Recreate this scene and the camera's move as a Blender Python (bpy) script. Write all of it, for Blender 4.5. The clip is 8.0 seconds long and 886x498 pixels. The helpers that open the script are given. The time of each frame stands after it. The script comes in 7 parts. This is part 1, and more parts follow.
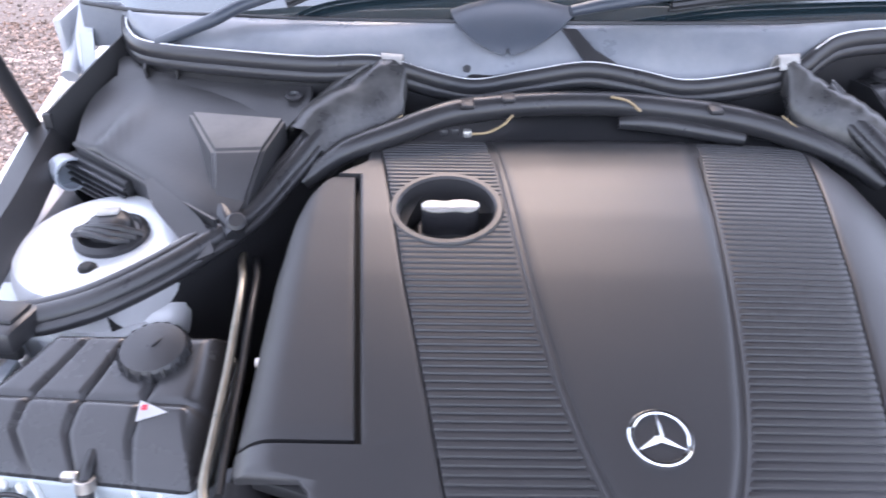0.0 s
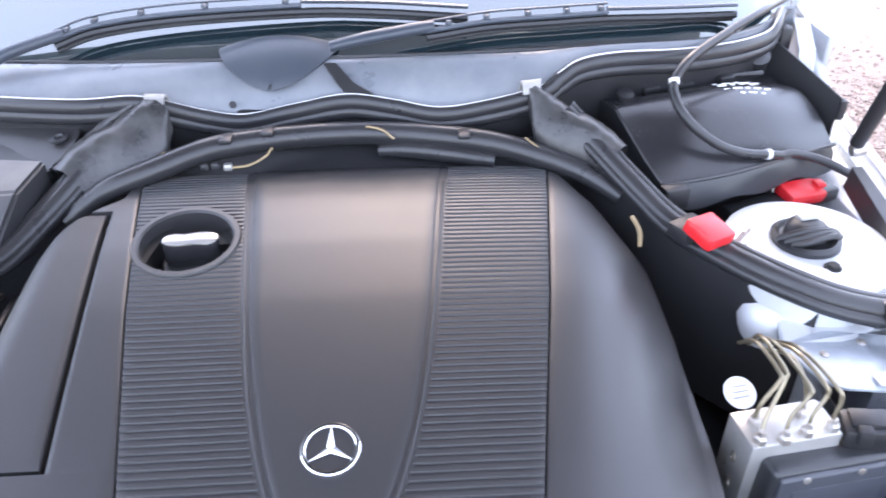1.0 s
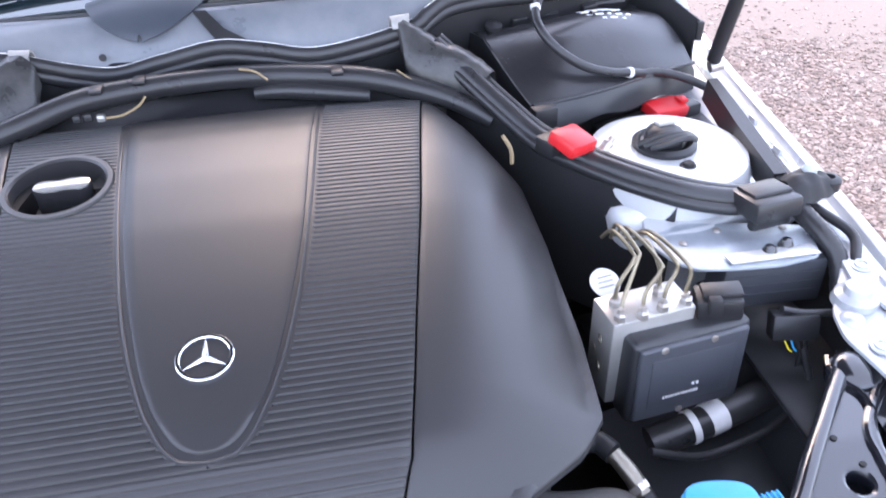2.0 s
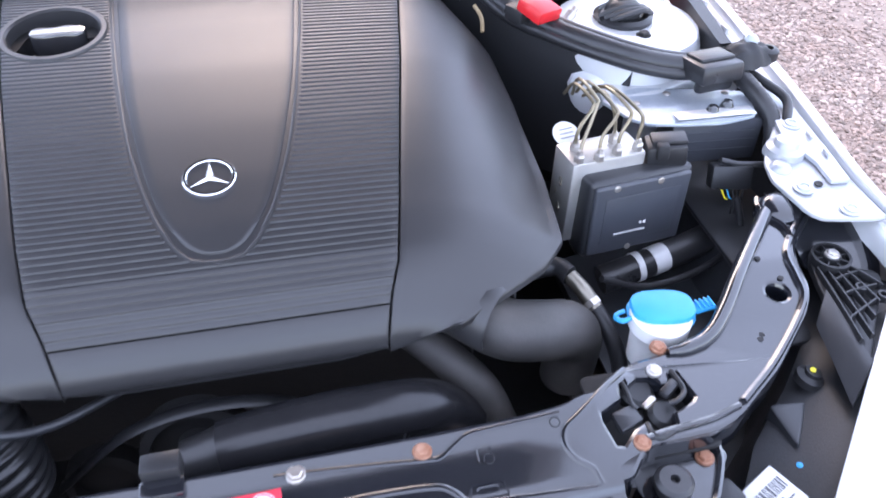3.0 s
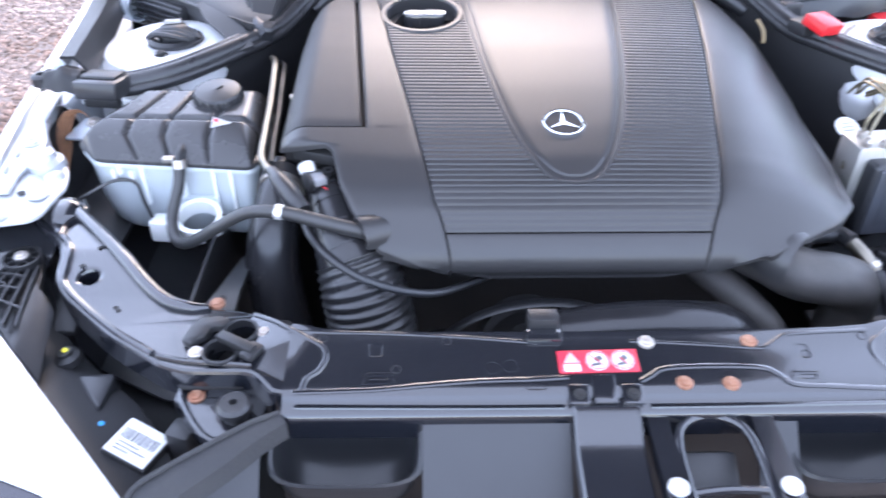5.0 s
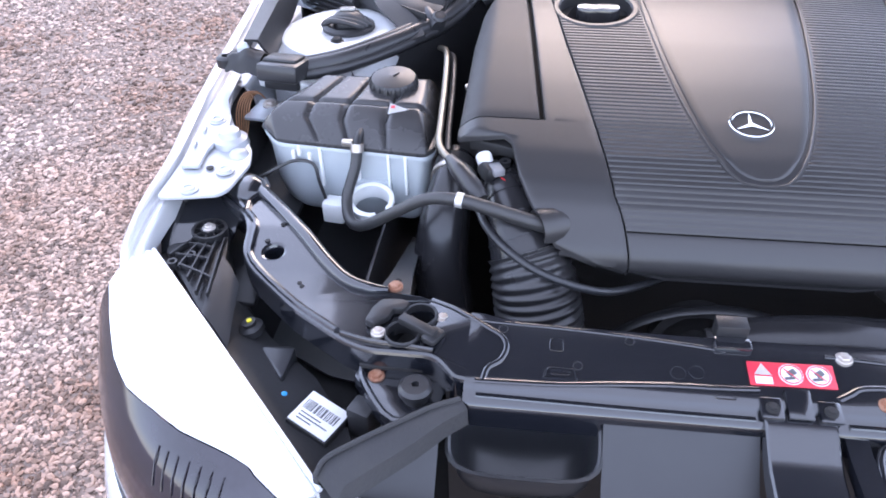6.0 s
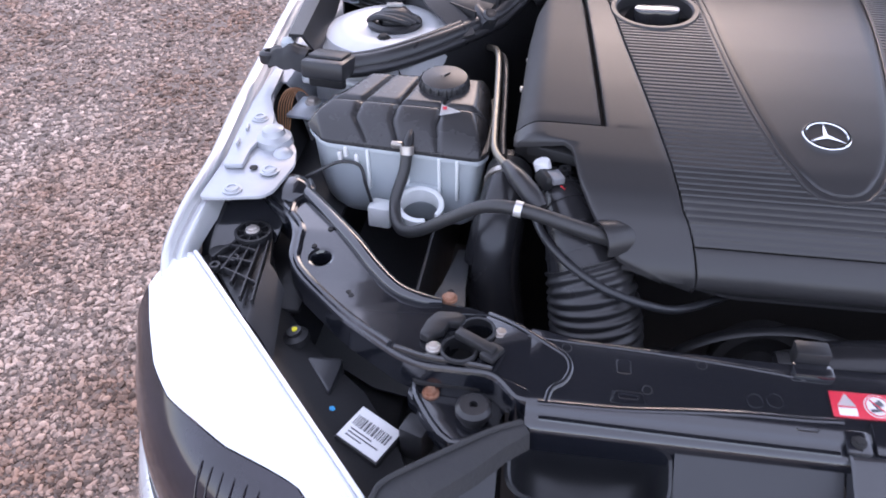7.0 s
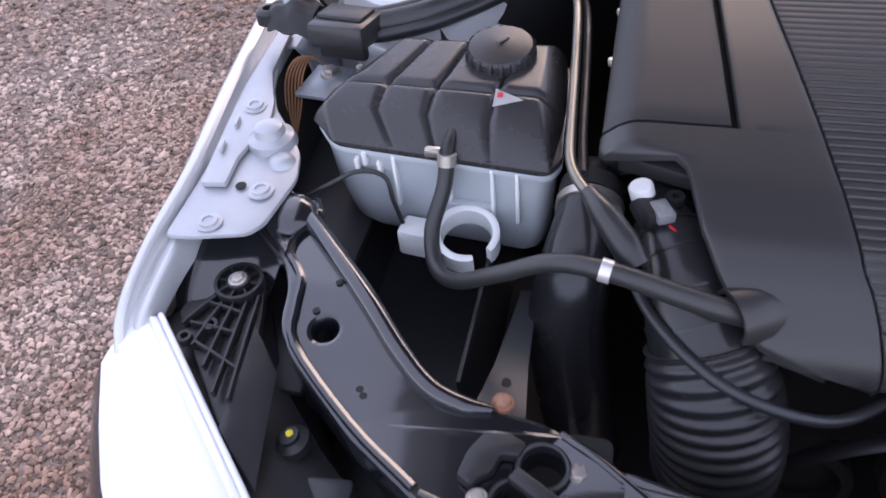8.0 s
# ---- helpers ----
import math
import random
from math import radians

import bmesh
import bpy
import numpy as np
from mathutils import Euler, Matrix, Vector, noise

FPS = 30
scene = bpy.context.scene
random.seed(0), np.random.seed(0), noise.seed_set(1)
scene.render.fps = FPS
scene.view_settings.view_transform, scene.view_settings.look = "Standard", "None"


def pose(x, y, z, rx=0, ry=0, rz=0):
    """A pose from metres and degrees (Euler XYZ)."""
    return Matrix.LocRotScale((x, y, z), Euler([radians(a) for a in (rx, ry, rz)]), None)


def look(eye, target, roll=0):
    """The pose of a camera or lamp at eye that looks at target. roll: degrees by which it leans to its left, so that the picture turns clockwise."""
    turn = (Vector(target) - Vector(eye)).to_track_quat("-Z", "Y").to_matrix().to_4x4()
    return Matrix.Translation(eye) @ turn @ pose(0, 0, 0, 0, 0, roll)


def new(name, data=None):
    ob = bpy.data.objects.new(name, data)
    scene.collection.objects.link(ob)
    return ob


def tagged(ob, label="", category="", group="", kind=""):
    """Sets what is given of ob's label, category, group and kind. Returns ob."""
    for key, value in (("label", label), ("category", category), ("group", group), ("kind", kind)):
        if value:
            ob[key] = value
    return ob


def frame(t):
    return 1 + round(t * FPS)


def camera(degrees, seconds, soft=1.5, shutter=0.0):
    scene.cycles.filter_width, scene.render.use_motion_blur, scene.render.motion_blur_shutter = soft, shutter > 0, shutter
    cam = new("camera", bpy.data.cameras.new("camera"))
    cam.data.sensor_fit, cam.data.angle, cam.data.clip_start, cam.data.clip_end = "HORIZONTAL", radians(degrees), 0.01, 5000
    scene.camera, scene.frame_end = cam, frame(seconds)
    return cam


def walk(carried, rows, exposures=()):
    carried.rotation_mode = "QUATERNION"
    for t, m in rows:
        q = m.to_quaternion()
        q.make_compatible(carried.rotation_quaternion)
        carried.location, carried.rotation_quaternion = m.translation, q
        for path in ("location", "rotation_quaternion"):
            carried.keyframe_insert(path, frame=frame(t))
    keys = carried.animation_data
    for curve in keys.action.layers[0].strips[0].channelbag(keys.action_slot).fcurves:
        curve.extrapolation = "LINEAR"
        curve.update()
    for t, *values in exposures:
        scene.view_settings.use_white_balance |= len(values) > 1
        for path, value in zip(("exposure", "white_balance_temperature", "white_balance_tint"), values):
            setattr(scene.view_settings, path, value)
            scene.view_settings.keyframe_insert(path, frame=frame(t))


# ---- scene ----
cam = camera(59.6, 8.0, soft=1.7, shutter=0.3)
PATH = [
    (0, (-0.169, -0.08, 1.3), (-0.19, 1.522, 0.103), -0.2),
    (0.5, (-0.036, -0.099, 1.317), (-0.011, 1.509, 0.129), -0.6),
    (1, (0.069, -0.119, 1.332), (0.164, 1.507, 0.171), -0.8),
    (1.2, (0.092, -0.127, 1.33), (0.247, 1.5, 0.177), -0.4),
    (2.3, (0.128, -0.225, 1.261), (0.411, 1.342, 0.05), -1.8),
    (2.5, (0.12, -0.242, 1.256), (0.429, 1.287, 0.004), -0.6),
    (3, (0.075, -0.314, 1.258), (0.43, 1.146, -0.063), 1.5),
    (3.5, (-0.006, -0.419, 1.268), (0.389, 1.057, -0.022), 3.1),
    (4, (-0.041, -0.505, 1.278), (0.365, 1.017, 0.046), 4.3),
    (4.5, (-0.081, -0.518, 1.265), (0.205, 1.053, 0.061), 3.9),
    (5, (-0.163, -0.508, 1.251), (-0.132, 1.089, 0.047), 0.3),
    (5.2, (-0.186, -0.503, 1.244), (-0.265, 1.094, 0.043), -1.3),
    (6.3, (-0.268, -0.518, 1.248), (-0.495, 1.057, 0.037), -1.1),
    (6.5, (-0.279, -0.521, 1.251), (-0.506, 1.055, 0.041), -0.9),
    (7, (-0.301, -0.478, 1.232), (-0.55, 1.092, 0.018), -0.5),
    (7.5, (-0.311, -0.337, 1.206), (-0.664, 1.134, -0.102), -2.4),
    (8, (-0.324, -0.19, 1.176), (-0.75, 1.165, -0.232), -6.8),
]
walk(cam, [(t, look(eye, target, roll)) for t, eye, target, roll in PATH], [(t, stops, kelvin, tint) for t, stops, kelvin, tint in ((0.0, 2.28, 6500, 22), (0.5, 2.5, 6450, 21), (1.0, 2.55, 6400, 20), (2.5, 2.2, 6300, 22), (4.0, 2.36, 6100, 19), (5.0, 2.50, 6100, 19), (6.5, 1.80, 6350, 24), (7.0, 1.50, 6450, 25), (7.5, 1.32, 6500, 26), (8.0, 1.26, 6600, 26))])

from mathutils.geometry import tessellate_polygon

# ---- world, sun ----
SUN_EL, SUN_AZ = radians(35), radians(4)
world = bpy.data.worlds.new("world")
scene.world = world
world.use_nodes = True
wn = world.node_tree
sky = wn.nodes.new("ShaderNodeTexSky")
sky.sky_type, sky.sun_disc = "NISHITA", False
sky.sun_elevation, sky.sun_rotation, sky.dust_density, sky.air_density = SUN_EL, SUN_AZ, 0.6, 1.0
wn.links.new(sky.outputs["Color"], wn.nodes["Background"].inputs["Color"])
wn.nodes["Background"].inputs["Strength"].default_value = 0.09
# thin bright cloud veils the whole sky evenly
veil, both = wn.nodes.new("ShaderNodeBackground"), wn.nodes.new("ShaderNodeAddShader")
veil.inputs["Color"].default_value, veil.inputs["Strength"].default_value = (0.80, 0.88, 1.0, 1), 0.54
wn.links.new(wn.nodes["Background"].outputs[0], both.inputs[0])
wn.links.new(veil.outputs[0], both.inputs[1])
wn.links.new(both.outputs[0], wn.nodes["World Output"].inputs["Surface"])
sun = new("sun", bpy.data.lights.new("sun", "SUN"))
sun.data.energy, sun.data.angle, sun.data.color = 0.31, radians(26), (1.0, 0.74, 0.49)
sun_dir = Vector((math.sin(SUN_AZ) * math.cos(SUN_EL), math.cos(SUN_AZ) * math.cos(SUN_EL), math.sin(SUN_EL)))
sun.matrix_world = look(sun_dir * 10, (0, 0, 0))


# ---- materials ----
def material(name, color, rough=0.5, metal=0.0, second=None, grain=300.0, bump=0.1, blot=12.0, amount=0.35, rough_var=0.12,
             coat=0.0, alpha=1.0, transmission=0.0, dust_sheen=0.0, pieces=0.0):
    """A surface with a fine grain in relief, blotches of a second colour and an uneven gloss; faces that look up are
    paled, by dust and, on the filter wedge, by a painted sheen.
    """
    m = bpy.data.materials.new(name)
    m.use_nodes = True
    nt = m.node_tree
    b = nt.nodes["Principled BSDF"]
    tc = nt.nodes.new("ShaderNodeTexCoord")
    fine, wide = nt.nodes.new("ShaderNodeTexNoise"), nt.nodes.new("ShaderNodeTexNoise")
    fine.inputs["Scale"].default_value, fine.inputs["Detail"].default_value = grain, 3
    wide.inputs["Scale"].default_value, wide.inputs["Detail"].default_value = blot, 6
    wide.inputs["Roughness"].default_value = 0.65
    for n in (fine, wide):
        nt.links.new(tc.outputs["Object"], n.inputs["Vector"])
    mix = nt.nodes.new("ShaderNodeMix")
    mix.data_type = "RGBA"
    c2 = second or tuple(min(1, c * 1.35) for c in color)
    mix.inputs["A"].default_value, mix.inputs["B"].default_value = (*color, 1), (*c2, 1)
    ramp = nt.nodes.new("ShaderNodeMapRange")
    ramp.inputs["From Min"].default_value, ramp.inputs["From Max"].default_value = 0.38, 0.72
    ramp.inputs["To Max"].default_value = amount
    nt.links.new(wide.outputs["Fac"], ramp.inputs["Value"])
    nt.links.new(ramp.outputs["Result"], mix.inputs["Factor"])
    last = mix.outputs["Result"]
    if pieces:
        info, hue = nt.nodes.new("ShaderNodeNewGeometry"), nt.nodes.new("ShaderNodeHueSaturation")
        r = nt.nodes.new("ShaderNodeMapRange")
        r.inputs["To Min"].default_value, r.inputs["To Max"].default_value = 1 - pieces, 1 + pieces
        nt.links.new(info.outputs["Random Per Island"], r.inputs["Value"])
        nt.links.new(r.outputs["Result"], hue.inputs["Value"])
        nt.links.new(last, hue.inputs["Color"])
        last = hue.outputs["Color"]
    if dust_sheen:
        geo, sep, dm = nt.nodes.new("ShaderNodeNewGeometry"), nt.nodes.new("ShaderNodeSeparateXYZ"), nt.nodes.new("ShaderNodeMix")
        dm.data_type = "RGBA"
        dm.inputs["B"].default_value = (0.28, 0.25, 0.22, 1)
        nt.links.new(geo.outputs["Normal"], sep.inputs["Vector"])
        dr, mul = nt.nodes.new("ShaderNodeMapRange"), nt.nodes.new("ShaderNodeMath")
        dr.inputs["From Min"].default_value, dr.inputs["From Max"].default_value, dr.inputs["To Max"].default_value = 0.3, 1.0, dust_sheen
        mul.operation = "MULTIPLY"
        nt.links.new(sep.outputs["Z"], dr.inputs["Value"])
        nt.links.new(dr.outputs["Result"], mul.inputs[0])
        nt.links.new(wide.outputs["Fac"], mul.inputs[1])
        nt.links.new(mul.outputs["Value"], dm.inputs["Factor"])
        nt.links.new(last, dm.inputs["A"])
        last = dm.outputs["Result"]
    nt.links.new(last, b.inputs["Base Color"])
    rr = nt.nodes.new("ShaderNodeMapRange")
    rr.inputs["To Min"].default_value, rr.inputs["To Max"].default_value = max(0.03, rough - rough_var), min(1, rough + rough_var)
    nt.links.new(wide.outputs["Fac"], rr.inputs["Value"])
    nt.links.new(rr.outputs["Result"], b.inputs["Roughness"])
    if bump:
        bp = nt.nodes.new("ShaderNodeBump")
        bp.inputs["Strength"].default_value, bp.inputs["Distance"].default_value = bump, 0.002
        nt.links.new(fine.outputs["Fac"], bp.inputs["Height"])
        nt.links.new(bp.outputs["Normal"], b.inputs["Normal"])
    b.inputs["Metallic"].default_value = metal
    b.inputs["Coat Weight"].default_value, b.inputs["Coat Roughness"].default_value = coat, 0.08
    b.inputs["Transmission Weight"].default_value = transmission
    return m


M = dict(
    cover=material("moulded_grey_plastic", (0.034, 0.033, 0.034), 0.37, grain=900, bump=0.06, blot=5, amount=0.25, rough_var=0.05),
    matte=material("matte_grey_plastic", (0.025, 0.024, 0.025), 0.50, grain=900, bump=0.12, blot=5, amount=0.25, rough_var=0.05),
    black=material("black_plastic", (0.018, 0.018, 0.0195), 0.42, grain=500, bump=0.12),
    satin=material("satin_black_plastic", (0.024, 0.025, 0.028), 0.34, grain=700, bump=0.05, dust_sheen=0.03),
    tanktop=material("tank_black_plastic", (0.034, 0.034, 0.036), 0.26, grain=260, bump=0.06, dust_sheen=0.06),
    rubber=material("weathered_rubber", (0.024, 0.024, 0.026), 0.31, grain=400, bump=0.1, blot=20, dust_sheen=0.07),
    gloss=material("glossy_black_plastic", (0.02, 0.02, 0.022), 0.12, grain=300, bump=0.02, blot=10, coat=0.8, rough_var=0.04),
    grip=material("grip_top_sheen", (0.46, 0.44, 0.42), 0.20, 0.5, grain=300, bump=0.02, blot=20, rough_var=0.06),
    dusty=material("dusty_grey_rubber", (0.040, 0.0385, 0.037), 0.55, grain=300, bump=0.15, blot=18, second=(0.10, 0.09, 0.085), amount=0.5, dust_sheen=0.12),
    line=material("brake_line_steel", (0.30, 0.26, 0.18), 0.34, 0.7, grain=300, bump=0.03, blot=60, second=(0.25, 0.22, 0.17), amount=0.6),
    slate=material("slate_grey_plastic", (0.050, 0.053, 0.062), 0.36, grain=500, bump=0.05, blot=14, amount=0.4),
    # silver darkened in colour to stand for shade under the raised hood
    dimsilver=material("dim_silver_metal", (0.44, 0.455, 0.48), 0.38, 0.35, grain=200, bump=0.04, blot=20, second=(0.56, 0.57, 0.59), amount=0.6),
    lid=material("flat_black_plastic", (0.015, 0.015, 0.0165), 0.62, grain=400, bump=0.1, rough_var=0.06),
    faint=material("faded_print", (0.32, 0.32, 0.33), 0.5, grain=300, bump=0.0),
    hose=material("rubber_hose", (0.030, 0.030, 0.031), 0.40, grain=500, bump=0.15, blot=25, dust_sheen=0.08),
    steel=material("black_painted_steel", (0.008, 0.009, 0.0125), 0.16, grain=160, bump=0.02, blot=9, coat=1.0, rough_var=0.10, dust_sheen=0.035),
    silver=material("silver_metallic_paint", (0.62, 0.63, 0.64), 0.28, 0.35, grain=1500, bump=0.02, blot=3, amount=0.1, coat=0.6, rough_var=0.05),
    inner=material("silver_inner_paint", (0.66, 0.67, 0.68), 0.36, 0.2, second=(0.55, 0.555, 0.56), grain=200, bump=0.04, blot=14, amount=0.5),
    zinc=material("galvanised_plate", (0.46, 0.50, 0.55), 0.42, 0.6, second=(0.60, 0.64, 0.68), grain=90, bump=0.08, blot=45, amount=0.8),
    alu=material("cast_aluminium", (0.50, 0.49, 0.47), 0.40, 0.75, grain=400, bump=0.1, blot=30),
    pipe=material("plated_steel_pipe", (0.22, 0.20, 0.165), 0.32, 0.85, grain=200, bump=0.03, blot=60, amount=0.7),
    bolt=material("zinc_bolt", (0.55, 0.53, 0.50), 0.38, 0.8, second=(0.35, 0.25, 0.18), grain=500, bump=0.1, blot=80, amount=0.6),
    rust=material("rusty_bolt", (0.26, 0.105, 0.055), 0.6, 0.25, second=(0.48, 0.28, 0.19), grain=700, bump=0.4, blot=120, amount=0.9),
    chrome=material("chrome", (0.85, 0.86, 0.88), 0.10, 1.0, grain=50, bump=0.0, blot=10, amount=0.1, rough_var=0.04),
    milk=material("milky_white_plastic", (0.78, 0.80, 0.79), 0.3, grain=200, bump=0.03, blot=10, amount=0.2),
    white=material("translucent_tank_plastic", (0.46, 0.50, 0.52), 0.32, grain=200, bump=0.04, second=(0.36, 0.40, 0.43), blot=8, amount=0.6),
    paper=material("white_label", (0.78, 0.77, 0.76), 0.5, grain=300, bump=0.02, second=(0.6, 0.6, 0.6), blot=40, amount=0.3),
    ink=material("printed_ink", (0.09, 0.09, 0.10), 0.5, grain=300, bump=0.0),
    red=material("red_plastic", (0.62, 0.02, 0.025), 0.35, grain=300, bump=0.04, blot=20),
    redlabel=material("red_label", (0.65, 0.035, 0.06), 0.4, grain=200, bump=0.0, blot=30, amount=0.2),
    blue=material("blue_plastic", (0.028, 0.30, 0.60), 0.4, grain=300, bump=0.05, blot=25),
    yellow=material("yellow_plastic", (0.75, 0.65, 0.02), 0.5, grain=300, bump=0.0),
    copper=material("brown_wire", (0.33, 0.16, 0.08), 0.5, grain=300, bump=0.05),
    tan=material("tan_edging", (0.30, 0.22, 0.12), 0.6, grain=300, bump=0.1),
    dark=material("grimy_metal", (0.010, 0.010, 0.011), 0.7, grain=120, bump=0.3, blot=25, amount=0.6, second=(0.020, 0.018, 0.016)),
    core=material("radiator_fins", (0.06, 0.05, 0.045), 0.5, 0.5, grain=200, bump=0.1),
    boot=material("worn_grey_rubber", (0.032, 0.032, 0.033), 0.30, grain=120, bump=0.25, blot=30, second=(0.15, 0.145, 0.14), amount=0.45, dust_sheen=0.06),
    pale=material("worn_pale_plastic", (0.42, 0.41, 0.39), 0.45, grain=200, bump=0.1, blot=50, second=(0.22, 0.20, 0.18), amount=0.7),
    wiper=material("faded_black_wiper", (0.045, 0.055, 0.070), 0.36, grain=300, bump=0.05, blot=10, second=(0.075, 0.08, 0.095), amount=0.4, dust_sheen=0.06),
    clear=material("grey_sensor_plastic", (0.20, 0.20, 0.21), 0.25, grain=200, bump=0.02, blot=40, second=(0.36, 0.36, 0.37), amount=0.7),
    plated=material("bright_plated_steel", (0.78, 0.77, 0.76), 0.34, 0.5, grain=400, bump=0.05, blot=60, second=(0.6, 0.58, 0.55), amount=0.5),
    batlid=material("glossy_lid_plastic", (0.016, 0.016, 0.018), 0.24, grain=160, bump=0.08, blot=22, amount=0.5, rough_var=0.10, dust_sheen=0.04),
    foam=material("dull_black_foam", (0.030, 0.030, 0.032), 0.85, grain=220, bump=0.5, blot=30, second=(0.05, 0.048, 0.046), amount=0.5),
    # strong tan on upward faces paints a highlight
    wedgetop=material("highlit_filter_plastic", (0.030, 0.030, 0.032), 0.42, grain=250, bump=0.06, blot=8, amount=0.5, dust_sheen=0.75),
    lenswhite=material("white_lamp_lens", (0.86, 0.88, 0.92), 0.22, 0.0, grain=100, bump=0.02, second=(0.75, 0.78, 0.84), blot=6, amount=0.5, coat=0.5),
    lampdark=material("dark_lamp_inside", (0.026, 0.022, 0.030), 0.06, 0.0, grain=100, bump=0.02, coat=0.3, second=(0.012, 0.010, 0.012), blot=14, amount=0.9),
    cowl=material("cowl_plastic", (0.155, 0.17, 0.195), 0.30, grain=300, bump=0.04, blot=9, second=(0.25, 0.26, 0.275), amount=0.8, dust_sheen=0.2),
    filter=material("filter_housing_plastic", (0.028, 0.028, 0.03), 0.38, grain=250, bump=0.06, blot=8, amount=0.5, dust_sheen=0.08),
    glassdark=material("windscreen_glass", (0.012, 0.020, 0.024), 0.04, 0.0, grain=10, bump=0.0, coat=1.0, rough_var=0.02),
    gravel=material("gravel_bed", (0.13, 0.092, 0.07), 0.9, grain=220, bump=0.8, blot=60, second=(0.33, 0.27, 0.24), amount=0.9),
    stones=material("gravel_stones", (0.25, 0.155, 0.112), 0.85, grain=500, bump=0.3, blot=2.2, second=(0.47, 0.375, 0.32), amount=1.0, pieces=0.70),
    # stones of the brighter side, their colour raised to stand for its light
    litstones=material("lit_side_gravel_stones", (0.30, 0.215, 0.172), 0.85, grain=500, bump=0.3, blot=5, second=(0.42, 0.34, 0.29), amount=0.9, pieces=0.45),
)


gp = M["glassdark"].node_tree.nodes["Principled BSDF"]
M["steel"].node_tree.nodes["Principled BSDF"].inputs["Coat IOR"].default_value = 1.54
gp.inputs["Coat IOR"].default_value, gp.inputs["Coat Tint"].default_value = 2.2, (0.8, 0.97, 1.0, 1)
gp.inputs["Coat Roughness"].default_value = 0.02


# stronger light on one side of the yard is put into the gravel's colour
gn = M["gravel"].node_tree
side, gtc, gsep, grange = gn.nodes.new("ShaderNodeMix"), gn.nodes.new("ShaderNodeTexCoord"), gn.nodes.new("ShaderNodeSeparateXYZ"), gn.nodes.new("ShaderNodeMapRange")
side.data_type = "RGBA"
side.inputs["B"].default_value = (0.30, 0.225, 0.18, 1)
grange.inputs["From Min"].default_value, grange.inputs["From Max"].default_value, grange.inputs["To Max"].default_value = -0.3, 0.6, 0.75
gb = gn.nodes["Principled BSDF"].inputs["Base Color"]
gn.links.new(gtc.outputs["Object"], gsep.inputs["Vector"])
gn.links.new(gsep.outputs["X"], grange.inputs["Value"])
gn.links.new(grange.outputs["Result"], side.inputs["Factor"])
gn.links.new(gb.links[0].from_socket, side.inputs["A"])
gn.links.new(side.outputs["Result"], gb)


# ---- mesh tools ----
def thing(name, label, category, group="", kind=""):
    return tagged(new(name), label, category, group, kind)


def part(name, bm, mat, parent=None, label="", angle=38):
    me = bpy.data.meshes.new(name)
    bmesh.ops.recalc_face_normals(bm, faces=bm.faces)
    bm.to_mesh(me)
    bm.free()
    me.polygons.foreach_set("use_smooth", [True] * len(me.polygons))
    me.set_sharp_from_angle(angle=radians(angle))
    me.materials.append(mat)
    ob = new(name, me)
    ob.parent = parent
    if label:
        ob["label"] = label
    return ob


def paint_sheen(ob, mat, level):
    """Paints a sheen: gives the faces that look up more than level a second material."""
    ob.data.materials.append(mat)
    for p in ob.data.polygons:
        p.material_index = int(p.normal.z > level)
    return ob


def bm_new():
    return bmesh.new()


def box(c, s, bevel=0.003, m=None, bm=None, seg=2):
    """A box with rounded edges: centre, size, and a turn m (a Matrix) about the centre."""
    bm = bm or bm_new()
    r = bmesh.ops.create_cube(bm, size=1)
    mat = Matrix.Translation(c) @ (m.to_4x4() if m else Matrix.Identity(4)) @ Matrix.Diagonal((*s, 1))
    bmesh.ops.transform(bm, matrix=mat, verts=r["verts"])
    if bevel:
        es = list({e for v in r["verts"] for e in v.link_edges})
        bmesh.ops.bevel(bm, geom=es, offset=min(bevel, min(s) * 0.45), segments=seg, affect="EDGES", profile=0.5)
    return bm


def turn(rx=0, ry=0, rz=0):
    return Euler((radians(rx), radians(ry), radians(rz))).to_matrix()


def axes_to(z):
    return Vector(z).to_track_quat("Z", "Y").to_matrix()


def lathe(c, axis, prof, seg=32, bm=None, lobes=0, depth=0.0, closed=True):
    """A turned shape: rows of (radius, height) along the axis; lobes: a fluted rim."""
    bm = bm or bm_new()
    m = axes_to(axis)
    rings = []
    for r, h in prof:
        ring = []
        for k in range(seg):
            a = 2 * math.pi * k / seg
            rr = r * (1 + (depth * (1 if math.cos(a * lobes) > 0.2 else -1) if lobes else 0))
            ring.append(bm.verts.new(Vector(c) + m @ Vector((rr * math.cos(a), rr * math.sin(a), h))))
        rings.append(ring)
    for a, b in zip(rings, rings[1:]):
        for k in range(seg):
            bm.faces.new((a[k], a[(k + 1) % seg], b[(k + 1) % seg], b[k]))
    if closed:
        bm.faces.new(rings[0])
        bm.faces.new(rings[-1])
    return bm


def bolt(c, r=0.008, axis=(0, 0, 1), mat="bolt", name="bolt", parent=None, label=""):
    """A hexagon bolt with its flange and a domed head."""
    bm = lathe(c, axis, [(r * 1.35, -0.002), (r * 1.35, 0.001), (r * 1.2, 0.002)], 20)
    lathe(c, axis, [(r, 0.0015), (r, r * 0.58), (r * 0.82, r * 0.76), (r * 0.3, r * 0.80)], 6, bm)
    return part(name, bm, M[mat], parent, label)


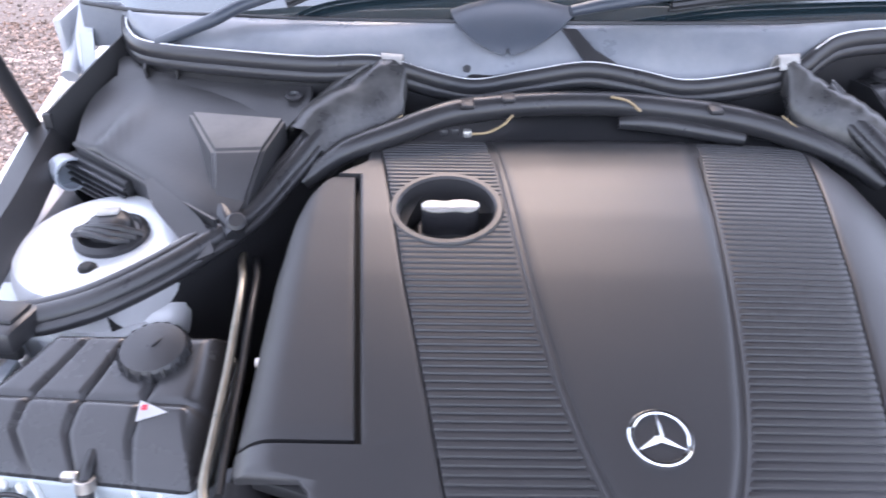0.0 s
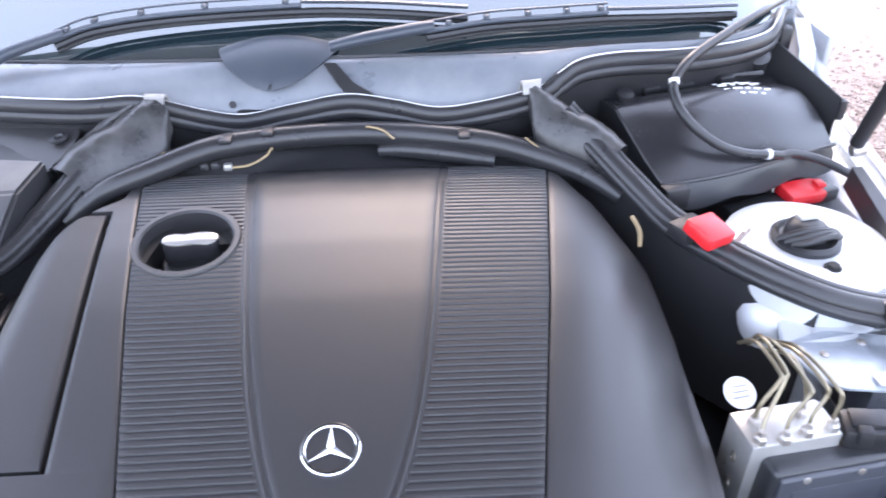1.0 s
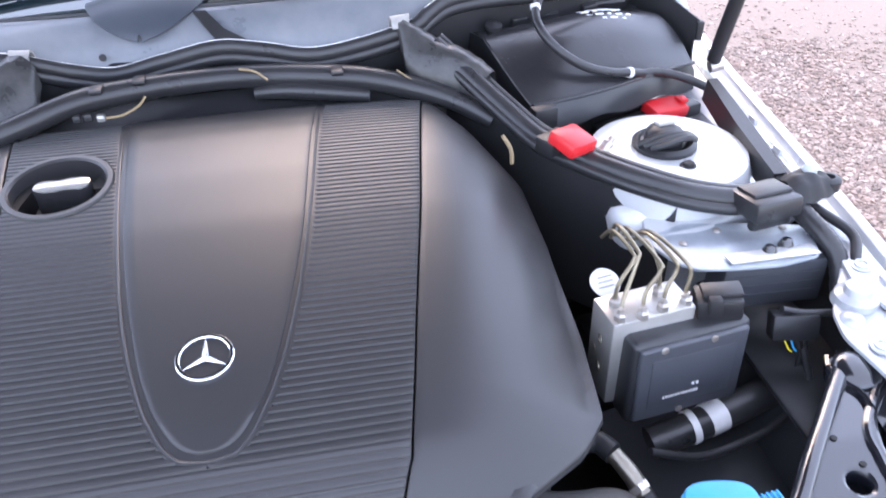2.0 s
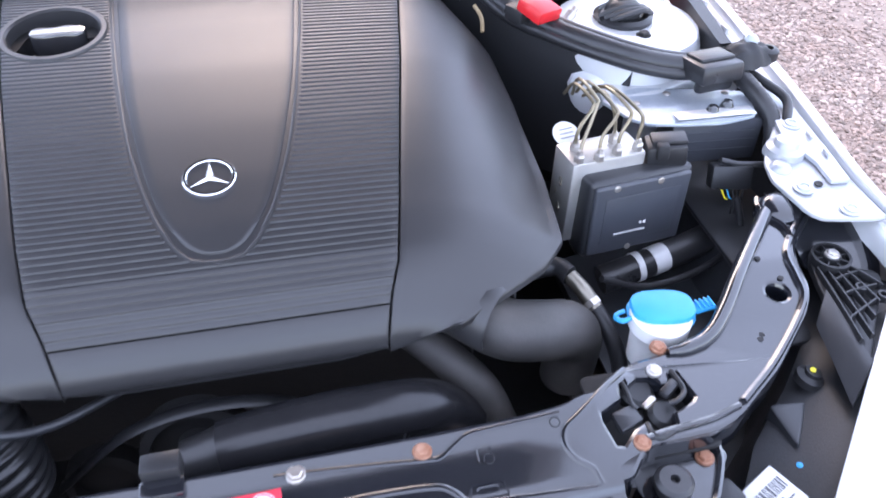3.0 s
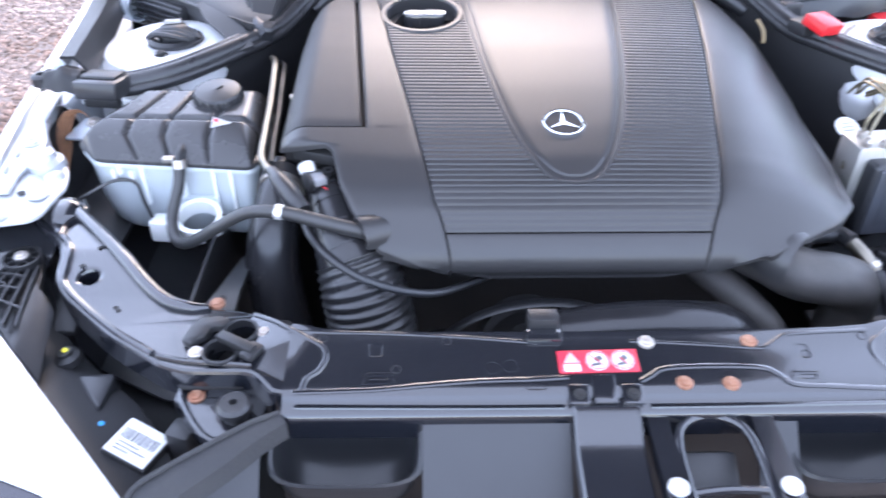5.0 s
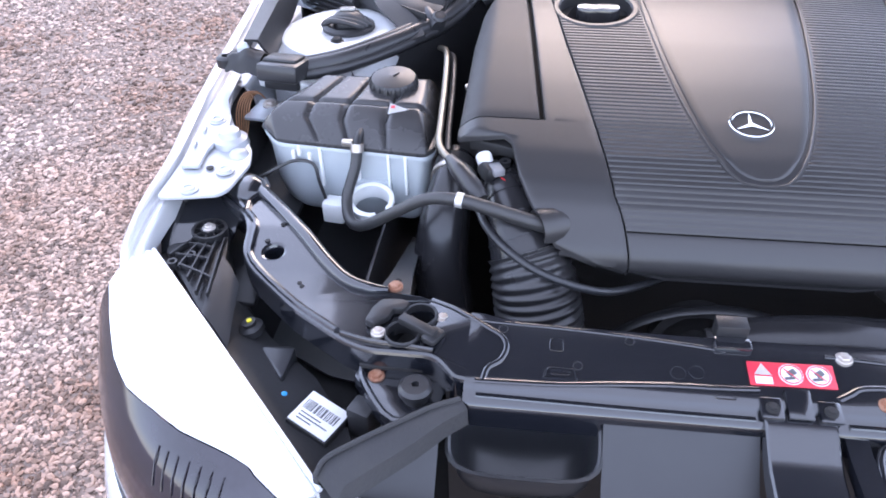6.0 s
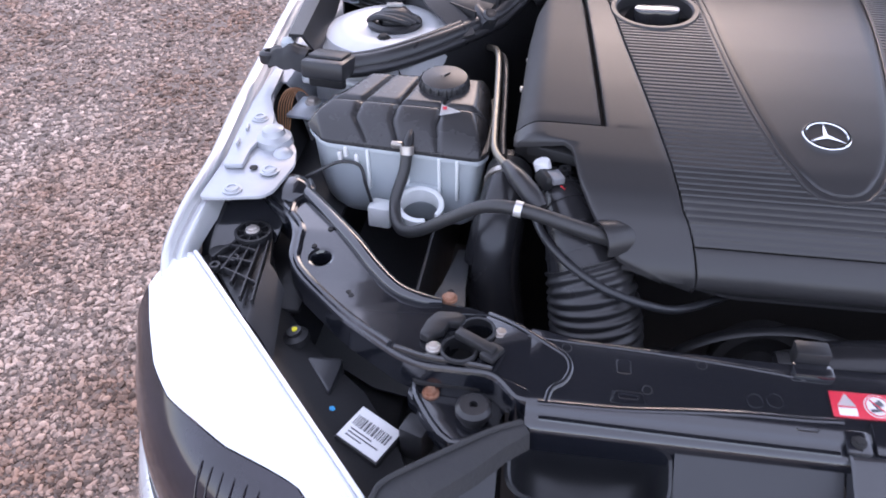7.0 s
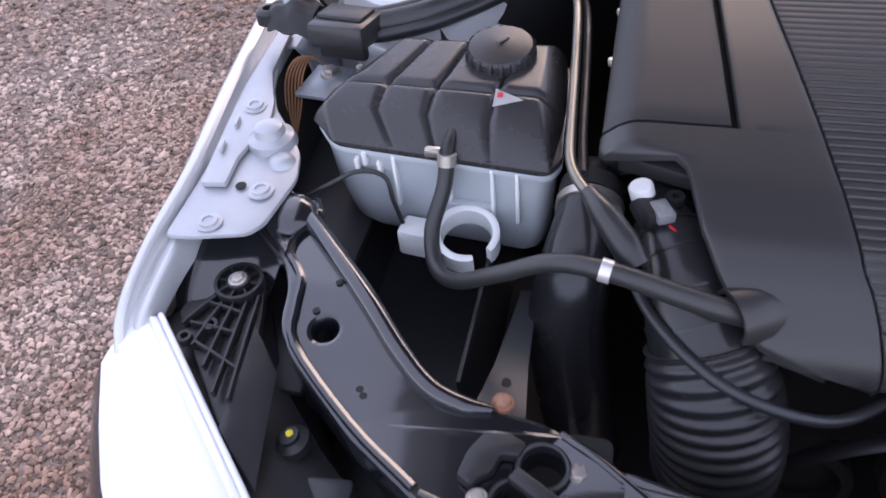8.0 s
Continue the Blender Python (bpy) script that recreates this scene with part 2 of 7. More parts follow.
def smooth_line(pts, n=8):
    """Points along a Catmull-Rom curve through pts."""
    p = [Vector(q) for q in pts]
    p = [2 * p[0] - p[1]] + p + [2 * p[-1] - p[-2]]
    out = []
    for a, b, c, d in zip(p, p[1:], p[2:], p[3:]):
        for k in range(n):
            t = k / n
            out.append(0.5 * (2 * b + (c - a) * t + (2 * a - 5 * b + 4 * c - d) * t * t + (3 * b - a - 3 * c + d) * t ** 3))
    return out + [p[-2]]


def tube(pts, r, seg=12, n=8, bm=None, flat=1.0, ripple=0.0, pitch=0.01, caps=True):
    """A pipe along a smooth line. r: a radius or one for each point. flat squashes it in height; ripple makes rings."""
    bm = bm or bm_new()
    line = smooth_line(pts, n)
    rs = [r] * len(pts) if isinstance(r, (int, float)) else list(r)
    up = Vector((0, 0, 1))
    rings, run = [], 0.0
    prev = None
    for i, c in enumerate(line):
        d = (line[min(i + 1, len(line) - 1)] - line[max(i - 1, 0)]).normalized()
        if prev is None:
            side = d.cross(up) if d.cross(up).length > 0.05 else d.cross(Vector((0, 1, 0)))
        else:
            side = prev - d * prev.dot(d)
        side.normalize()
        prev = side
        nrm = side.cross(d).normalized()
        if i:
            run += (c - line[i - 1]).length
        f = i / n
        k = min(int(f), len(rs) - 2) if len(rs) > 1 else 0
        rad = rs[k] + (rs[min(k + 1, len(rs) - 1)] - rs[k]) * (f - k)
        rad *= 1 + ripple * math.cos(2 * math.pi * run / pitch)
        rings.append([bm.verts.new(c + side * (rad * math.cos(a)) + nrm * (rad * flat * math.sin(a))) for a in [2 * math.pi * q / seg for q in range(seg)]])
    for a, b in zip(rings, rings[1:]):
        for k in range(seg):
            bm.faces.new((a[k], a[(k + 1) % seg], b[(k + 1) % seg], b[k]))
    if caps:
        bm.faces.new(rings[0])
        bm.faces.new(rings[-1])
    return bm


def offset_loop(loop, d):
    """A closed plan outline moved outwards by d (counter-clockwise outlines)."""
    out = []
    for i, p in enumerate(loop):
        a, b = Vector(loop[i - 1]), Vector(loop[(i + 1) % len(loop)])
        p = Vector(p)
        e1, e2 = (p - a).normalized(), (b - p).normalized()
        nr = (Vector((e1.y, -e1.x)) + Vector((e2.y, -e2.x)))
        nr = nr.normalized() if nr.length > 1e-6 else Vector((e1.y, -e1.x))
        out.append(p + nr * d)
    return out


def ccw(loop):
    s = sum(a[0] * b[1] - b[0] * a[1] for a, b in zip(loop, loop[1:] + loop[:1]))
    return list(loop) if s > 0 else list(loop)[::-1]


def round_loop(loop, r=0.01, seg=4):
    """The outline with rounded corners."""
    out = []
    n = len(loop)
    for i in range(n):
        p, a, b = Vector(loop[i]), Vector(loop[i - 1]), Vector(loop[(i + 1) % n])
        da, db = a - p, b - p
        q = min(r, da.length * 0.45, db.length * 0.45)
        s, e = p + da.normalized() * q, p + db.normalized() * q
        for k in range(seg + 1):
            t = k / seg
            out.append(s * (1 - t) ** 2 + p * 2 * t * (1 - t) + e * t * t)
    return out


def plate(outline, zf, thick=0.02, edge=0.004, holes=(), bm=None, r=0.008):
    """A pressed sheet or moulded block with a plan outline: top by zf(x, y), rounded rim, walls down by thick, holes with walls."""
    bm = bm or bm_new()
    zf = zf if callable(zf) else (lambda x, y, z=zf: z)
    outer = round_loop(ccw(outline), r) if r else [Vector(p) for p in ccw(outline)]
    loops = [(outer, 1)] + [([Vector(p) for p in ccw(h)], -1) for h in holes]
    rims_top = []
    for loop, sgn in loops:
        n = len(loop)
        tops = [bm.verts.new((p.x, p.y, zf(p.x, p.y))) for p in offset_loop(loop, -edge * sgn)]
        mids = [bm.verts.new((p.x, p.y, zf(p.x, p.y) - edge * 0.3)) for p in offset_loop(loop, -edge * 0.3 * sgn)]
        rims = [bm.verts.new((p.x, p.y, zf(p.x, p.y) - edge)) for p in loop]
        lows = [bm.verts.new((p.x, p.y, zf(p.x, p.y) - thick)) for p in loop]
        for a, b in ((tops, mids), (mids, rims), (rims, lows)):
            for k in range(n):
                bm.faces.new((a[k], a[(k + 1) % n], b[(k + 1) % n], b[k]))
        rims_top.append(tops)
    flat = [v for tops in rims_top for v in tops]
    for tri in tessellate_polygon([[Vector((v.co.x, v.co.y, 0)) for v in tops] for tops in rims_top]):
        if len({flat[k] for k in tri}) == 3 and not bm.faces.get([flat[k] for k in tri]):
            bm.faces.new([flat[k] for k in tri])
    return bm


def strip(lines, bm=None, thick=0.0):
    """A skin through rows of points, one row a line."""
    bm = bm or bm_new()
    rows = [[bm.verts.new(p) for p in line] for line in lines]
    for a, b in zip(rows, rows[1:]):
        for k in range(len(a) - 1):
            bm.faces.new((a[k], a[k + 1], b[k + 1], b[k]))
    if thick:
        bmesh.ops.recalc_face_normals(bm, faces=bm.faces)
        bmesh.ops.solidify(bm, geom=bm.faces[:], thickness=thick)
    return bm


def loft(rows, n=5, thick=0.0, shape=None):
    """A smooth skin through a coarse net of points; shape(x, y) is added to its height."""
    fine = [smooth_line(r, n) for r in rows]
    cols = [smooth_line(c, n) for c in zip(*fine)]
    net = [[(p[0], p[1], p[2] + (shape(p[0], p[1]) if shape else 0)) for p in row] for row in zip(*cols)]
    return strip(net, thick=thick)


def bead(pts, w=0.006, h=0.003, n=4, bm=None):
    """A pressed ridge along a line, half round."""
    return tube(pts, w / 2, seg=8, n=n, bm=bm, flat=2 * h / w)


def ring_loop(c, r, n=16, squash=1.0, rot=0.0):
    return [(c[0] + r * math.cos(2 * math.pi * k / n + rot), c[1] + r * squash * math.sin(2 * math.pi * k / n + rot)) for k in range(n)]


def table(rows):
    xs, *ys = zip(*rows)
    return lambda v: tuple(float(np.interp(v, xs, y)) for y in ys)


def soft_table(rows):
    """Like table, for two columns, but rounded between its rows."""
    return table([(p.x, p.y) for p in smooth_line([(a, b, 0) for a, b in rows], 8)])


# ---- ground ----
bm = bm_new()
bmesh.ops.create_grid(bm, x_segments=2, y_segments=2, size=400)
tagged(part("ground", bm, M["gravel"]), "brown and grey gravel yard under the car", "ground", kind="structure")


def gravel_stones(name, x0, x1, y0, y1, count, seed, lo=0.006, hi=0.02, mat="stones", label="loose angular brown and pinkish gravel stones"):
    """Loose stones, each a lumpy, squashed, turned icosahedron, joined."""
    rng = np.random.default_rng(seed)
    base = bm_new()
    bmesh.ops.create_icosphere(base, subdivisions=1, radius=1)
    v = np.array([p.co[:] for p in base.verts])
    f = np.array([[p.index for p in q.verts] for q in base.faces])
    base.free()
    size = lo + (hi - lo) * rng.random(count) ** 3.0
    c = np.c_[rng.uniform(x0, x1, count), rng.uniform(y0, y1, count), size * 0.25]
    far = np.sign((x0 + x1) / 2)
    c[:, 0] += far * np.abs(rng.normal(0, 0.5, count)) * (rng.random(count) < 0.5)
    c[:, 1] += rng.normal(0, 0.5, count) * (rng.random(count) < 0.4)
    a, b = rng.uniform(0, 2 * np.pi, count), rng.uniform(-0.5, 0.5, count)
    s = size[:, None] * np.c_[rng.uniform(0.8, 1.3, count), rng.uniform(0.6, 1.0, count), rng.uniform(0.45, 0.8, count)]
    p = v[None] * (1 + 0.2 * rng.standard_normal((count, len(v), 1))) * s[:, None]
    y, z = p[..., 1] * np.cos(b)[:, None] - p[..., 2] * np.sin(b)[:, None], p[..., 1] * np.sin(b)[:, None] + p[..., 2] * np.cos(b)[:, None]
    x = p[..., 0] * np.cos(a)[:, None] - y * np.sin(a)[:, None]
    y = p[..., 0] * np.sin(a)[:, None] + y * np.cos(a)[:, None]
    co = np.stack([x, y, z], -1) + c[:, None]
    me = bpy.data.meshes.new(name)
    me.from_pydata(co.reshape(-1, 3).tolist(), [], (f[None] + (np.arange(count) * len(v))[:, None, None]).reshape(-1, 3).tolist())
    me.materials.append(M[mat])
    return tagged(new(name, me), label, "gravel", kind="stuff")


gravel_stones("gravel", -1.75, -0.72, -0.5, 1.5, 66000, 1, 0.0026, 0.0100)
gravel_stones("gravel", -3.2, -0.85, 1.0, 3.4, 30000, 2, 0.0045, 0.013)
gravel_stones("gravel", 0.8, 2.1, 0.2, 2.7, 38000, 3, 0.004, 0.012, "litstones", "pinkish beige gravel stones, colour raised for the brighter lit side")


# ---- engine cover ----
PROF = [(0.168, 0.706), (0.161, 0.712), (0.158, 0.722), (0.160, 0.733), (0.167, 0.745), (0.178, 0.757), (0.195, 0.774), (0.22, 0.789), (0.26, 0.8012), (0.32, 0.8115),
        (0.40, 0.8225), (0.50, 0.8345), (0.59, 0.8430), (0.64, 0.8455), (0.68, 0.8460), (0.72, 0.8440), (0.75, 0.8390), (0.773, 0.830), (0.784, 0.815), (0.786, 0.80)]
run = [0.0]
for a, b in zip(PROF, PROF[1:]):
    run.append(run[-1] + math.dist(a, b))
LEN = run[-1]
prof = lambda s: tuple(float(np.interp(s, run, [p[k] for p in PROF])) for k in (0, 1))
s_of_y = lambda y: float(np.interp(y, [p[0] for p in PROF[2:]], run[2:]))
groove = table([(0.15, 0.139), (0.183, 0.149), (0.208, 0.160), (0.273, 0.173), (0.36, 0.189), (0.50, 0.2155), (0.56, 0.225), (0.69, 0.246), (0.79, 0.262)])
right_edge = table([(0.155, 0.20), (0.168, 0.235), (0.19, 0.275), (0.21, 0.308), (0.245, 0.338), (0.35, 0.352), (0.50, 0.362), (0.62, 0.362), (0.69, 0.340), (0.74, 0.30), (0.785, 0.27)])
left_edge = table([(0.155, -0.150), (0.158, -0.175), (0.161, -0.199), (0.166, -0.221), (0.180, -0.238), (0.20, -0.252), (0.225, -0.264), (0.257, -0.272), (0.272, -0.275), (0.282, -0.280), (0.287, -0.290), (0.2885, -0.325), (0.292, -0.337), (0.30, -0.342), (0.50, -0.340), (0.58, -0.334), (0.62, -0.324), (0.653, -0.308), (0.675, -0.288), (0.695, -0.266), (0.74, -0.262), (0.785, -0.265)])
hatch_edge = table([(0.30, -0.2405), (0.32, -0.2425), (0.66, -0.2735), (0.79, -0.285)])
shield_half = soft_table([(0.233, 0.0), (0.2345, 0.010), (0.240, 0.021), (0.250, 0.0305), (0.274, 0.0445), (0.31, 0.057), (0.351, 0.067), (0.40, 0.0765), (0.47, 0.088), (0.53, 0.095), (0.655, 0.107), (0.78, 0.121)])
CUP = (-0.174, 0.603)


def side_drop(x, y):
    """How far the cover has curved down towards its long sides."""
    g = groove(y)[0]
    crown = (0.10 if x > 0 else -0.03) * x * x * min(1.0, max(0.0, (y - 0.17) / 0.1))
    if x > g:
        k = (x - g) / max(0.01, right_edge(y)[0] - g)
        most = min(0.075, max(0.0, prof(s_of_y(y))[1] - 0.004 - low_rim(x)))
        return crown + most * max(0, k) ** 2.4
    return crown + 0.016 * (max(0, -x - 0.310) / 0.030) ** 2


low_rim = lambda x: float(np.interp(abs(x), (0.0, 0.10, 0.145, 0.20, 0.245, 0.34), (0.703, 0.706, 0.715, 0.734, 0.740, 0.744)))


def cover_patch(s0, s1, xa, xb, rows=60,  cols=16, lift=0.0, edge=0.0025, wall=0.02, skip=None, ribs=0.0, roll=True, stations=()):
    """A panel of the cover between two lines across it, with rounded rims that turn down all round."""
    bm = bm_new()
    grid = []
    lines = sorted([s0 + (s1 - s0) * i / rows for i in range(rows + 1)] + [s_of_y(y) for y in stations])
    rows = len(lines) - 1
    for i, s in enumerate(lines):
        if ribs:
            s = min(s1, s0 + ribs * (i // 6 + (0.0, 0.05, 0.16, 0.54, 0.66, 0.95)[i % 6]))
        y, z = prof(s)
        a, b = xa(y), xb(y)
        ramp = lift
        if ribs:
            ramp += (-0.0010, -0.0002, 0.0, -0.0002, -0.0017, -0.0017)[i % 6]
        row = []
        w = min(edge * 1.2, (b - a) * 0.3)
        xs = [a, a, a + w * 0.3, a + w] + [a + w + (b - a - 2 * w) * k / cols for k in range(1, cols)] + [b - w, b - w * 0.3, b, b]
        dz = [-wall, -edge, -edge * 0.3, 0] + [0] * (cols - 1) + [0, -edge * 0.3, -edge, -wall]
        ends = -edge if i in (0, rows) else (-edge * 0.3 if i in (1, rows - 1) else 0)
        if not roll:
            ends = 0
        for x, d in zip(xs, dz):
            row.append((x, y, max(z + ramp - side_drop(x, y), low_rim(x)) + min(d, ends)))
        grid.append(row)
    if roll:
        grid.insert(0, [(x, y, z - wall) for x, y, z in grid[0]])
        grid.append([(x, y, z - wall) for x, y, z in grid[-1]])
    rowsv = [[bm.verts.new(p) for p in r] for r in grid]
    for a, b in zip(rowsv, rowsv[1:]):
        for k in range(len(a) - 1):
            q = (a[k], a[k + 1], b[k + 1], b[k])
            m = sum((v.co for v in q), Vector()) / 4
            if skip and skip(m.x, m.y):
                continue
            bm.faces.new(q)
    return bm


cover = thing("engine_cover", "grey moulded plastic engine cover with ribbed bands and star badge", "engine cover")
in_cup = lambda x, y: math.hypot(x - CUP[0], y - CUP[1]) < 0.0565
G = 0.0008
PITCH, S_RIB = 0.0079, s_of_y(0.178)
tip = S_RIB + PITCH * 7
count = int((LEN - 0.012 - tip) / PITCH)
rim = soft_table([(0.2235, 0.0), (0.2245, 0.009), (0.227, 0.018), (0.233, 0.0285), (0.245, 0.0395), (0.274, 0.0540), (0.31, 0.0665), (0.351, 0.0765), (0.40, 0.086), (0.47, 0.0975), (0.53, 0.1045), (0.655, 0.1165), (0.78, 0.1305)])
rib_end = lambda y: rim(y)[0]
part("ribbed_panel", cover_patch(S_RIB, tip, lambda y: -groove(y)[0] + G, lambda y: groove(y)[0] - G, rows=42, cols=30, edge=0.001, ribs=PITCH, roll=False, wall=0.006), M["cover"], cover, "finely ribbed moulded grey plastic", angle=30)
part("ribbed_panel", cover_patch(tip, tip + PITCH * count, lambda y: -groove(y)[0] + G, lambda y: min(-0.0005, -rib_end(y)), rows=6 * count, cols=16, edge=0.0006, skip=in_cup, ribs=PITCH, roll=False, wall=0.006), M["cover"], cover, "finely ribbed moulded grey plastic", angle=30)
part("ribbed_panel", cover_patch(tip, tip + PITCH * count, lambda y: max(0.0005, rib_end(y)), lambda y: groove(y)[0] - G, rows=6 * count, cols=12, edge=0.0006, ribs=PITCH, roll=False, wall=0.006), M["cover"], cover, "finely ribbed moulded grey plastic", angle=30)
part("shield_bed", cover_patch(s_of_y(0.2238), LEN - 0.006, lambda y: -rib_end(y) - 0.002, lambda y: rib_end(y) + 0.002, rows=120, cols=8, lift=-0.0006, edge=0.0004, wall=0.003, stations=[0.2240 + 0.0003 * k * k for k in range(1, 9)]), M["cover"], cover)
edge_line = [(-rib_end(y) + 0.003, y, prof(s_of_y(y))[1] - 0.0006) for y in (0.775, 0.68, 0.55, 0.42, 0.344, 0.284, 0.26, 0.245, 0.235, 0.2295)]
part("shield_border", tube(edge_line + [(0.0, 0.2265, prof(s_of_y(0.2265))[1] - 0.0006)] + [(-x, y, z) for x, y, z in edge_line[::-1]], 0.0016, 8, 8), M["cover"], cover)
part("front_lip", cover_patch(0.0, s_of_y(0.178) - 0.0003, lambda y: -groove(y)[0] + G, lambda y: groove(y)[0] - G, rows=14, cols=20, wall=0.004), M["cover"], cover)
part("centre_shield", cover_patch(s_of_y(0.2332), LEN - 0.004, lambda y: -0.001 - shield_half(y)[0], lambda y: 0.001 + shield_half(y)[0], rows=70, cols=20, lift=0.0018,
     edge=0.004, wall=0.008, stations=[0.2333 + 0.0003 * k * k for k in range(1, 9)]), M["cover"], cover, "smooth tapering centre panel")
part("side_panel", cover_patch(0.004, LEN - 0.03, lambda y: groove(y)[0] + G, lambda y: right_edge(y)[0], rows=70, cols=26, wall=0.008), M["cover"], cover, "smooth curved side panel")
inner_left = lambda y: left_edge(y)[0] if y < 0.3151 or y > 0.6661 else hatch_edge(y)[0] + 0.0028
part("side_panel", cover_patch(0.004, LEN - 0.012, inner_left, lambda y: -groove(y)[0] - G, rows=90, cols=14, wall=0.006, edge=0.002,
     stations=(0.3150, 0.3152, 0.6660, 0.6662)), M["cover"], cover, "smooth side panel framing the hatch")
part("hatch", cover_patch(s_of_y(0.3200), s_of_y(0.661), lambda y: left_edge(y)[0] + 0.001, lambda y: hatch_edge(y)[0] - 0.0028, rows=50, cols=12, wall=0.055, edge=0.002), M["matte"], cover, "smooth flat matte hatch panel")
part("under_tray", cover_patch(0.065, LEN - 0.004, lambda y: max(left_edge(y)[0], -0.34) + 0.014, lambda y: right_edge(y)[0] - 0.02, rows=30, cols=20, lift=-0.014, wall=0.012, skip=lambda x, y: math.hypot(x - CUP[0], y - CUP[1]) < 0.05), M["dark"], cover)


def hose_arch(c, h, r, deep):
    """A moulded arch in the cover's front edge that lets a hose out."""
    h = Vector(h).normalized()
    side = h.cross(Vector((0, 0, 1))).normalized()
    rows = []
    for back, f in ((0.004, 0.96), (0.0, 1.0), (-0.3 * deep, 1.0), (-0.65 * deep, 0.86), (-deep, 0.55)):
        o = Vector(c) + h * back
        rows.append([tuple(o + side * (r * f * math.cos(radians(a))) + Vector((0, 0, r * f * math.sin(radians(a)) - (1 - f) * r * 0.3))) for a in range(-20, 201, 20)])
    return strip(rows, thick=0.003)


part("hose_arch", hose_arch((0.250, 0.180, 0.712), (0.72, -0.69, -0.12), 0.037, 0.07), M["cover"], cover)
part("hose_arch", hose_arch((-0.238, 0.181, 0.752), (-0.85, -0.45, 0.12), 0.0215, 0.055), M["cover"], cover)
for x, y in ((-0.338, 0.497), (-0.340, 0.410)):
    part("edge_clip", box((x, y, 0.806), (0.007, 0.010, 0.006), 0.002, turn(0, 0, 10)), M["bolt"], cover)
# the filler cup: rim, well and cap
tilt = Vector((0, -0.085, 1)).normalized()
cz = prof(s_of_y(CUP[1]))[1]
cc = Vector((*CUP, cz))
part("filler_rim", lathe(cc, tilt, [(0.0605, -0.006), (0.0605, 0.001), (0.059, 0.0032), (0.0535, 0.0032), (0.0510, 0.001), (0.049, -0.05), (0.048, -0.052), (0.001, -0.052)], 56, closed=False), M["cover"], cover)
cap = part("filler_cap", lathe(cc - tilt * 0.048, tilt, [(0.034, 0), (0.034, 0.016), (0.031, 0.02), (0.0, 0.02)], 40), M["black"], cover, "black oil filler cap")
bm = bm_new()
grip = [(-0.031, 0.006), (-0.02, 0.011), (-0.006, 0.008), (0.006, 0.012), (0.02, 0.011), (0.031, 0.007), (0.031, -0.007), (0.02, -0.012), (0.004, -0.009), (-0.01, -0.012), (-0.022, -0.011), (-0.031, -0.007)]
plate([(cc.x + 0.004 + x, cc.y + 0.002 + 1.0 * y) for x, y in grip], lambda x, y: cz + 0.003 + 0.10 * (y - cc.y), 0.036, 0.003, bm=bm, r=0.006)
# pale upper faces stand in for sky mirrored in the black grip
paint_sheen(part("grip", bm, M["gloss"], cap, "shiny black grip bar, reflected sky painted pale on top"), M["grip"], 0.6)
# the badge: ring and three-pointed star
badge_c = Vector((-0.003, 0.322, prof(s_of_y(0.322))[1] + 0.0018))
badge = part("badge", lathe(badge_c, Vector((0, -0.16, 1)), [(0.0255, 0), (0.0255, 0.0022), (0.0245, 0.0032), (0.0222, 0.0032), (0.0212, 0.0022), (0.0212, 0.0)], 56), M["chrome"], cover, "chrome badge ring with a three-pointed star")
bm = bm_new()
m3 = axes_to((0, -0.16, 1))
apex = bm.verts.new(badge_c + m3 @ Vector((0, 0, 0.0035)))
star = [bm.verts.new(badge_c + m3 @ Vector((r * math.cos(a), r * math.sin(a), 0.0012))) for k in range(6) for r, a in [((0.0225, 0.0038)[k % 2], radians(90 + 60 * k))]]
for k in range(6):
    bm.faces.new((apex, star[k], star[(k + 1) % 6]))
part("star", bm, M["chrome"], badge, angle=5)
part("badge_disc", lathe(badge_c, Vector((0, -0.16, 1)), [(0.0214, -0.001), (0.0214, 0.0008), (0.0, 0.0008)], 40), M["lid"], badge)

# the engine under it
engine = thing("engine", "dark grimy engine block under the cover", "engine")
part("block", box((0.0, 0.51, 0.60), (0.54, 0.46, 0.30), 0.03), M["dark"], engine)
part("pulley", lathe((-0.05, 0.185, 0.60), (0, -1, 0.15), [(0.055, 0), (0.055, 0.02), (0.045, 0.022), (0.045, 0.01), (0.02, 0.01), (0.02, 0.03), (0.0, 0.03)], 32), M["dark"], engine)
part("pulley_bolt", lathe((-0.05, 0.153, 0.605), (0, -1, 0.15), [(0.009, 0), (0.009, 0.01), (0.0, 0.01)], 6), M["rust"], engine)
part("pulley", lathe((0.09, 0.19, 0.56), (0, -1, 0.1), [(0.045, 0), (0.045, 0.02), (0.036, 0.022), (0.036, 0.01), (0.0, 0.012)], 32), M["dark"], engine)
part("pulley", lathe((-0.15, 0.20, 0.55), (0, -1, 0.1), [(0.04, 0), (0.04, 0.02), (0.03, 0.022), (0.03, 0.01), (0.0, 0.012)], 32), M["dark"], engine)
part("drive_belt", tube([(-0.19, 0.18, 0.56), (-0.10, 0.175, 0.64), (0.0, 0.175, 0.655), (0.10, 0.18, 0.605), (0.13, 0.18, 0.55)], 0.008, 8, flat=0.4), M["black"], engine)

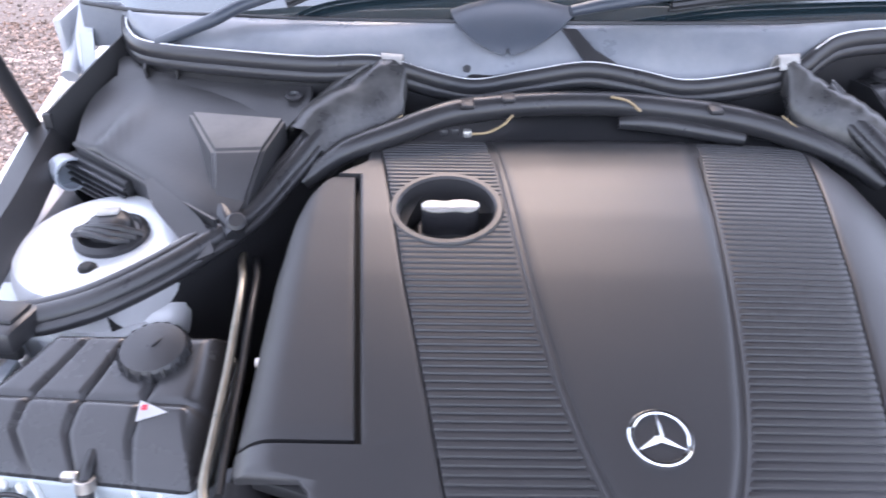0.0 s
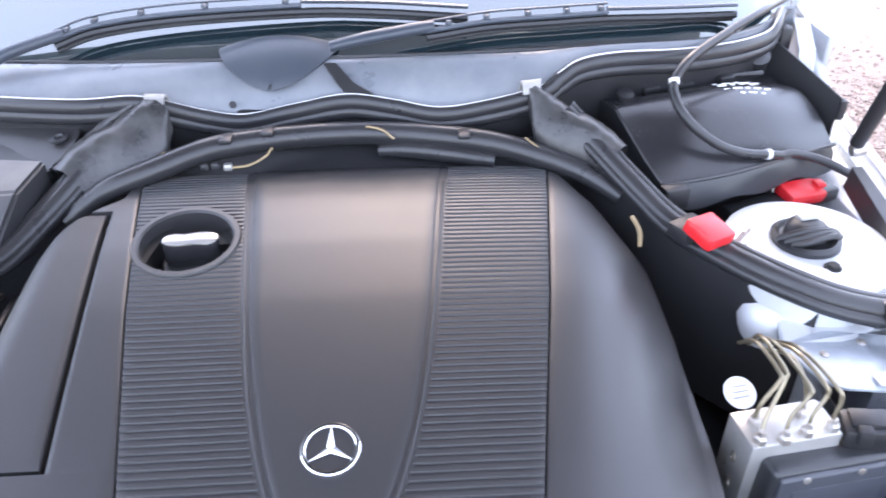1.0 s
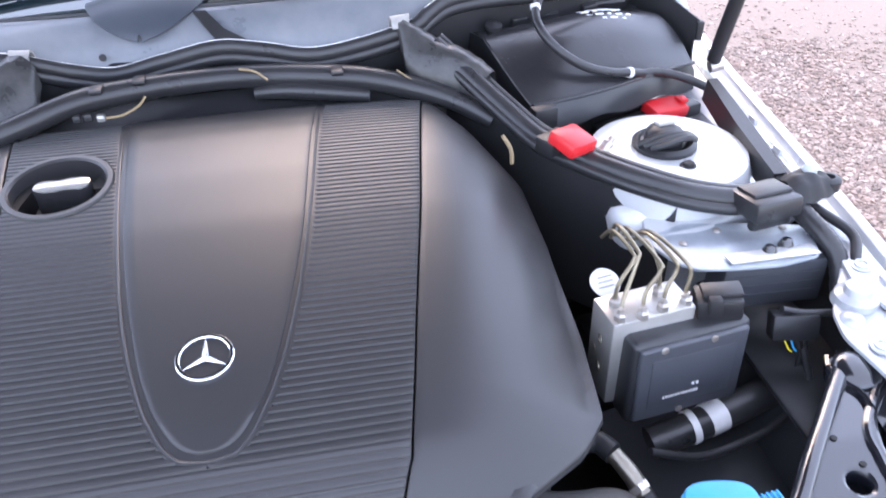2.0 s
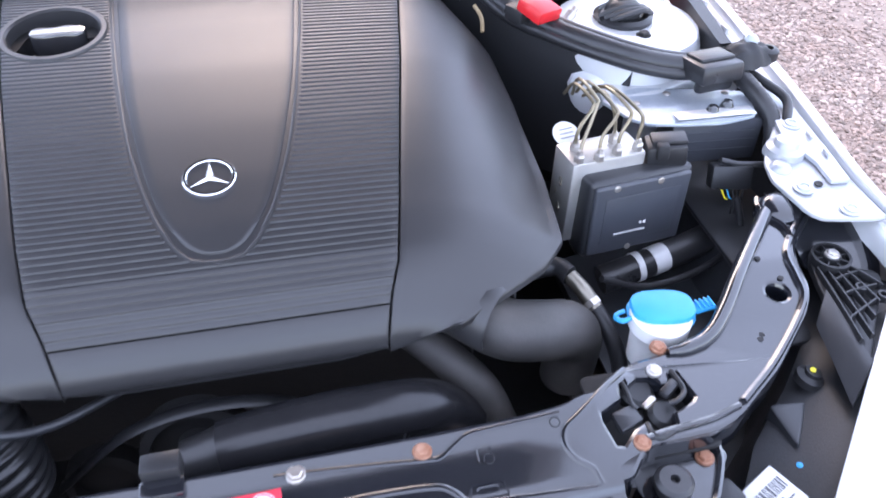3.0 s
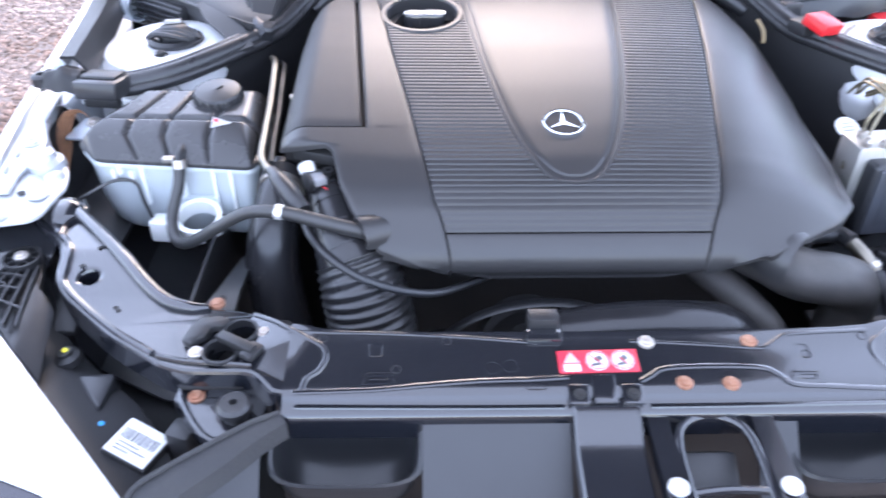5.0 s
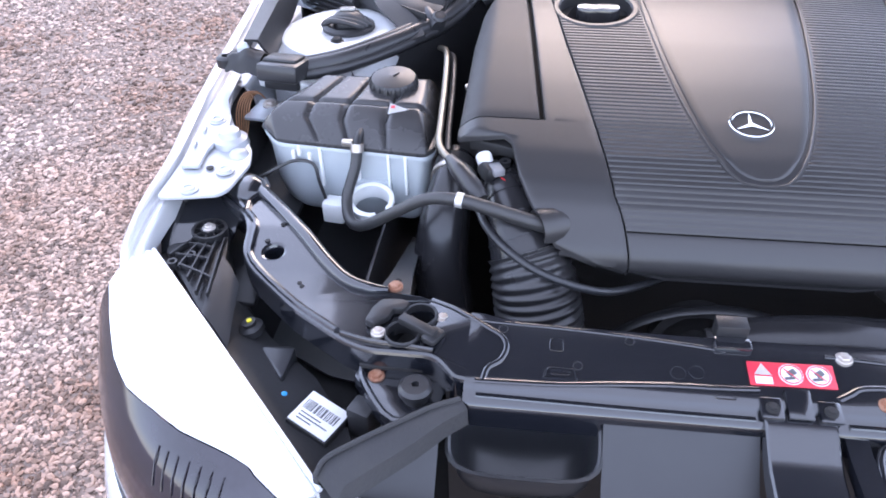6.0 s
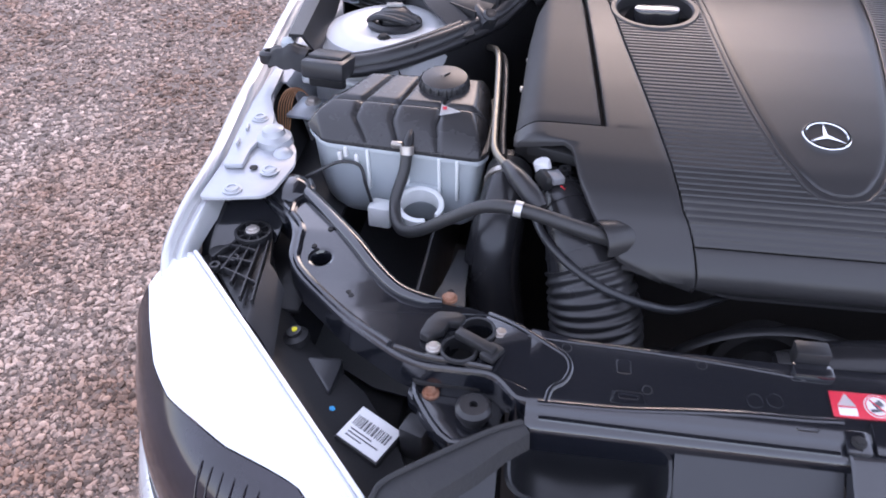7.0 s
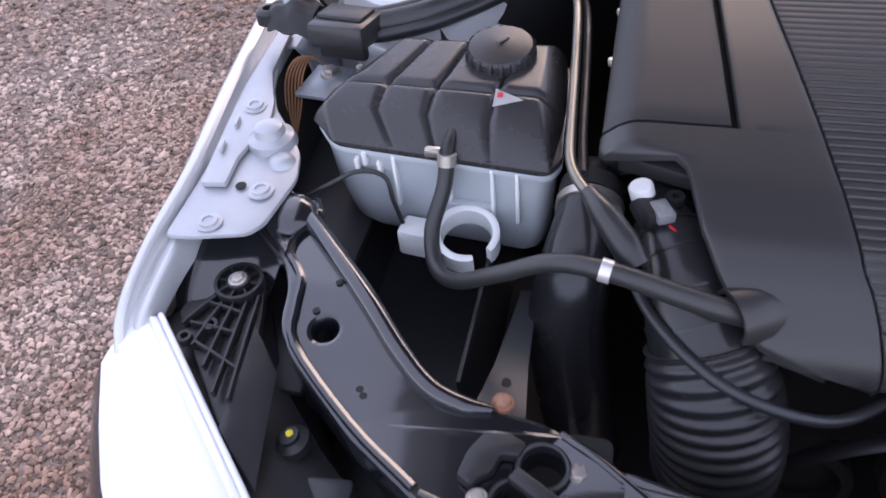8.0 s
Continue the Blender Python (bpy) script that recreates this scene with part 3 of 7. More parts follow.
# ---- engine bay walls and floor ----
bay = thing("engine_bay", "dark engine bay sheet metal of the car body", "car body", kind="structure")
part("floor_pan", box((0, 0.42, 0.30), (1.30, 1.0, 0.02), 0.004), M["dark"], bay)
part("bulkhead", box((0, 0.90, 0.58), (1.30, 0.02, 0.56), 0.004), M["dark"], bay)
for sx in (-1, 1):
    part("inner_wing", strip([[(sx * (0.672 + 0.06 * (y - 0.1)), y, 0.735), (sx * 0.64, y, 0.60), (sx * 0.60, y, 0.42), (sx * 0.60, y, 0.30)] for y in (0.24, 0.4, 0.5, 0.7, 0.98)], thick=0.004), M["black"], bay)
    part("chassis_rail", box((sx * 0.50, 0.30, 0.50), (0.12, 0.60, 0.10), 0.012), M["black"], bay)
    part("wing_liner", box((sx * 0.635, 0.36, 0.655), (0.15, 0.46, 0.008), 0.003), M["black"], bay)
    # black splash liner behind the tank and the brake unit
    part("splash_liner", strip([[(sx * 0.40, y, 0.56), (sx * 0.48, y + 0.02, 0.555), (sx * 0.56, y + 0.05, 0.575), (sx * 0.60, y + 0.06, 0.64)] for y in (0.10, 0.2, 0.3, 0.40)], thick=0.003), M["satin"], bay)

# ---- front panel (lock carrier) ----
HALF_REAR = [(0.05, 0.052), (0.16, 0.053), (0.234, 0.055), (0.29, 0.062), (0.325, 0.078), (0.353, 0.100), (0.413, 0.108), (0.445, 0.122), (0.505, 0.188), (0.608, 0.285), (0.628, 0.292)]
HALF_FRONT = [(0.645, 0.270), (0.634, 0.250), (0.590, 0.212), (0.576, 0.185), (0.572, 0.150), (0.555, 0.125), (0.49, 0.066), (0.425, 0.022), (0.40, 0.013), (0.335, 0.012), (0.312, -0.022), (0.29, -0.030), (0.04, -0.033)]
def panel_z(x, y):
    """The top of the lock carrier: a sloping middle, flat corners, arms that climb towards the wings, and a step down at the front."""
    a = abs(x)
    z = 0.7145 + 0.22 * y * min(1.0, max(0.0, 1 - (a - 0.29) / 0.06))
    if a > 0.42:
        z += 0.15 * min(0.085, max(0.0, y - 0.105))
    return z - (0.006 if y < -0.018 and a < 0.31 else 0)


carrier = thing("lock_carrier", "glossy black pressed steel lock carrier across the front", "car panel")


def latch_hole():
    """The ragged cut-out over the latch."""
    return [(0.306, 0.047), (0.319, 0.054), (0.33, 0.06), (0.334, 0.075), (0.34, 0.079), (0.341, 0.073), (0.354, 0.081), (0.365, 0.08), (0.372, 0.07), (0.382, 0.07), (0.385, 0.08), (0.391, 0.08), (0.395, 0.052), (0.391, 0.048), (0.37, 0.04), (0.367, 0.027), (0.358, 0.022), (0.35, 0.024), (0.344, 0.032), (0.34, 0.034), (0.328, 0.029), (0.314, 0.016), (0.309, 0.017), (0.305, 0.04)]


def twin_pocket():
    """Two round pockets run together, the opening of the other latch."""
    a, b, r = (-0.354, 0.064), (-0.368, 0.036), 0.0145
    arc = lambda c, d0, d1: [(c[0] + r * math.cos(radians(d0 + (d1 - d0) * k / 10)), c[1] + r * math.sin(radians(d0 + (d1 - d0) * k / 10))) for k in range(11)]
    return arc(a, -40, 165) + arc(b, 140, 345)


beam_rear = table([(0.0, 0.052), (0.16, 0.053), (0.234, 0.055), (0.27, 0.058), (0.302, 0.066)])


def beam():
    """The middle of the lock carrier: rear flange, sloping top, step and front flange, as one folded sheet."""
    rows = []
    for y, d in ((-0.033, -0.036), (-0.033, -0.0125), (-0.0325, -0.0095), (-0.0305, -0.0072), (-0.0290, -0.0062), (-0.0210, -0.0056), (-0.0190, -0.0046), (-0.0170, -0.0014), (-0.0150, 0.0), (0.0, 0.0), (0.02, 0.0), (1, 0.0), (2, 0.0016), (3, 0.0012), (4, -0.003), (4, -0.035)):
        row = []
        for k in range(-40, 41):
            x = 0.302 * k / 40
            r = beam_rear(abs(x))[0]
            q = y if y < 1 else r - (0.0075, 0.004, 0.0015, 0.0)[int(y) - 1]
            row.append((x, q, 0.7145 + 0.22 * q * min(1.0, max(0.0, 1 - (abs(x) - 0.29) / 0.06)) + d))
        rows.append(row)
    return strip(rows)


part("beam", beam(), M["steel"], carrier, angle=50)
# dark discs set on the sheet stand in for drilled holes
for c in ((-0.269, 0.046), (-0.197, 0.011), (-0.148, 0.042), (0.20, 0.024), (0.262, 0.044), (-0.062, 0.044)):
    part("hole_disc", lathe((*c, panel_z(*c) - 0.001), (0, -0.22, 1), [(0.0048, 0), (0.0048, 0.0014), (0.004, 0.0014), (0.0036, 0.0004), (0, 0.0002)], 16), M["lid"], carrier)
REAR = [(x, y) for x, y in HALF_REAR if x > 0.31]
CORNER = [(0.286, 0.0585)] + REAR + HALF_FRONT[:-3] + [(0.313, -0.012), (0.303, -0.0135), (0.286, -0.0135)]
for sx, latch_opening in ((1, latch_hole()), (-1, twin_pocket())):
    part("corner_arm", plate([(sx * x, y) for x, y in CORNER], lambda x, y: panel_z(x, y) - 0.0006, 0.035, 0.004, [latch_opening, ring_loop((sx * 0.5335, 0.1505), 0.0105, 16)], r=0.012), M["steel"], carrier, "pressed corner with an arm to the wing", angle=14)
SWAGES = {1: ([(0.03, 0.040), (0.06, 0.0385), (0.11, 0.035), (0.150, 0.0315), (0.163, 0.0325), (0.180, 0.043), (0.195, 0.0475), (0.268, 0.051)],
              [(0.034, -0.004), (0.045, 0.002), (0.060, 0.0095), (0.106, 0.0115), (0.152, 0.0095), (0.167, 0.002), (0.178, -0.008), (0.21, -0.0105), (0.28, -0.0145)]),
          -1: ([(0.06, 0.038), (0.080, 0.041), (0.144, 0.047), (0.21, 0.051), (0.267, 0.053), (0.305, 0.058)],
               [(0.034, 0.001), (0.068, -0.001), (0.111, -0.002), (0.156, -0.005), (0.200, -0.009), (0.231, -0.011), (0.292, -0.0125)])}
for sx in (-1, 1):
    S = lambda pts, sx=sx: [(sx * x, y, z) for x, y, z in pts]
    R = lambda pts, up=0.0005, sx=sx: [(sx * x, y, panel_z(x, y) + up) for x, y in pts]
    rear_line, front_line = SWAGES[sx]
    part("pressed_ridge", bead(R(rear_line), 0.0050, 0.0012), M["steel"], carrier)
    part("pressed_ridge", bead(R([(0.345, 0.092), (0.320, 0.074), (0.300, 0.058), (0.283, 0.046), (0.269, 0.037), (0.2645, 0.024), (0.270, 0.010), (0.281, 0.001), (0.2845, -0.013)]), 0.0055, 0.0013), M["steel"], carrier)
    part("pressed_ridge", bead(R(front_line), 0.0065, 0.0013), M["steel"], carrier)
    part("pressed_ridge", bead(R([(0.04, -0.026), (0.15, -0.0255), (0.29, -0.0235)]), 0.006, 0.0022), M["steel"], carrier)
    part("pressed_ridge", bead(R([(0.435, 0.037), (0.49, 0.076), (0.552, 0.133), (0.562, 0.165), (0.568, 0.195), (0.60, 0.232), (0.625, 0.255)]), 0.008, 0.004), M["steel"], carrier)
    part("pressed_ridge", bead(R([(0.335, 0.018), (0.36, 0.022), (0.40, 0.026), (0.43, 0.034)]), 0.006, 0.003), M["steel"], carrier)
    part("upright_lip", tube(R([(0.612, 0.287), (0.585, 0.263), (0.545, 0.221), (0.503, 0.176), (0.470, 0.139), (0.442, 0.114), (0.415, 0.104), (0.394, 0.103)], 0.001), [0.006, 0.0085, 0.0085, 0.0085, 0.0085, 0.008, 0.007, 0.004], 12, flat=1.0), M["steel"], carrier, "rounded raised inner lip")
    part("arm_end", loft([S([(0.600, 0.294, 0.728), (0.640, 0.275, 0.730), (0.692, 0.245, 0.722)]), S([(0.588, 0.272, 0.730), (0.635, 0.238, 0.716), (0.692, 0.215, 0.710)]), S([(0.598, 0.245, 0.720), (0.640, 0.205, 0.698), (0.690, 0.192, 0.698)]), S([(0.604, 0.198, 0.698), (0.645, 0.183, 0.686), (0.686, 0.175, 0.684)])], 6, 0.003), M["steel"], carrier)
    part("arm_knuckle", lathe((sx * 0.601, 0.262, 0.724), (0, -0.2, 1), [(0.026, -0.01), (0.025, 0.006), (0.020, 0.013), (0.010, 0.016), (0, 0.017)], 28), M["steel"], carrier)
    part("pressed_ridge", bead(R([(0.585, 0.285), (0.577, 0.268), (0.582, 0.250), (0.588, 0.235), (0.586, 0.215)]), 0.008, 0.005), M["steel"], carrier)
    # lower lamp tab with its stop buffer
    part("lamp_tab", plate([(sx * x, y) for x, y in [(0.318, 0.012), (0.325, -0.030), (0.365, -0.052), (0.398, -0.018), (0.404, -0.004), (0.416, 0.008), (0.408, 0.026), (0.36, 0.022)]], lambda x, y: 0.684, 0.016, 0.004), M["steel"], carrier)
    part("pressed_ridge", bead(S([(0.408, 0.020, 0.684), (0.400, -0.004, 0.684), (0.365, -0.046, 0.684), (0.330, -0.028, 0.684)]), 0.008, 0.005), M["steel"], carrier)
    part("rubber_buffer", lathe((sx * 0.348, -0.016, 0.684), (0, 0, 1), [(0.012, 0), (0.012, 0.007), (0.0165, 0.010), (0.0165, 0.016), (0.013, 0.0195), (0.004, 0.0195), (0.0035, 0.013), (0.0, 0.013)], 28), M["rubber"], carrier, "round black rubber stop buffer")
    bolt((sx * 0.3910, 0.0080, 0.685), 0.0062, mat="rust", parent=carrier, label="rusty hexagon bolt")
    bolt((sx * 0.388, 0.111, 0.7145), 0.0060, mat="rust", parent=carrier, label="rusty hexagon bolt")
    # hood latch below its opening
    latch = thing("hood_latch", "black steel hood latch bolted under the lock carrier", "latch", "hood latches")
    lp = [(sx * (0.360 + x), 0.062 + y) for x, y in [(-0.05, -0.05), (0.05, -0.05), (0.05, 0.045), (-0.05, 0.045)]]
    part("latch_plate", plate(lp, 0.694, 0.004, 0.001), M["dark"], latch)
    if sx > 0:
        part("latch_pawl", plate([(0.316, 0.048), (0.337, 0.054), (0.341, 0.037), (0.318, 0.028)], 0.7155, 0.004, 0.001, r=0.002), M["satin"], latch, "flat grey release plate")
        part("latch_hook", tube([(0.338, 0.078, 0.715), (0.338, 0.066, 0.716), (0.337, 0.054, 0.716), (0.34, 0.049, 0.714)], 0.0022, 8), M["black"], latch)
        part("latch_spring", tube([(0.343, 0.033, 0.713), (0.342, 0.021, 0.716), (0.35, 0.016, 0.716), (0.365, 0.023, 0.714)], 0.0026, 8), M["black"], latch)
        part("latch_lever", tube([(0.388, 0.083, 0.713), (0.389, 0.068, 0.715), (0.388, 0.057, 0.715), (0.379, 0.05, 0.715), (0.372, 0.05, 0.712)], 0.0026, 8), M["black"], latch)
        part("latch_drum", lathe((0.354, 0.075, 0.706), (0.1, -0.2, 1), [(0.017, -0.012), (0.017, -0.004), (0.012, 0.0), (0, 0.0)], 24), M["black"], latch)
        part("latch_drum", lathe((0.367, 0.046, 0.706), (0.1, -0.2, 1), [(0.015, -0.012), (0.015, -0.004), (0.011, 0.0), (0, 0.0)], 24), M["black"], latch)
        part("latch_fork", box((0.378, 0.065, 0.712), (0.022, 0.010, 0.008), 0.003, turn(0, 0, 35)), M["black"], latch)
        part("striker_pin", box((0.352, 0.052, 0.716), (0.0155, 0.006, 0.004), 0.0016, turn(0, 0, 32)), M["bolt"], latch)
    if sx < 0:
        part("latch_cover", plate([(-0.408, 0.047), (-0.404, 0.066), (-0.396, 0.080), (-0.376, 0.082), (-0.366, 0.077), (-0.370, 0.066), (-0.382, 0.066), (-0.385, 0.054), (-0.393, 0.048), (-0.398, 0.041)], 0.7240, 0.008, 0.002, r=0.003), M["black"], latch, "matt black plastic latch cover")
        for c in ((-0.354, 0.064), (-0.368, 0.036)):
            part("pocket_rim", lathe((c[0], c[1], 0.7165), (0, 0, 1), [(0.0185, 0), (0.0180, 0.003), (0.0165, 0.0042), (0.0150, 0.003), (0.0148, -0.012)], 36, closed=False), M["black"], latch)
        part("latch_bar", box((-0.353, 0.042, 0.7235), (0.044, 0.011, 0.009), 0.002, turn(0, 0, -30)), M["black"], latch)
        part("latch_bar_end", box((-0.337, 0.033, 0.7205), (0.016, 0.022, 0.008), 0.003, turn(0, 0, -30)), M["black"], latch)
    bolt((0.3720, 0.0850, 0.7150) if sx > 0 else (-0.331, 0.064, 0.7165), 0.0054, parent=latch, label="zinc plated bolt")
    bolt((0.3300, 0.0150, 0.7155) if sx > 0 else (-0.392, 0.035, 0.718), 0.0056, mat="rust" if sx > 0 else "bolt", parent=latch)
    for c in ((0.534, 0.193), (0.545, 0.165), (0.492, 0.105), (0.488, 0.100)):
        part("rivet", lathe((sx * c[0], c[1], panel_z(*c)), (0, 0, 1), [(0.003, 0), (0.003, 0.001), (0.001, 0.0012)], 10), M["dark"], carrier)
for c, mt in (((0.047, 0.039), "bolt"), ((0.148, 0.039), "rust"), ((0.075, -0.006), "rust"), ((0.119, -0.007), "rust")):
    bolt((*c, panel_z(*c)), 0.0060, mat=mt, parent=carrier, label="rusty hexagon bolt" if mt == "rust" else "worn zinc bolt")
def outline(x, y, w, d, r=0.0009, taper=0.0):
    """A fine raised edge round a small pressed field on the carrier."""
    loop = round_loop([(x - w / 2 - taper, y - d / 2), (x + w / 2 + taper, y - d / 2), (x + w / 2, y + d / 2), (x - w / 2, y + d / 2)], 0.0025, 3)
    loop = [(p[0], p[1], panel_z(p[0], p[1]) + 0.0002) for p in loop]
    return tube(loop + [loop[0]], r, 6, 1)


for x, y, w, d in ((-0.213, 0.0015, 0.025, 0.012), (0.193, -0.001, 0.026, 0.012)):
    tab = part("embossed_tab", outline(x, y, w, d, 0.0011, 0.003), M["steel"], carrier)
    part("tab_slot", outline(x, y + 0.001, w * 0.66, d * 0.36, 0.0010), M["steel"], tab)
for x, y, w, d in ((-0.217, 0.0325, 0.012, 0.014), (0.197, 0.028, 0.011, 0.014), (-0.065, -0.0095, 0.018, 0.005)):
    part("embossed_tab", outline(x, y, w, d, 0.0008), M["steel"], carrier)
for x, y in ((-0.105, 0.012), (-0.088, 0.014)):
    part("embossed_ring", lathe((x, y, panel_z(x, y) - 0.0004), (0, -0.22, 1), [(0.0075, 0), (0.0072, 0.0010), (0.0064, 0.0010), (0.0061, 0.0)], 24, closed=False), M["steel"], carrier)
part("cable_bracket", box((-0.053, 0.060, 0.732), (0.030, 0.018, 0.020), 0.002), M["black"], carrier)
part("cable_bracket", box((-0.053, 0.044, 0.727), (0.034, 0.016, 0.008), 0.002), M["steel"], carrier)
# warning label: red strip with a triangle and two round signs
label = thing("warning_label", "red warning label with white triangle and two round signs", "label")
lm = turn(12, 0, 1.5)
LK = 0.875
lc = Vector((-0.0035, 0.017, panel_z(0, 0.017) + 0.001))
part("label_strip", box(lc, (0.088 * LK, 0.029 * LK, 0.0015), 0.0006, lm), M["redlabel"], label)
for k in (0, 1):
    c = lc + lm @ (LK * Vector((-0.001 + k * 0.028, 0, 0.001)))
    disc = part("round_sign", lathe(c, lm @ (LK * Vector((0, 0, 1))), [(0.011, 0), (0.011, 0.0006), (0.0, 0.0006)], 32), M["paper"], label)
    part("sign_ring", lathe(c, lm @ (LK * Vector((0, 0, 1))), [(0.0101, 0.0005), (0.0101, 0.0011), (0.0091, 0.0011), (0.0091, 0.0005)], 32), M["redlabel"], disc)
    part("sign_bar", box(c + lm @ (LK * Vector((0, 0, 0.001))), (0.0165, 0.0011, 0.0006), 0.0002, lm @ turn(0, 0, -45)), M["redlabel"], disc)
    part("pictogram", box(c + lm @ (LK * Vector((0.001, 0.002, 0.001))), (0.008, 0.006, 0.0005), 0.0002, lm @ turn(0, 0, 35)), M["ink"], disc)
    part("pictogram", box(c + lm @ (LK * Vector((-0.002, -0.005, 0.001))), (0.009, 0.003, 0.0005), 0.0002, lm @ turn(0, 0, 8)), M["ink"], disc)
bm = bm_new()
tri = [lc + lm @ (LK * Vector(p)) for p in ((-0.0385, -0.002, 0.0012), (-0.0205, -0.002, 0.0012), (-0.0295, 0.0125, 0.0012))]
bm.faces.new([bm.verts.new(p) for p in tri])
bmesh.ops.solidify(bm, geom=bm.faces[:], thickness=0.0006)
part("triangle_sign", bm, M["paper"], label)
part("text_block", box(lc + lm @ (LK * Vector((-0.0295, -0.0082, 0.0010))), (0.0155, 0.0078, 0.0006), 0.0002, lm), M["paper"], label)

# centre post and hood catch in front of the carrier
post = thing("centre_post", "black steel centre post in front of the lock carrier", "bracket")
part("post", strip([[(-0.033, y, z - 0.02), (-0.033, y, z - 0.002), (-0.031, y, z), (0.027, y, z), (0.029, y, z - 0.002), (0.029, y, z - 0.02)] for y, z in ((-0.021, 0.7085), (-0.033, 0.7055), (-0.050, 0.697), (-0.07, 0.689), (-0.12, 0.683), (-0.20, 0.676), (-0.30, 0.660))], thick=0.003), M["steel"], post)
part("tongue", box((-0.002, -0.0135, 0.7135), (0.022, 0.030, 0.003), 0.0012, turn(13)), M["steel"], post)
for x in (-0.026, 0.024):
    part("foot", box((x, -0.018, 0.7105), (0.020, 0.022, 0.005), 0.002, turn(10)), M["steel"], post)
    bolt((x, -0.019, 0.7130), 0.0046, mat="dark", parent=post)
catch = thing("safety_catch", "black steel hood catch loop on two brackets", "catch")
for x in (0.046, 0.143):
    part("bracket", strip([[(x - 0.011, y, z - 0.012), (x - 0.010, y, z), (x + 0.010, y, z), (x + 0.011, y, z - 0.012)] for y, z in ((-0.026, 0.697), (-0.05, 0.694), (-0.105, 0.694), (-0.16, 0.684), (-0.25, 0.66))], thick=0.003), M["steel"], catch)
    bolt((x, -0.109, 0.696), 0.0068, mat="plated", parent=catch, label="pale plated bolt head")
part("loop", tube([(0.060, -0.125, 0.683), (0.059, -0.075, 0.689), (0.064, -0.046, 0.692), (0.082, -0.031, 0.692), (0.106, -0.030, 0.692), (0.124, -0.044, 0.692), (0.130, -0.075, 0.689), (0.130, -0.125, 0.683)], 0.0045, 10), M["steel"], catch)
part("cross_bar", tube([(0.058, -0.108, 0.684), (0.094, -0.104, 0.684), (0.132, -0.106, 0.684)], 0.004, 8), M["steel"], catch)

# air intake surround: panels, rounded scoops
duct = thing("air_guide", "black plastic air guide with two rounded intake openings", "air duct")


def scoop(x0, x1):
    """A rounded funnel set into the air guide: rim, throat and floor."""
    cx, w = (x0 + x1) / 2, (x1 - x0) / 2
    rows = []
    for k, (dy, dz, g) in enumerate(((0.0, 0.002, 1.09), (0.0, 0.005, 1.05), (0.0, 0.003, 1.01), (0.003, -0.012, 0.985), (0.008, -0.030, 0.95), (0.014, -0.046, 0.88), (0.020, -0.057, 0.76), (0.024, -0.064, 0.58), (0.026, -0.068, 0.32), (0.026, -0.069, 0.0))):
        ring = []
        for a in range(40):
            t = 2 * math.pi * a / 40
            ex = 4.0
            cs, sn = math.cos(t), math.sin(t)
            rr = (abs(cs) ** ex + abs(sn) ** ex) ** (-1 / ex)
            u, v = rr * cs * w * g, rr * sn * 0.036 * (g if g > 0.5 else g)
            ring.append((cx + u, -0.043 + v * 0.86 + dy * 0.5, 0.670 + v * 0.46 + dz))
        rows.append(ring + [ring[0]])
    return strip(rows)


for sx in (-1, 1):
    x0, x1 = (0.176, 0.310)
    part("scoop", scoop(*((x0, x1) if sx > 0 else (-x1, -x0))), M["satin"], duct, "rounded black intake funnel")
part("panel", strip([[(x, y, z) for x in (-0.172, -0.12, -0.034)] for y, z in ((-0.032, 0.690), (-0.05, 0.672), (-0.085, 0.640), (-0.13, 0.615))], thick=0.003), M["satin"], duct)
part("panel", strip([[(x, y, z) for x in (0.14, 0.16, 0.178)] for y, z in ((-0.032, 0.690), (-0.05, 0.672), (-0.085, 0.640), (-0.13, 0.615))], thick=0.003), M["satin"], duct)
part("back_panel", strip([[(x, y, z) for x in (-0.32, -0.1, 0.1, 0.32)] for y, z in ((-0.006, 0.69), (0.0, 0.62), (0.0, 0.45))], thick=0.003), M["black"], duct)
part("lower_rail", box((0, -0.125, 0.598), (0.66, 0.03, 0.02), 0.006), M["black"], duct)
part("inner_box", box((0.088, -0.06, 0.645), (0.062, 0.04, 0.04), 0.006, turn(30)), M["black"], duct)
for sx in (-1, 1):
    part("side_cheek", strip([[(sx * x, y, z) for x, y, z in ((0.322, -0.03 - d, 0.688 - 0.9 * d), (0.37, -0.06 - d, 0.68 - 0.9 * d), (0.42, -0.11 - d, 0.672 - 0.9 * d))] for d in (0.0, 0.03, 0.07, 0.12)], thick=0.003), M["satin"], duct)
    flap = thing("foam_seal", "thick black foam sealing flap beside the headlamp", "seal", "foam seals")
    rows = []
    for x, y, z, w in ((0.304, -0.030, 0.699, 0.012), (0.328, -0.046, 0.703, 0.019), (0.356, -0.068, 0.704, 0.027), (0.387, -0.090, 0.702, 0.032), (0.412, -0.108, 0.697, 0.034), (0.419, -0.120, 0.688, 0.034)):
        n = Vector((0.72, 0.69, 0))
        t = Vector((0.69, -0.72, 0))
        c = Vector((x, y, z))
        rows.append([tuple((sx * p.x, p.y, p.z)) for p in (c - n * w + Vector((0, 0, -0.02)), c - n * w * 0.9, c - n * w * 0.5 + Vector((0, 0, 0.004)), c + Vector((0, 0, 0.004)), c + n * 0.006, c + n * 0.010 + Vector((0, 0, -0.03)))])
    part("flap", strip(rows, thick=0.006), M["foam"], flap)
    part("edge_lip", tube([(r[3][0], r[3][1], r[3][2] + 0.001) for r in rows], 0.0025, 8, 4), M["foam"], flap)

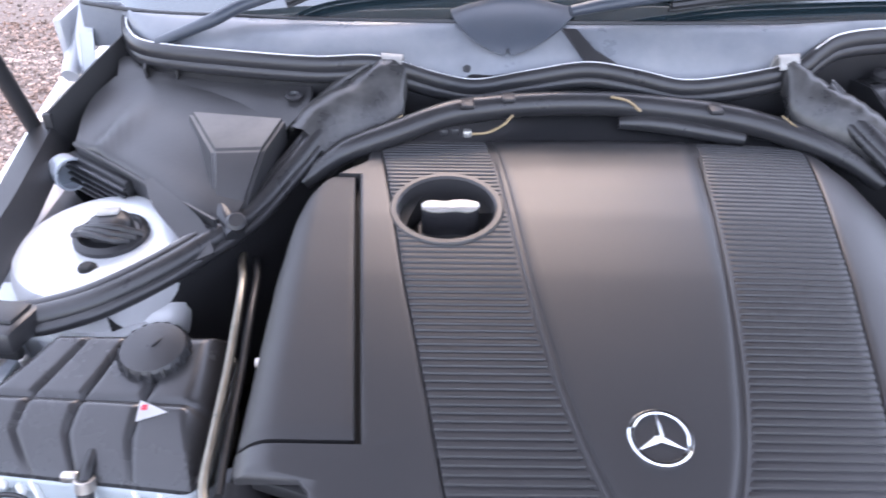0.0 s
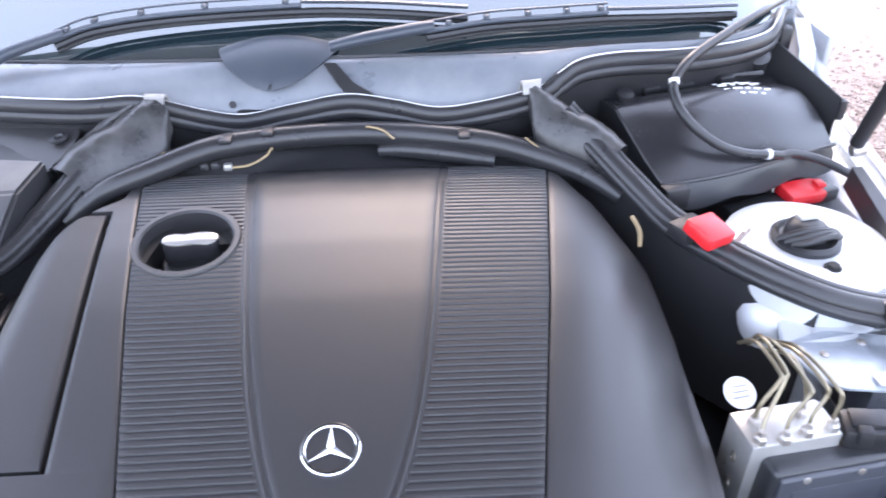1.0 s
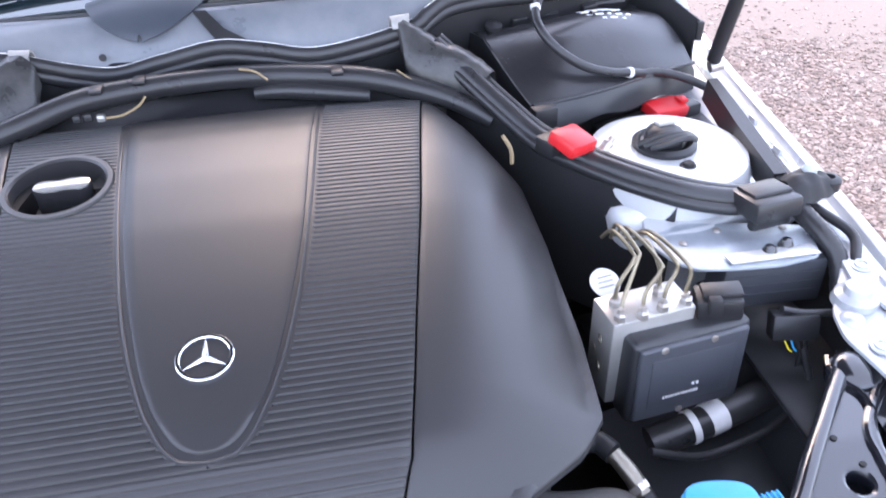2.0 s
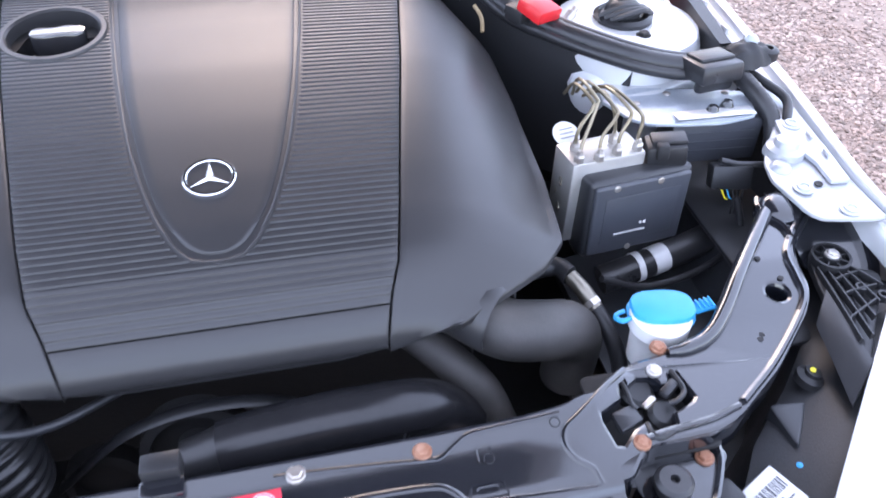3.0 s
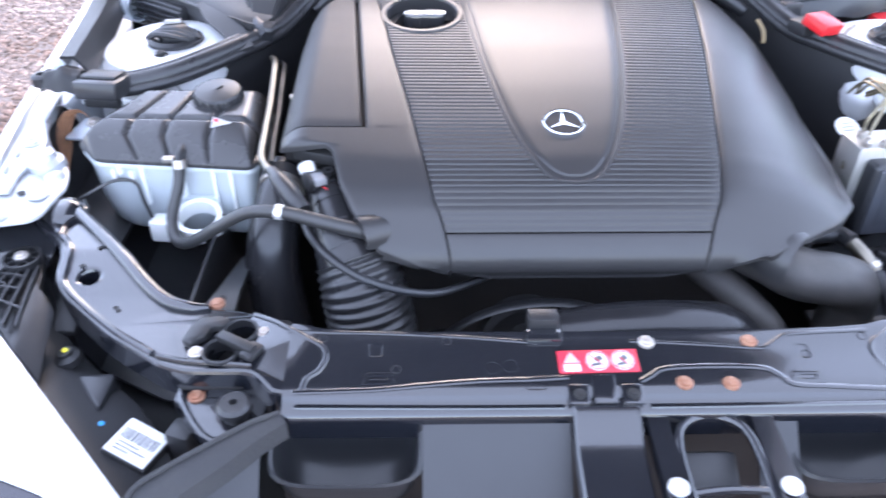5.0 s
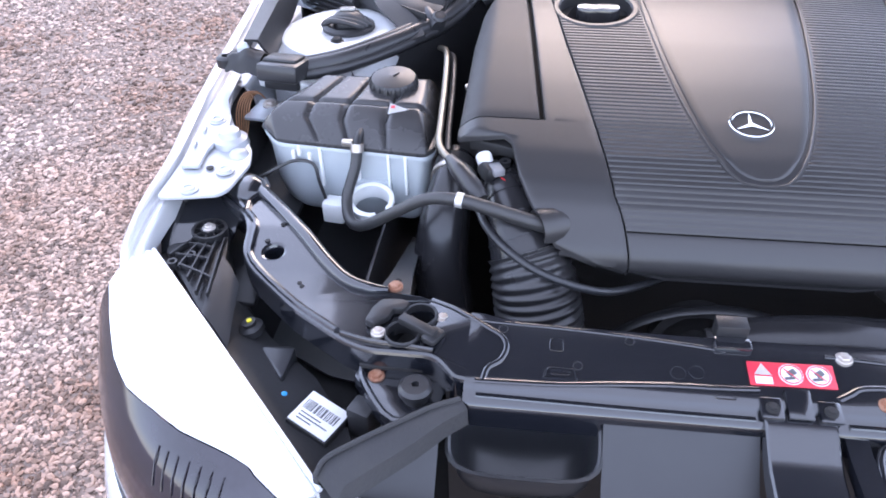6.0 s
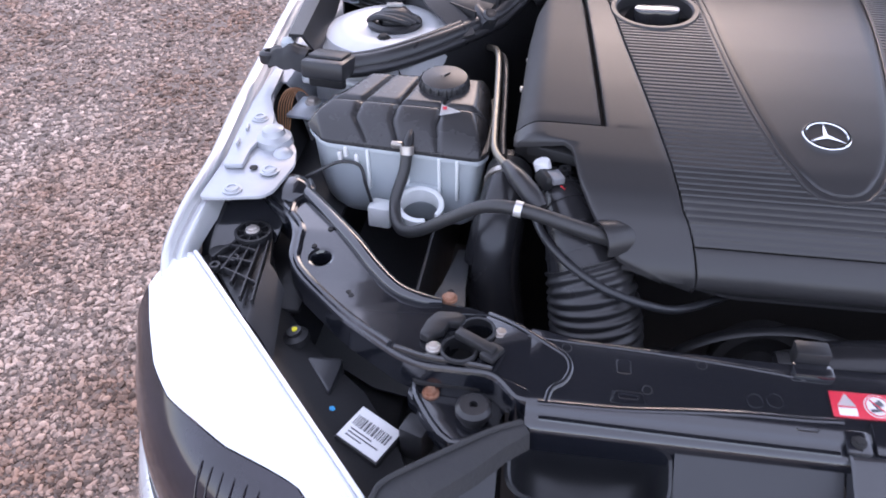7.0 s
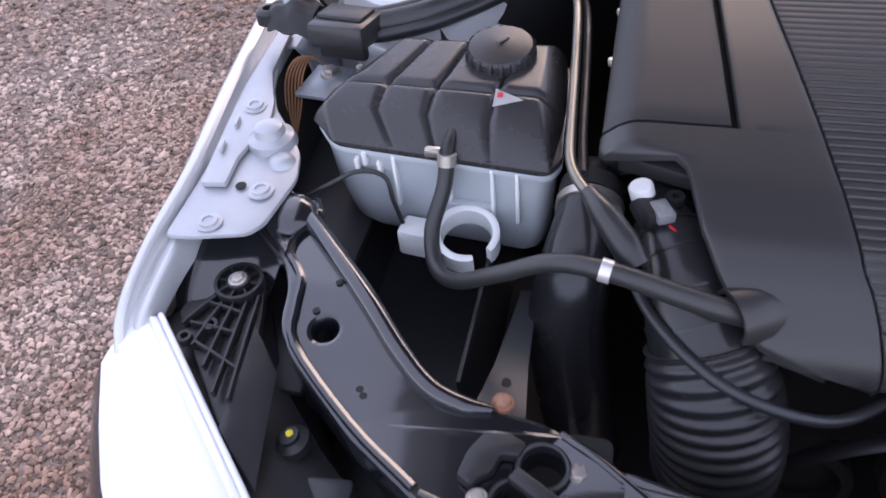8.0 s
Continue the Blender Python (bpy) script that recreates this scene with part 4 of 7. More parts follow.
rad = thing("radiator", "radiator core with thin horizontal fins behind the grille", "radiator")
part("core", box((0, -0.16, 0.56), (0.70, 0.03, 0.06), 0.004), M["core"], rad)
for k in range(10):
    part("fin_tube", box((0, -0.177 + 0.003 * k, 0.594 + 0.0006 * k), (0.68, 0.0014, 0.006), 0), M["pipe"], rad)
part("corrugated_hose", tube([(0.10, -0.175, 0.61), (0.20, -0.172, 0.612), (0.30, -0.165, 0.615), (0.36, -0.15, 0.62)], 0.008, 10, 30, ripple=0.12, pitch=0.006), M["black"], rad)
grille = thing("grille_top", "bluish grey painted top edge of the front grille", "grille")
for sx in (-1, 1):
    part("top_panel", loft([[(sx * 0.20, -0.152, 0.650), (sx * 0.30, -0.132, 0.660), (sx * 0.388, -0.114, 0.660)], [(sx * 0.20, -0.162, 0.656), (sx * 0.30, -0.144, 0.664), (sx * 0.388, -0.126, 0.664)], [(sx * 0.20, -0.20, 0.654), (sx * 0.30, -0.185, 0.660), (sx * 0.386, -0.17, 0.660)], [(sx * 0.20, -0.27, 0.62), (sx * 0.30, -0.26, 0.625), (sx * 0.38, -0.25, 0.625)]], 4, 0.004), M["silver"], grille)
for sx in (-1, 1):
    part("end_clip", box((sx * 0.388, -0.156, 0.672), (0.030, 0.034, 0.018), 0.008), M["paper"], grille, "white plastic end clip")


# ---- fenders, brackets, headlamps (mirrored pairs) ----
CREST = [(0.112, 0.701, 0.706), (0.140, 0.706, 0.728), (0.20, 0.707, 0.746), (0.285, 0.707, 0.756), (0.40, 0.720, 0.764), (0.55, 0.733, 0.773), (0.80, 0.753, 0.786), (1.05, 0.776, 0.80), (1.5, 0.81, 0.82)]
SECT = [(-0.036, -0.050), (-0.034, -0.020), (-0.029, -0.014), (-0.022, -0.014), (-0.018, -0.017), (-0.014, -0.014), (-0.012, -0.003), (-0.008, 0.0), (-0.001, 0.0), (0.004, -0.005), (0.012, -0.03), (0.026, -0.09), (0.040, -0.18), (0.048, -0.30), (0.048, -0.42)]


def fender(sx):
    f = thing("front_fender", "silver painted front fender with folded inner flange", "fender", "front fenders")
    fine = smooth_line(CREST, 6)
    rows = []
    for p in fine:
        y, x, z = p
        k = min(1.0, (y - 0.10) / 0.25)
        rows.append([(sx * (x + a * (0.55 + 0.45 * k)), y, z + b * (0.6 + 0.4 * k)) for a, b in SECT])
    part("outer_skin", strip(rows, thick=0.002), M["silver"], f)
    for y in (0.30, 0.36, 0.62, 0.70):
        i = min(range(len(fine)), key=lambda k: abs(fine[k][0] - y))
        part("flange_clip", box((sx * (fine[i][1] - 0.026), y, fine[i][2] - 0.012), (0.006, 0.018, 0.012), 0.002), M["inner"], f)
    # triangular mounting plate with screws and a domed boss
    pl = [(0.692, 0.208), (0.669, 0.209), (0.622, 0.219), (0.612, 0.234), (0.604, 0.293), (0.612, 0.326), (0.630, 0.352), (0.657, 0.385), (0.674, 0.42), (0.684, 0.46), (0.694, 0.46), (0.692, 0.34)]
    mount = part("mounting_plate", plate([(sx * x, y) for x, y in pl], lambda x, y: 0.746 + 0.03 * (y - 0.2) - 0.12 * max(0, 0.63 - abs(x)), 0.004, 0.0015, r=0.007), M["dimsilver"], f, "bare silver mounting plate")
    part("stiffener", plate([(sx * x, y) for x, y in [(0.684, 0.268), (0.661, 0.270), (0.664, 0.305), (0.654, 0.363), (0.660, 0.388), (0.682, 0.44), (0.690, 0.52), (0.704, 0.54), (0.702, 0.42), (0.692, 0.33)]], lambda x, y: 0.754 + 0.03 * (y - 0.26), 0.005, 0.001, r=0.003), M["dimsilver"], mount)
    for y in (0.315, 0.352):
        part("pressed_tooth", box((sx * (0.682 + 0.03 * (y - 0.3)), y, 0.7585), (0.004, 0.016, 0.006), 0.002, turn(0, 0, sx * -12)), M["dimsilver"], mount)
    for x, y, z in ((0.658, 0.226, 0.747), (0.628, 0.270, 0.748), (0.676, 0.379, 0.7575)):
        part("screw", lathe((sx * x, y, z), (0, 0, 1), [(0.0115, 0), (0.0115, 0.0012), (0.0085, 0.002), (0.008, 0.004), (0.005, 0.0045), (0.0045, 0.003), (0, 0.003)], 24), M["dimsilver"], mount)
    part("boss", lathe((sx * 0.644, 0.338, 0.746), (0, 0, 1), [(0.024, 0), (0.022, 0.010), (0.015, 0.014), (0.013, 0.021), (0.006, 0.024), (0, 0.024)], 28), M["dimsilver"], mount)
    part("boss", lathe((sx * 0.625, 0.312, 0.745), (0, 0, 1), [(0.014, 0), (0.011, 0.006), (0.006, 0.009), (0, 0.009)], 20), M["dimsilver"], mount)
    # a dark disc paints the hole, the plate is not cut
    part("screw_hole_disc", lathe((sx * 0.649, 0.274, 0.7485), (0, 0, 1), [(0.005, 0), (0.005, 0.0008), (0, 0.0008)], 14), M["dark"], mount)
    return f


for sx in (-1, 1):
    fender(sx)

EDGE_A, EDGE_B = Vector((0.688, 0.140, 0.712)), Vector((0.425, -0.128, 0.672))
OUTW = Vector((0.70, -0.714, 0))


def lens_row(t, offs, sx, bow=0.05):
    """Across the lens at t along its upper edge: outward offsets with their drops."""
    base = EDGE_A.lerp(EDGE_B, t)
    out = []
    for d, dz in offs:
        k = 0.46 + 0.62 * math.sin(math.pi * (0.12 + 0.80 * t)) if d > 0.03 else 1.0
        p = base + OUTW * (d * (k if d > 0.03 else 1)) + Vector((0, 0, dz))
        out.append((sx * p.x, p.y, p.z))
    return out


def headlamp(sx):
    h = thing("headlamp", "headlamp with clear lens, white in its upper part, and black plastic housing", "headlamp", "headlamps")
    ts = [k / 24 for k in range(25)]
    skin = [(-0.004, -0.012), (-0.004, 0.0), (0.002, 0.003), (0.02, 0.001), (0.045, -0.008), (0.07, -0.024), (0.085, -0.040), (0.098, -0.062), (0.108, -0.09), (0.113, -0.13), (0.112, -0.16)]
    run_d = [0.0]
    for a, b in zip(skin, skin[1:]):
        run_d.append(run_d[-1] + math.dist(a, b))
    at_d = lambda d: tuple(float(np.interp(d, run_d, [p[k] for p in skin])) for k in (0, 1))
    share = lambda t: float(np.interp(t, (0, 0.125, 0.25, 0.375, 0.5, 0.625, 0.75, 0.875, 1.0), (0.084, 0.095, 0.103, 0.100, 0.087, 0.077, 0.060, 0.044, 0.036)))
    ext = lambda t: 0.013 - 0.003 * t
    part("lens_upper", strip([lens_row(t, [(-ext(t), -0.014), (-ext(t), -0.002), (0.003 - ext(t), 0.002), (-ext(t) * 0.5, 0.0035)] + [at_d(0.012 + (share(t) - 0.012) * k / 10) for k in range(11)], sx) for t in ts], thick=0.003), M["lenswhite"], h, "white upper lens")
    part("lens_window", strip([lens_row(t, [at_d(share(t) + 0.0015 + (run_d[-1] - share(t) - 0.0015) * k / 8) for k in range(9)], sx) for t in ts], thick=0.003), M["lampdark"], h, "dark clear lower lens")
    for k in range(7):
        part("lens_rib", tube([lens_row(0.60 + 0.035 * k + 0.012 * q, [tuple(v + e for v, e in zip(at_d(share(0.6 + 0.035 * k) + 0.022 + 0.012 * q), (0.0006, 0.0003)))], sx)[0] for q in range(4)], 0.0008, 6, 4), M["lampdark"], h)
    part("edge_strip", tube([lens_row(t, [(-0.0015 - ext(t), 0.0005)], sx)[0] for t in ts[::3]], 0.0026, 8, 3), M["lenswhite"], h, "bright glued lens edge")
    # housing: sloping lid between lens and lock carrier
    q = lambda x, y, z: (sx * x, y, z)
    part("housing_lid", strip([[q(0.690, 0.160, 0.692), q(0.66, 0.20, 0.685), q(0.620, 0.215, 0.670), q(0.585, 0.20, 0.60)],
                               [q(0.648, 0.106, 0.690), q(0.615, 0.122, 0.680), q(0.578, 0.136, 0.655), q(0.555, 0.14, 0.55)],
                               [q(0.594, 0.050, 0.682), q(0.566, 0.066, 0.672), q(0.528, 0.086, 0.648), q(0.51, 0.09, 0.54)],
                               [q(0.534, -0.012, 0.674), q(0.508, 0.004, 0.664), q(0.462, 0.030, 0.650), q(0.445, 0.04, 0.53)],
                               [q(0.474, -0.073, 0.666), q(0.452, -0.056, 0.656), q(0.418, -0.025, 0.648), q(0.40, -0.01, 0.53)],
                               [q(0.426, -0.128, 0.660), q(0.415, -0.11, 0.648), q(0.390, -0.078, 0.635), q(0.375, -0.06, 0.53)]], thick=0.003), M["black"], h)
    part("housing_floor", box(q(0.51, 0.09, 0.528), (0.30, 0.42, 0.008), 0.002), M["lid"], h)
    # ribbed mounting ear with its hub
    ear = part("mounting_ear", plate([(sx * x, y) for x, y in [(0.640, 0.214), (0.625, 0.218), (0.608, 0.204), (0.597, 0.165), (0.589, 0.12), (0.587, 0.078), (0.594, 0.068), (0.640, 0.125), (0.672, 0.165), (0.668, 0.176), (0.650, 0.181), (0.648, 0.202)]], lambda x, y: 0.702 + 0.06 * (y - 0.15), 0.008, 0.002), M["black"], h)
    part("hub", lathe(q(0.6275, 0.195, 0.704), (0, 0, 1), [(0.021, 0), (0.021, 0.010), (0.018, 0.010), (0.018, 0.004), (0.010, 0.004), (0.010, 0.011), (0, 0.011)], 32), M["black"], ear)
    for k in range(8):
        a = k * math.pi / 4
        part("spoke", box(q(0.6275 + 0.014 * math.cos(a), 0.195 + 0.014 * math.sin(a), 0.710), (0.009, 0.0015, 0.006), 0, turn(0, 0, math.degrees(a) * sx)), M["black"], ear)
    bolt(q(0.6275, 0.195, 0.715), 0.006, parent=ear)
    for (x0, y0), (x1, y1) in (((0.606, 0.185), (0.590, 0.085)), ((0.614, 0.178), (0.604, 0.088)), ((0.624, 0.174), (0.622, 0.110)), ((0.634, 0.174), (0.640, 0.128)), ((0.642, 0.180), (0.658, 0.148)), ((0.612, 0.165), (0.645, 0.172)), ((0.610, 0.145), (0.652, 0.150)), ((0.594, 0.112), (0.640, 0.132))):
        part("rib", tube([q(x0, y0, 0.706), q((x0 + x1) / 2, (y0 + y1) / 2, 0.707), q(x1, y1, 0.706)], 0.0018, 6, 2, flat=2.5), M["black"], ear)
    for x, y in ((0.634, 0.150), (0.650, 0.135)):
        part("screw_boss", lathe(q(x, y, 0.702), (0, 0, 1), [(0.006, 0), (0.006, 0.008), (0.0035, 0.008), (0.0035, 0.002), (0, 0.002)], 16), M["black"], ear)
    part("shield", strip([[q(0.598, 0.156, 0.707), q(0.584, 0.140, 0.704), q(0.569, 0.122, 0.694)], [q(0.592, 0.110, 0.706), q(0.577, 0.092, 0.703), q(0.561, 0.078, 0.690)], [q(0.590, 0.064, 0.702), q(0.572, 0.048, 0.698), q(0.552, 0.030, 0.684)]], thick=0.003), M["satin"], h, "grey angled cover flap")
    part("levelling_knob", lathe(q(0.546, 0.082, 0.660), (0.2 * sx, 0, 1), [(0.014, 0), (0.014, 0.008), (0.008, 0.011), (0.008, 0.015), (0, 0.015)], 20), M["black"], h)
    part("yellow_mark", lathe(q(0.548, 0.083, 0.6752), (0, 0, 1), [(0.003, 0), (0.003, 0.0012), (0, 0.0015)], 12), M["yellow"], h, "small yellow paint mark")
    part("gusset", plate([(sx * x, y) for x, y in [(0.530, 0.058), (0.490, 0.062), (0.492, 0.010)]], lambda x, y: 0.664, 0.03, 0.003), M["satin"], h)
    part("blue_mark", lathe(q(0.487, -0.003, 0.652), (-0.2 * sx, 0, 1), [(0.003, 0), (0.003, 0.0085), (0, 0.009)], 12), M["blue"], h, "blue paint dot")
    n3 = Vector((-0.22 * sx, -0.10, 0.97)).normalized()
    lab_m = turn(0, -10 * sx, 25 * sx)
    n3 = lab_m @ Vector((0, 0, 1))
    c = Vector(q(0.443, -0.028, 0.661))
    part("barcode_backing", box(c - n3 * 0.014, (0.050, 0.044, 0.026), 0.003, lab_m), M["black"], h)
    sticker = part("barcode_label", box(c, (0.046, 0.040, 0.0012), 0.0005, lab_m), M["paper"], h, "white printed sticker")
    rng = random.Random(4)
    x = -0.019
    while x < 0.019:
        w = rng.choice((0.0007, 0.0011, 0.0016))
        part("print_bar", box(c + lab_m @ Vector((x, 0.004, 0.0009)), (w, 0.012, 0.0003), 0, lab_m), M["ink"], sticker)
        x += w + rng.choice((0.0008, 0.0014))
    for k, (x, w) in enumerate(((-0.005, 0.024), (0.0, 0.034), (-0.008, 0.018))):
        part("print_bar", box(c + lab_m @ Vector((x, -0.006 - 0.004 * k, 0.0009)), (w, 0.0014, 0.0003), 0, lab_m), M["ink"], sticker)
    for k in range(4):
        part("print_bar", box(Vector(q(0.522 - 0.003 * k, -0.026 - 0.002 * k, 0.6655)), (0.0018, 0.005, 0.0005), 0, turn(0, 0, 30 * sx)), M["paper"], h)
    part("connector", box(q(0.400, -0.022, 0.655), (0.026, 0.024, 0.04), 0.004, turn(0, 0, 20 * sx)), M["black"], h)
    return h


for sx in (-1, 1):
    headlamp(sx)

bumper = thing("front_bumper", "silver painted plastic front bumper below the headlamps", "bumper")
for sx in (-1, 1):
    rows = []
    for k in range(25):
        t = -0.06 + 1.2 * k / 24
        rows.append(lens_row(min(max(t, 0), 1), [(0.116, -0.158), (0.124, -0.165), (0.135, -0.20), (0.140, -0.30), (0.135, -0.42)], sx))
    part("corner", strip(rows, thick=0.004), M["silver"], bumper)
part("beam", box((0, -0.28, 0.45), (0.9, 0.05, 0.12), 0.02), M["silver"], bumper)

# ---- coolant tank ----
tank = thing("coolant_tank", "coolant expansion tank with black top and translucent lower half", "coolant tank")
TANK = [(-0.577, 0.326), (-0.382, 0.304), (-0.372, 0.32), (-0.378, 0.462), (-0.392, 0.474), (-0.53, 0.474), (-0.560, 0.460), (-0.604, 0.385), (-0.606, 0.362)]


def pillow(f, cuts, soft=0.10):
    """0 at the creases, 1 between them."""
    d = min(abs(f - c) for c in cuts)
    return 1 - max(0.0, 1 - d / soft) ** 3


def tank_top():
    bm = bm_new()
    rows = []
    nu, nv = 90, 54
    xl = table([(0, -0.577), (0.2, -0.606), (0.36, -0.604), (0.88, -0.562), (1.0, -0.535)])
    for j in range(nv + 1):
        v = j / nv
        row = []
        for i in range(nu + 1):
            u = i / nu
            a = xl(v)[0]
            b = -0.380 + 0.006 * math.sin(math.pi * v) - 0.004 * v
            x = a + (b - a) * u
            y = (0.326 - 0.022 * u) + (0.474 - (0.326 - 0.022 * u)) * v
            p = pillow(u, (0.285, 0.49, 0.735), 0.036) * pillow(v, (0.40,), 0.050)
            e = min(1, u * 0.23 / 0.034, (1 - u) * 0.23 / 0.026, v * 0.15 / 0.060, (1 - v) * 0.15 / 0.024)
            z = 0.765 + 0.021 * (1 - (1 - e) ** 2.0) + 0.0060 * p * e ** 0.5 + 0.006 * v * e
            y += 0.0035 * (1 - p) * max(0.0, 1 - v / 0.32)
            row.append((x, y, z))
        rows.append(row)
    return strip(rows)


part("tank_top", tank_top(), M["tanktop"], tank, "black quilted upper shell")
part("seam_flange", plate(TANK, 0.7655, 0.006, 0.0015, r=0.012), M["tanktop"], tank)
cx, cy = -0.483, 0.392
lower = bm_new()
rows = []
for f, z in ((0.985, 0.761), (0.97, 0.752), (0.95, 0.726), (0.93, 0.692), (0.88, 0.665), (0.80, 0.655), (0.0, 0.655)):
    ring = [(cx + (p.x - cx) * f, cy + (p.y - cy) * f, z) for p in round_loop(ccw(TANK), 0.02)]
    rows.append(ring + [ring[0]])
part("tank_lower", strip(rows, lower), M["white"], tank, "translucent milky lower half")
part("lower_lip", plate([(cx + (x - cx) * 1.005, cy + (y - cy) * 1.005) for x, y in TANK], 0.760, 0.006, 0.002, r=0.012), M["white"], tank)
for x in (-0.52, -0.470, -0.430, -0.408):
    part("wall_rib", box((x, 0.3185 - 0.1 * (x + 0.48), 0.730), (0.0035, 0.012, 0.056), 0.001), M["milk"], tank)
for x, z in ((-0.556, 0.744), (-0.548, 0.751), (-0.535, 0.742)):
    part("cable_clip", box((x, 0.325, z), (0.005, 0.012, 0.014), 0.002), M["paper"], tank)
def open_ring(c, axis, r, wall, high, gap_at, gap):
    """A thick ring standing open on one side."""
    m = axes_to(axis)
    rows = []
    for k in range(37):
        a = radians(gap_at + gap / 2 + (360 - gap) * k / 36)
        ray = Vector((math.cos(a), math.sin(a), 0))
        w = wall * (0.75 if k in (0, 36) else 1.0)
        rows.append([tuple(Vector(c) + m @ (ray * q + Vector((0, 0, h)))) for q, h in ((r - w / 2, 0), (r - w / 2, high - 0.001), (r - w / 4, high), (r + w / 4, high), (r + w / 2, high - 0.001), (r + w / 2, 0), (r - w / 2, 0))])
    bm = strip(rows)
    for row in (rows[0], rows[-1]):
        bm.faces.new([bm.verts.new(p) for p in row[:-1]])
    return bm


part("ring_holder", open_ring((-0.450, 0.286, 0.690), (0.05, -0.25, 1), 0.0260, 0.0065, 0.022, -62, 34), M["milk"], tank, "white ring holder, open on one side")
part("holder_arm", box((-0.452, 0.314, 0.704), (0.050, 0.012, 0.028), 0.004), M["white"], tank)
part("clip_block", box((-0.503, 0.304, 0.676), (0.030, 0.026, 0.030), 0.004, turn(0, 0, -8)), M["milk"], tank)
tcap = part("screw_cap", lathe((-0.441, 0.432, 0.778), (0.0, -0.10, 1), [(0.028, 0), (0.028, 0.006), (0.0318, 0.008), (0.0318, 0.025), (0.0295, 0.029)], 120, lobes=18, depth=0.045, closed=False), M["rubber"], tank, "black ribbed screw cap")
part("cap_top", lathe((-0.441, 0.432, 0.778), (0.0, -0.10, 1), [(0.0308, 0.0265), (0.0290, 0.0295), (0.020, 0.0308), (0.0, 0.0315)], 64, closed=False), M["rubber"], tcap)
part("cap_arrow", box((-0.438, 0.432, 0.8105), (0.012, 0.003, 0.001), 0.0004, turn(0, 0, 60)), M["black"], tcap)
sn = Vector((0.0, -0.30, 1)).normalized()
sm = axes_to(sn)
sc = Vector((-0.4240, 0.363, 0.7935))
bm = bm_new()
bm.faces.new([bm.verts.new(sc + sm @ Vector((p[0], p[1], 0.0006))) for p in ((0.014, 0.0), (-0.012, 0.011), (-0.012, -0.009))])
bmesh.ops.solidify(bm, geom=bm.faces[:], thickness=0.0006)
stick = part("warning_sticker", bm, M["paper"], tank, "small white triangular sticker with red marks")
part("sticker_mark", box(sc + sm @ Vector((-0.007, 0.004, 0.0012)), (0.005, 0.005, 0.0004), 0.0001, sm), M["redlabel"], stick)
part("nozzle", tube([(-0.468, 0.335, 0.776), (-0.468, 0.320, 0.774), (-0.468, 0.308, 0.767)], 0.0055, 10), M["black"], tank)

vent = thing("vent_hose", "grey rubber hose with steel clamps from the tank", "hose")
part("hose", tube([(-0.468, 0.312, 0.771), (-0.470, 0.298, 0.745), (-0.478, 0.275, 0.715), (-0.468, 0.244, 0.702), (-0.445, 0.222, 0.712), (-0.405, 0.206, 0.744), (-0.365, 0.197, 0.771), (-0.325, 0.187, 0.778), (-0.28, 0.180, 0.770), (-0.25, 0.178, 0.762), (-0.222, 0.182, 0.752)], [0.0070] * 7 + [0.0075, 0.008, 0.0085, 0.0085], 14, 10), M["hose"], vent)
part("clamp", lathe((-0.468, 0.309, 0.767), (0, 0.35, 1), [(0.0084, -0.005), (0.0084, 0.005)], 24), M["bolt"], vent, "bright steel clamp")
part("clamp_screw", box((-0.481, 0.313, 0.771), (0.014, 0.008, 0.008), 0.002), M["bolt"], vent)
part("band", lathe((-0.327, 0.1875, 0.7782), (0.9, -0.15, -0.1), [(0.0086, -0.004), (0.0086, 0.004)], 24), M["plated"], vent, "bright band")
sensor_wire = thing("sensor_cable", "thin black sensor cable along the tank", "cable")
part("wire", tube([(-0.612, 0.292, 0.716), (-0.585, 0.305, 0.728), (-0.556, 0.318, 0.738), (-0.53, 0.316, 0.736), (-0.522, 0.308, 0.715), (-0.515, 0.304, 0.692)], 0.0022, 8), M["rubber"], sensor_wire)
dip = thing("coolant_pipe", "bare steel pipe with black sleeve beside the engine cover", "pipe")
part("pipe", tube([(-0.405, 0.62, 0.77), (-0.394, 0.575, 0.788), (-0.384, 0.54, 0.799), (-0.378, 0.50, 0.801), (-0.372, 0.42, 0.792), (-0.367, 0.34, 0.788), (-0.362, 0.29, 0.788), (-0.348, 0.258, 0.789), (-0.330, 0.235, 0.79)], 0.0043, 12), M["pipe"], dip)
part("pipe", tube([(-0.392, 0.62, 0.762), (-0.376, 0.56, 0.782), (-0.368, 0.50, 0.790), (-0.362, 0.42, 0.782), (-0.357, 0.34, 0.778), (-0.352, 0.29, 0.778)], 0.0040, 12), M["black"], dip, "black plastic pipe")
part("sleeve", tube([(-0.346, 0.258, 0.788), (-0.332, 0.236, 0.786), (-0.316, 0.214, 0.780), (-0.306, 0.202, 0.770)], [0.0065, 0.0105, 0.0112, 0.0108], 16), M["rubber"], dip)

# ---- intake pipes on the tank side ----
hoses = thing("charge_air_pipe", "large black plastic charge air pipe bending down", "pipe")
part("pipe", tube([(-0.345, 0.33, 0.745), (-0.347, 0.285, 0.735), (-0.353, 0.255, 0.70), (-0.356, 0.235, 0.65), (-0.345, 0.215, 0.59), (-0.33, 0.20, 0.52)], [0.024, 0.026, 0.031, 0.034, 0.033, 0.032], 24, 10), M["batlid"], hoses)
part("collar", tube([(-0.345, 0.315, 0.743), (-0.346, 0.300, 0.740)], 0.0275, 24, 2), M["rubber"], hoses)
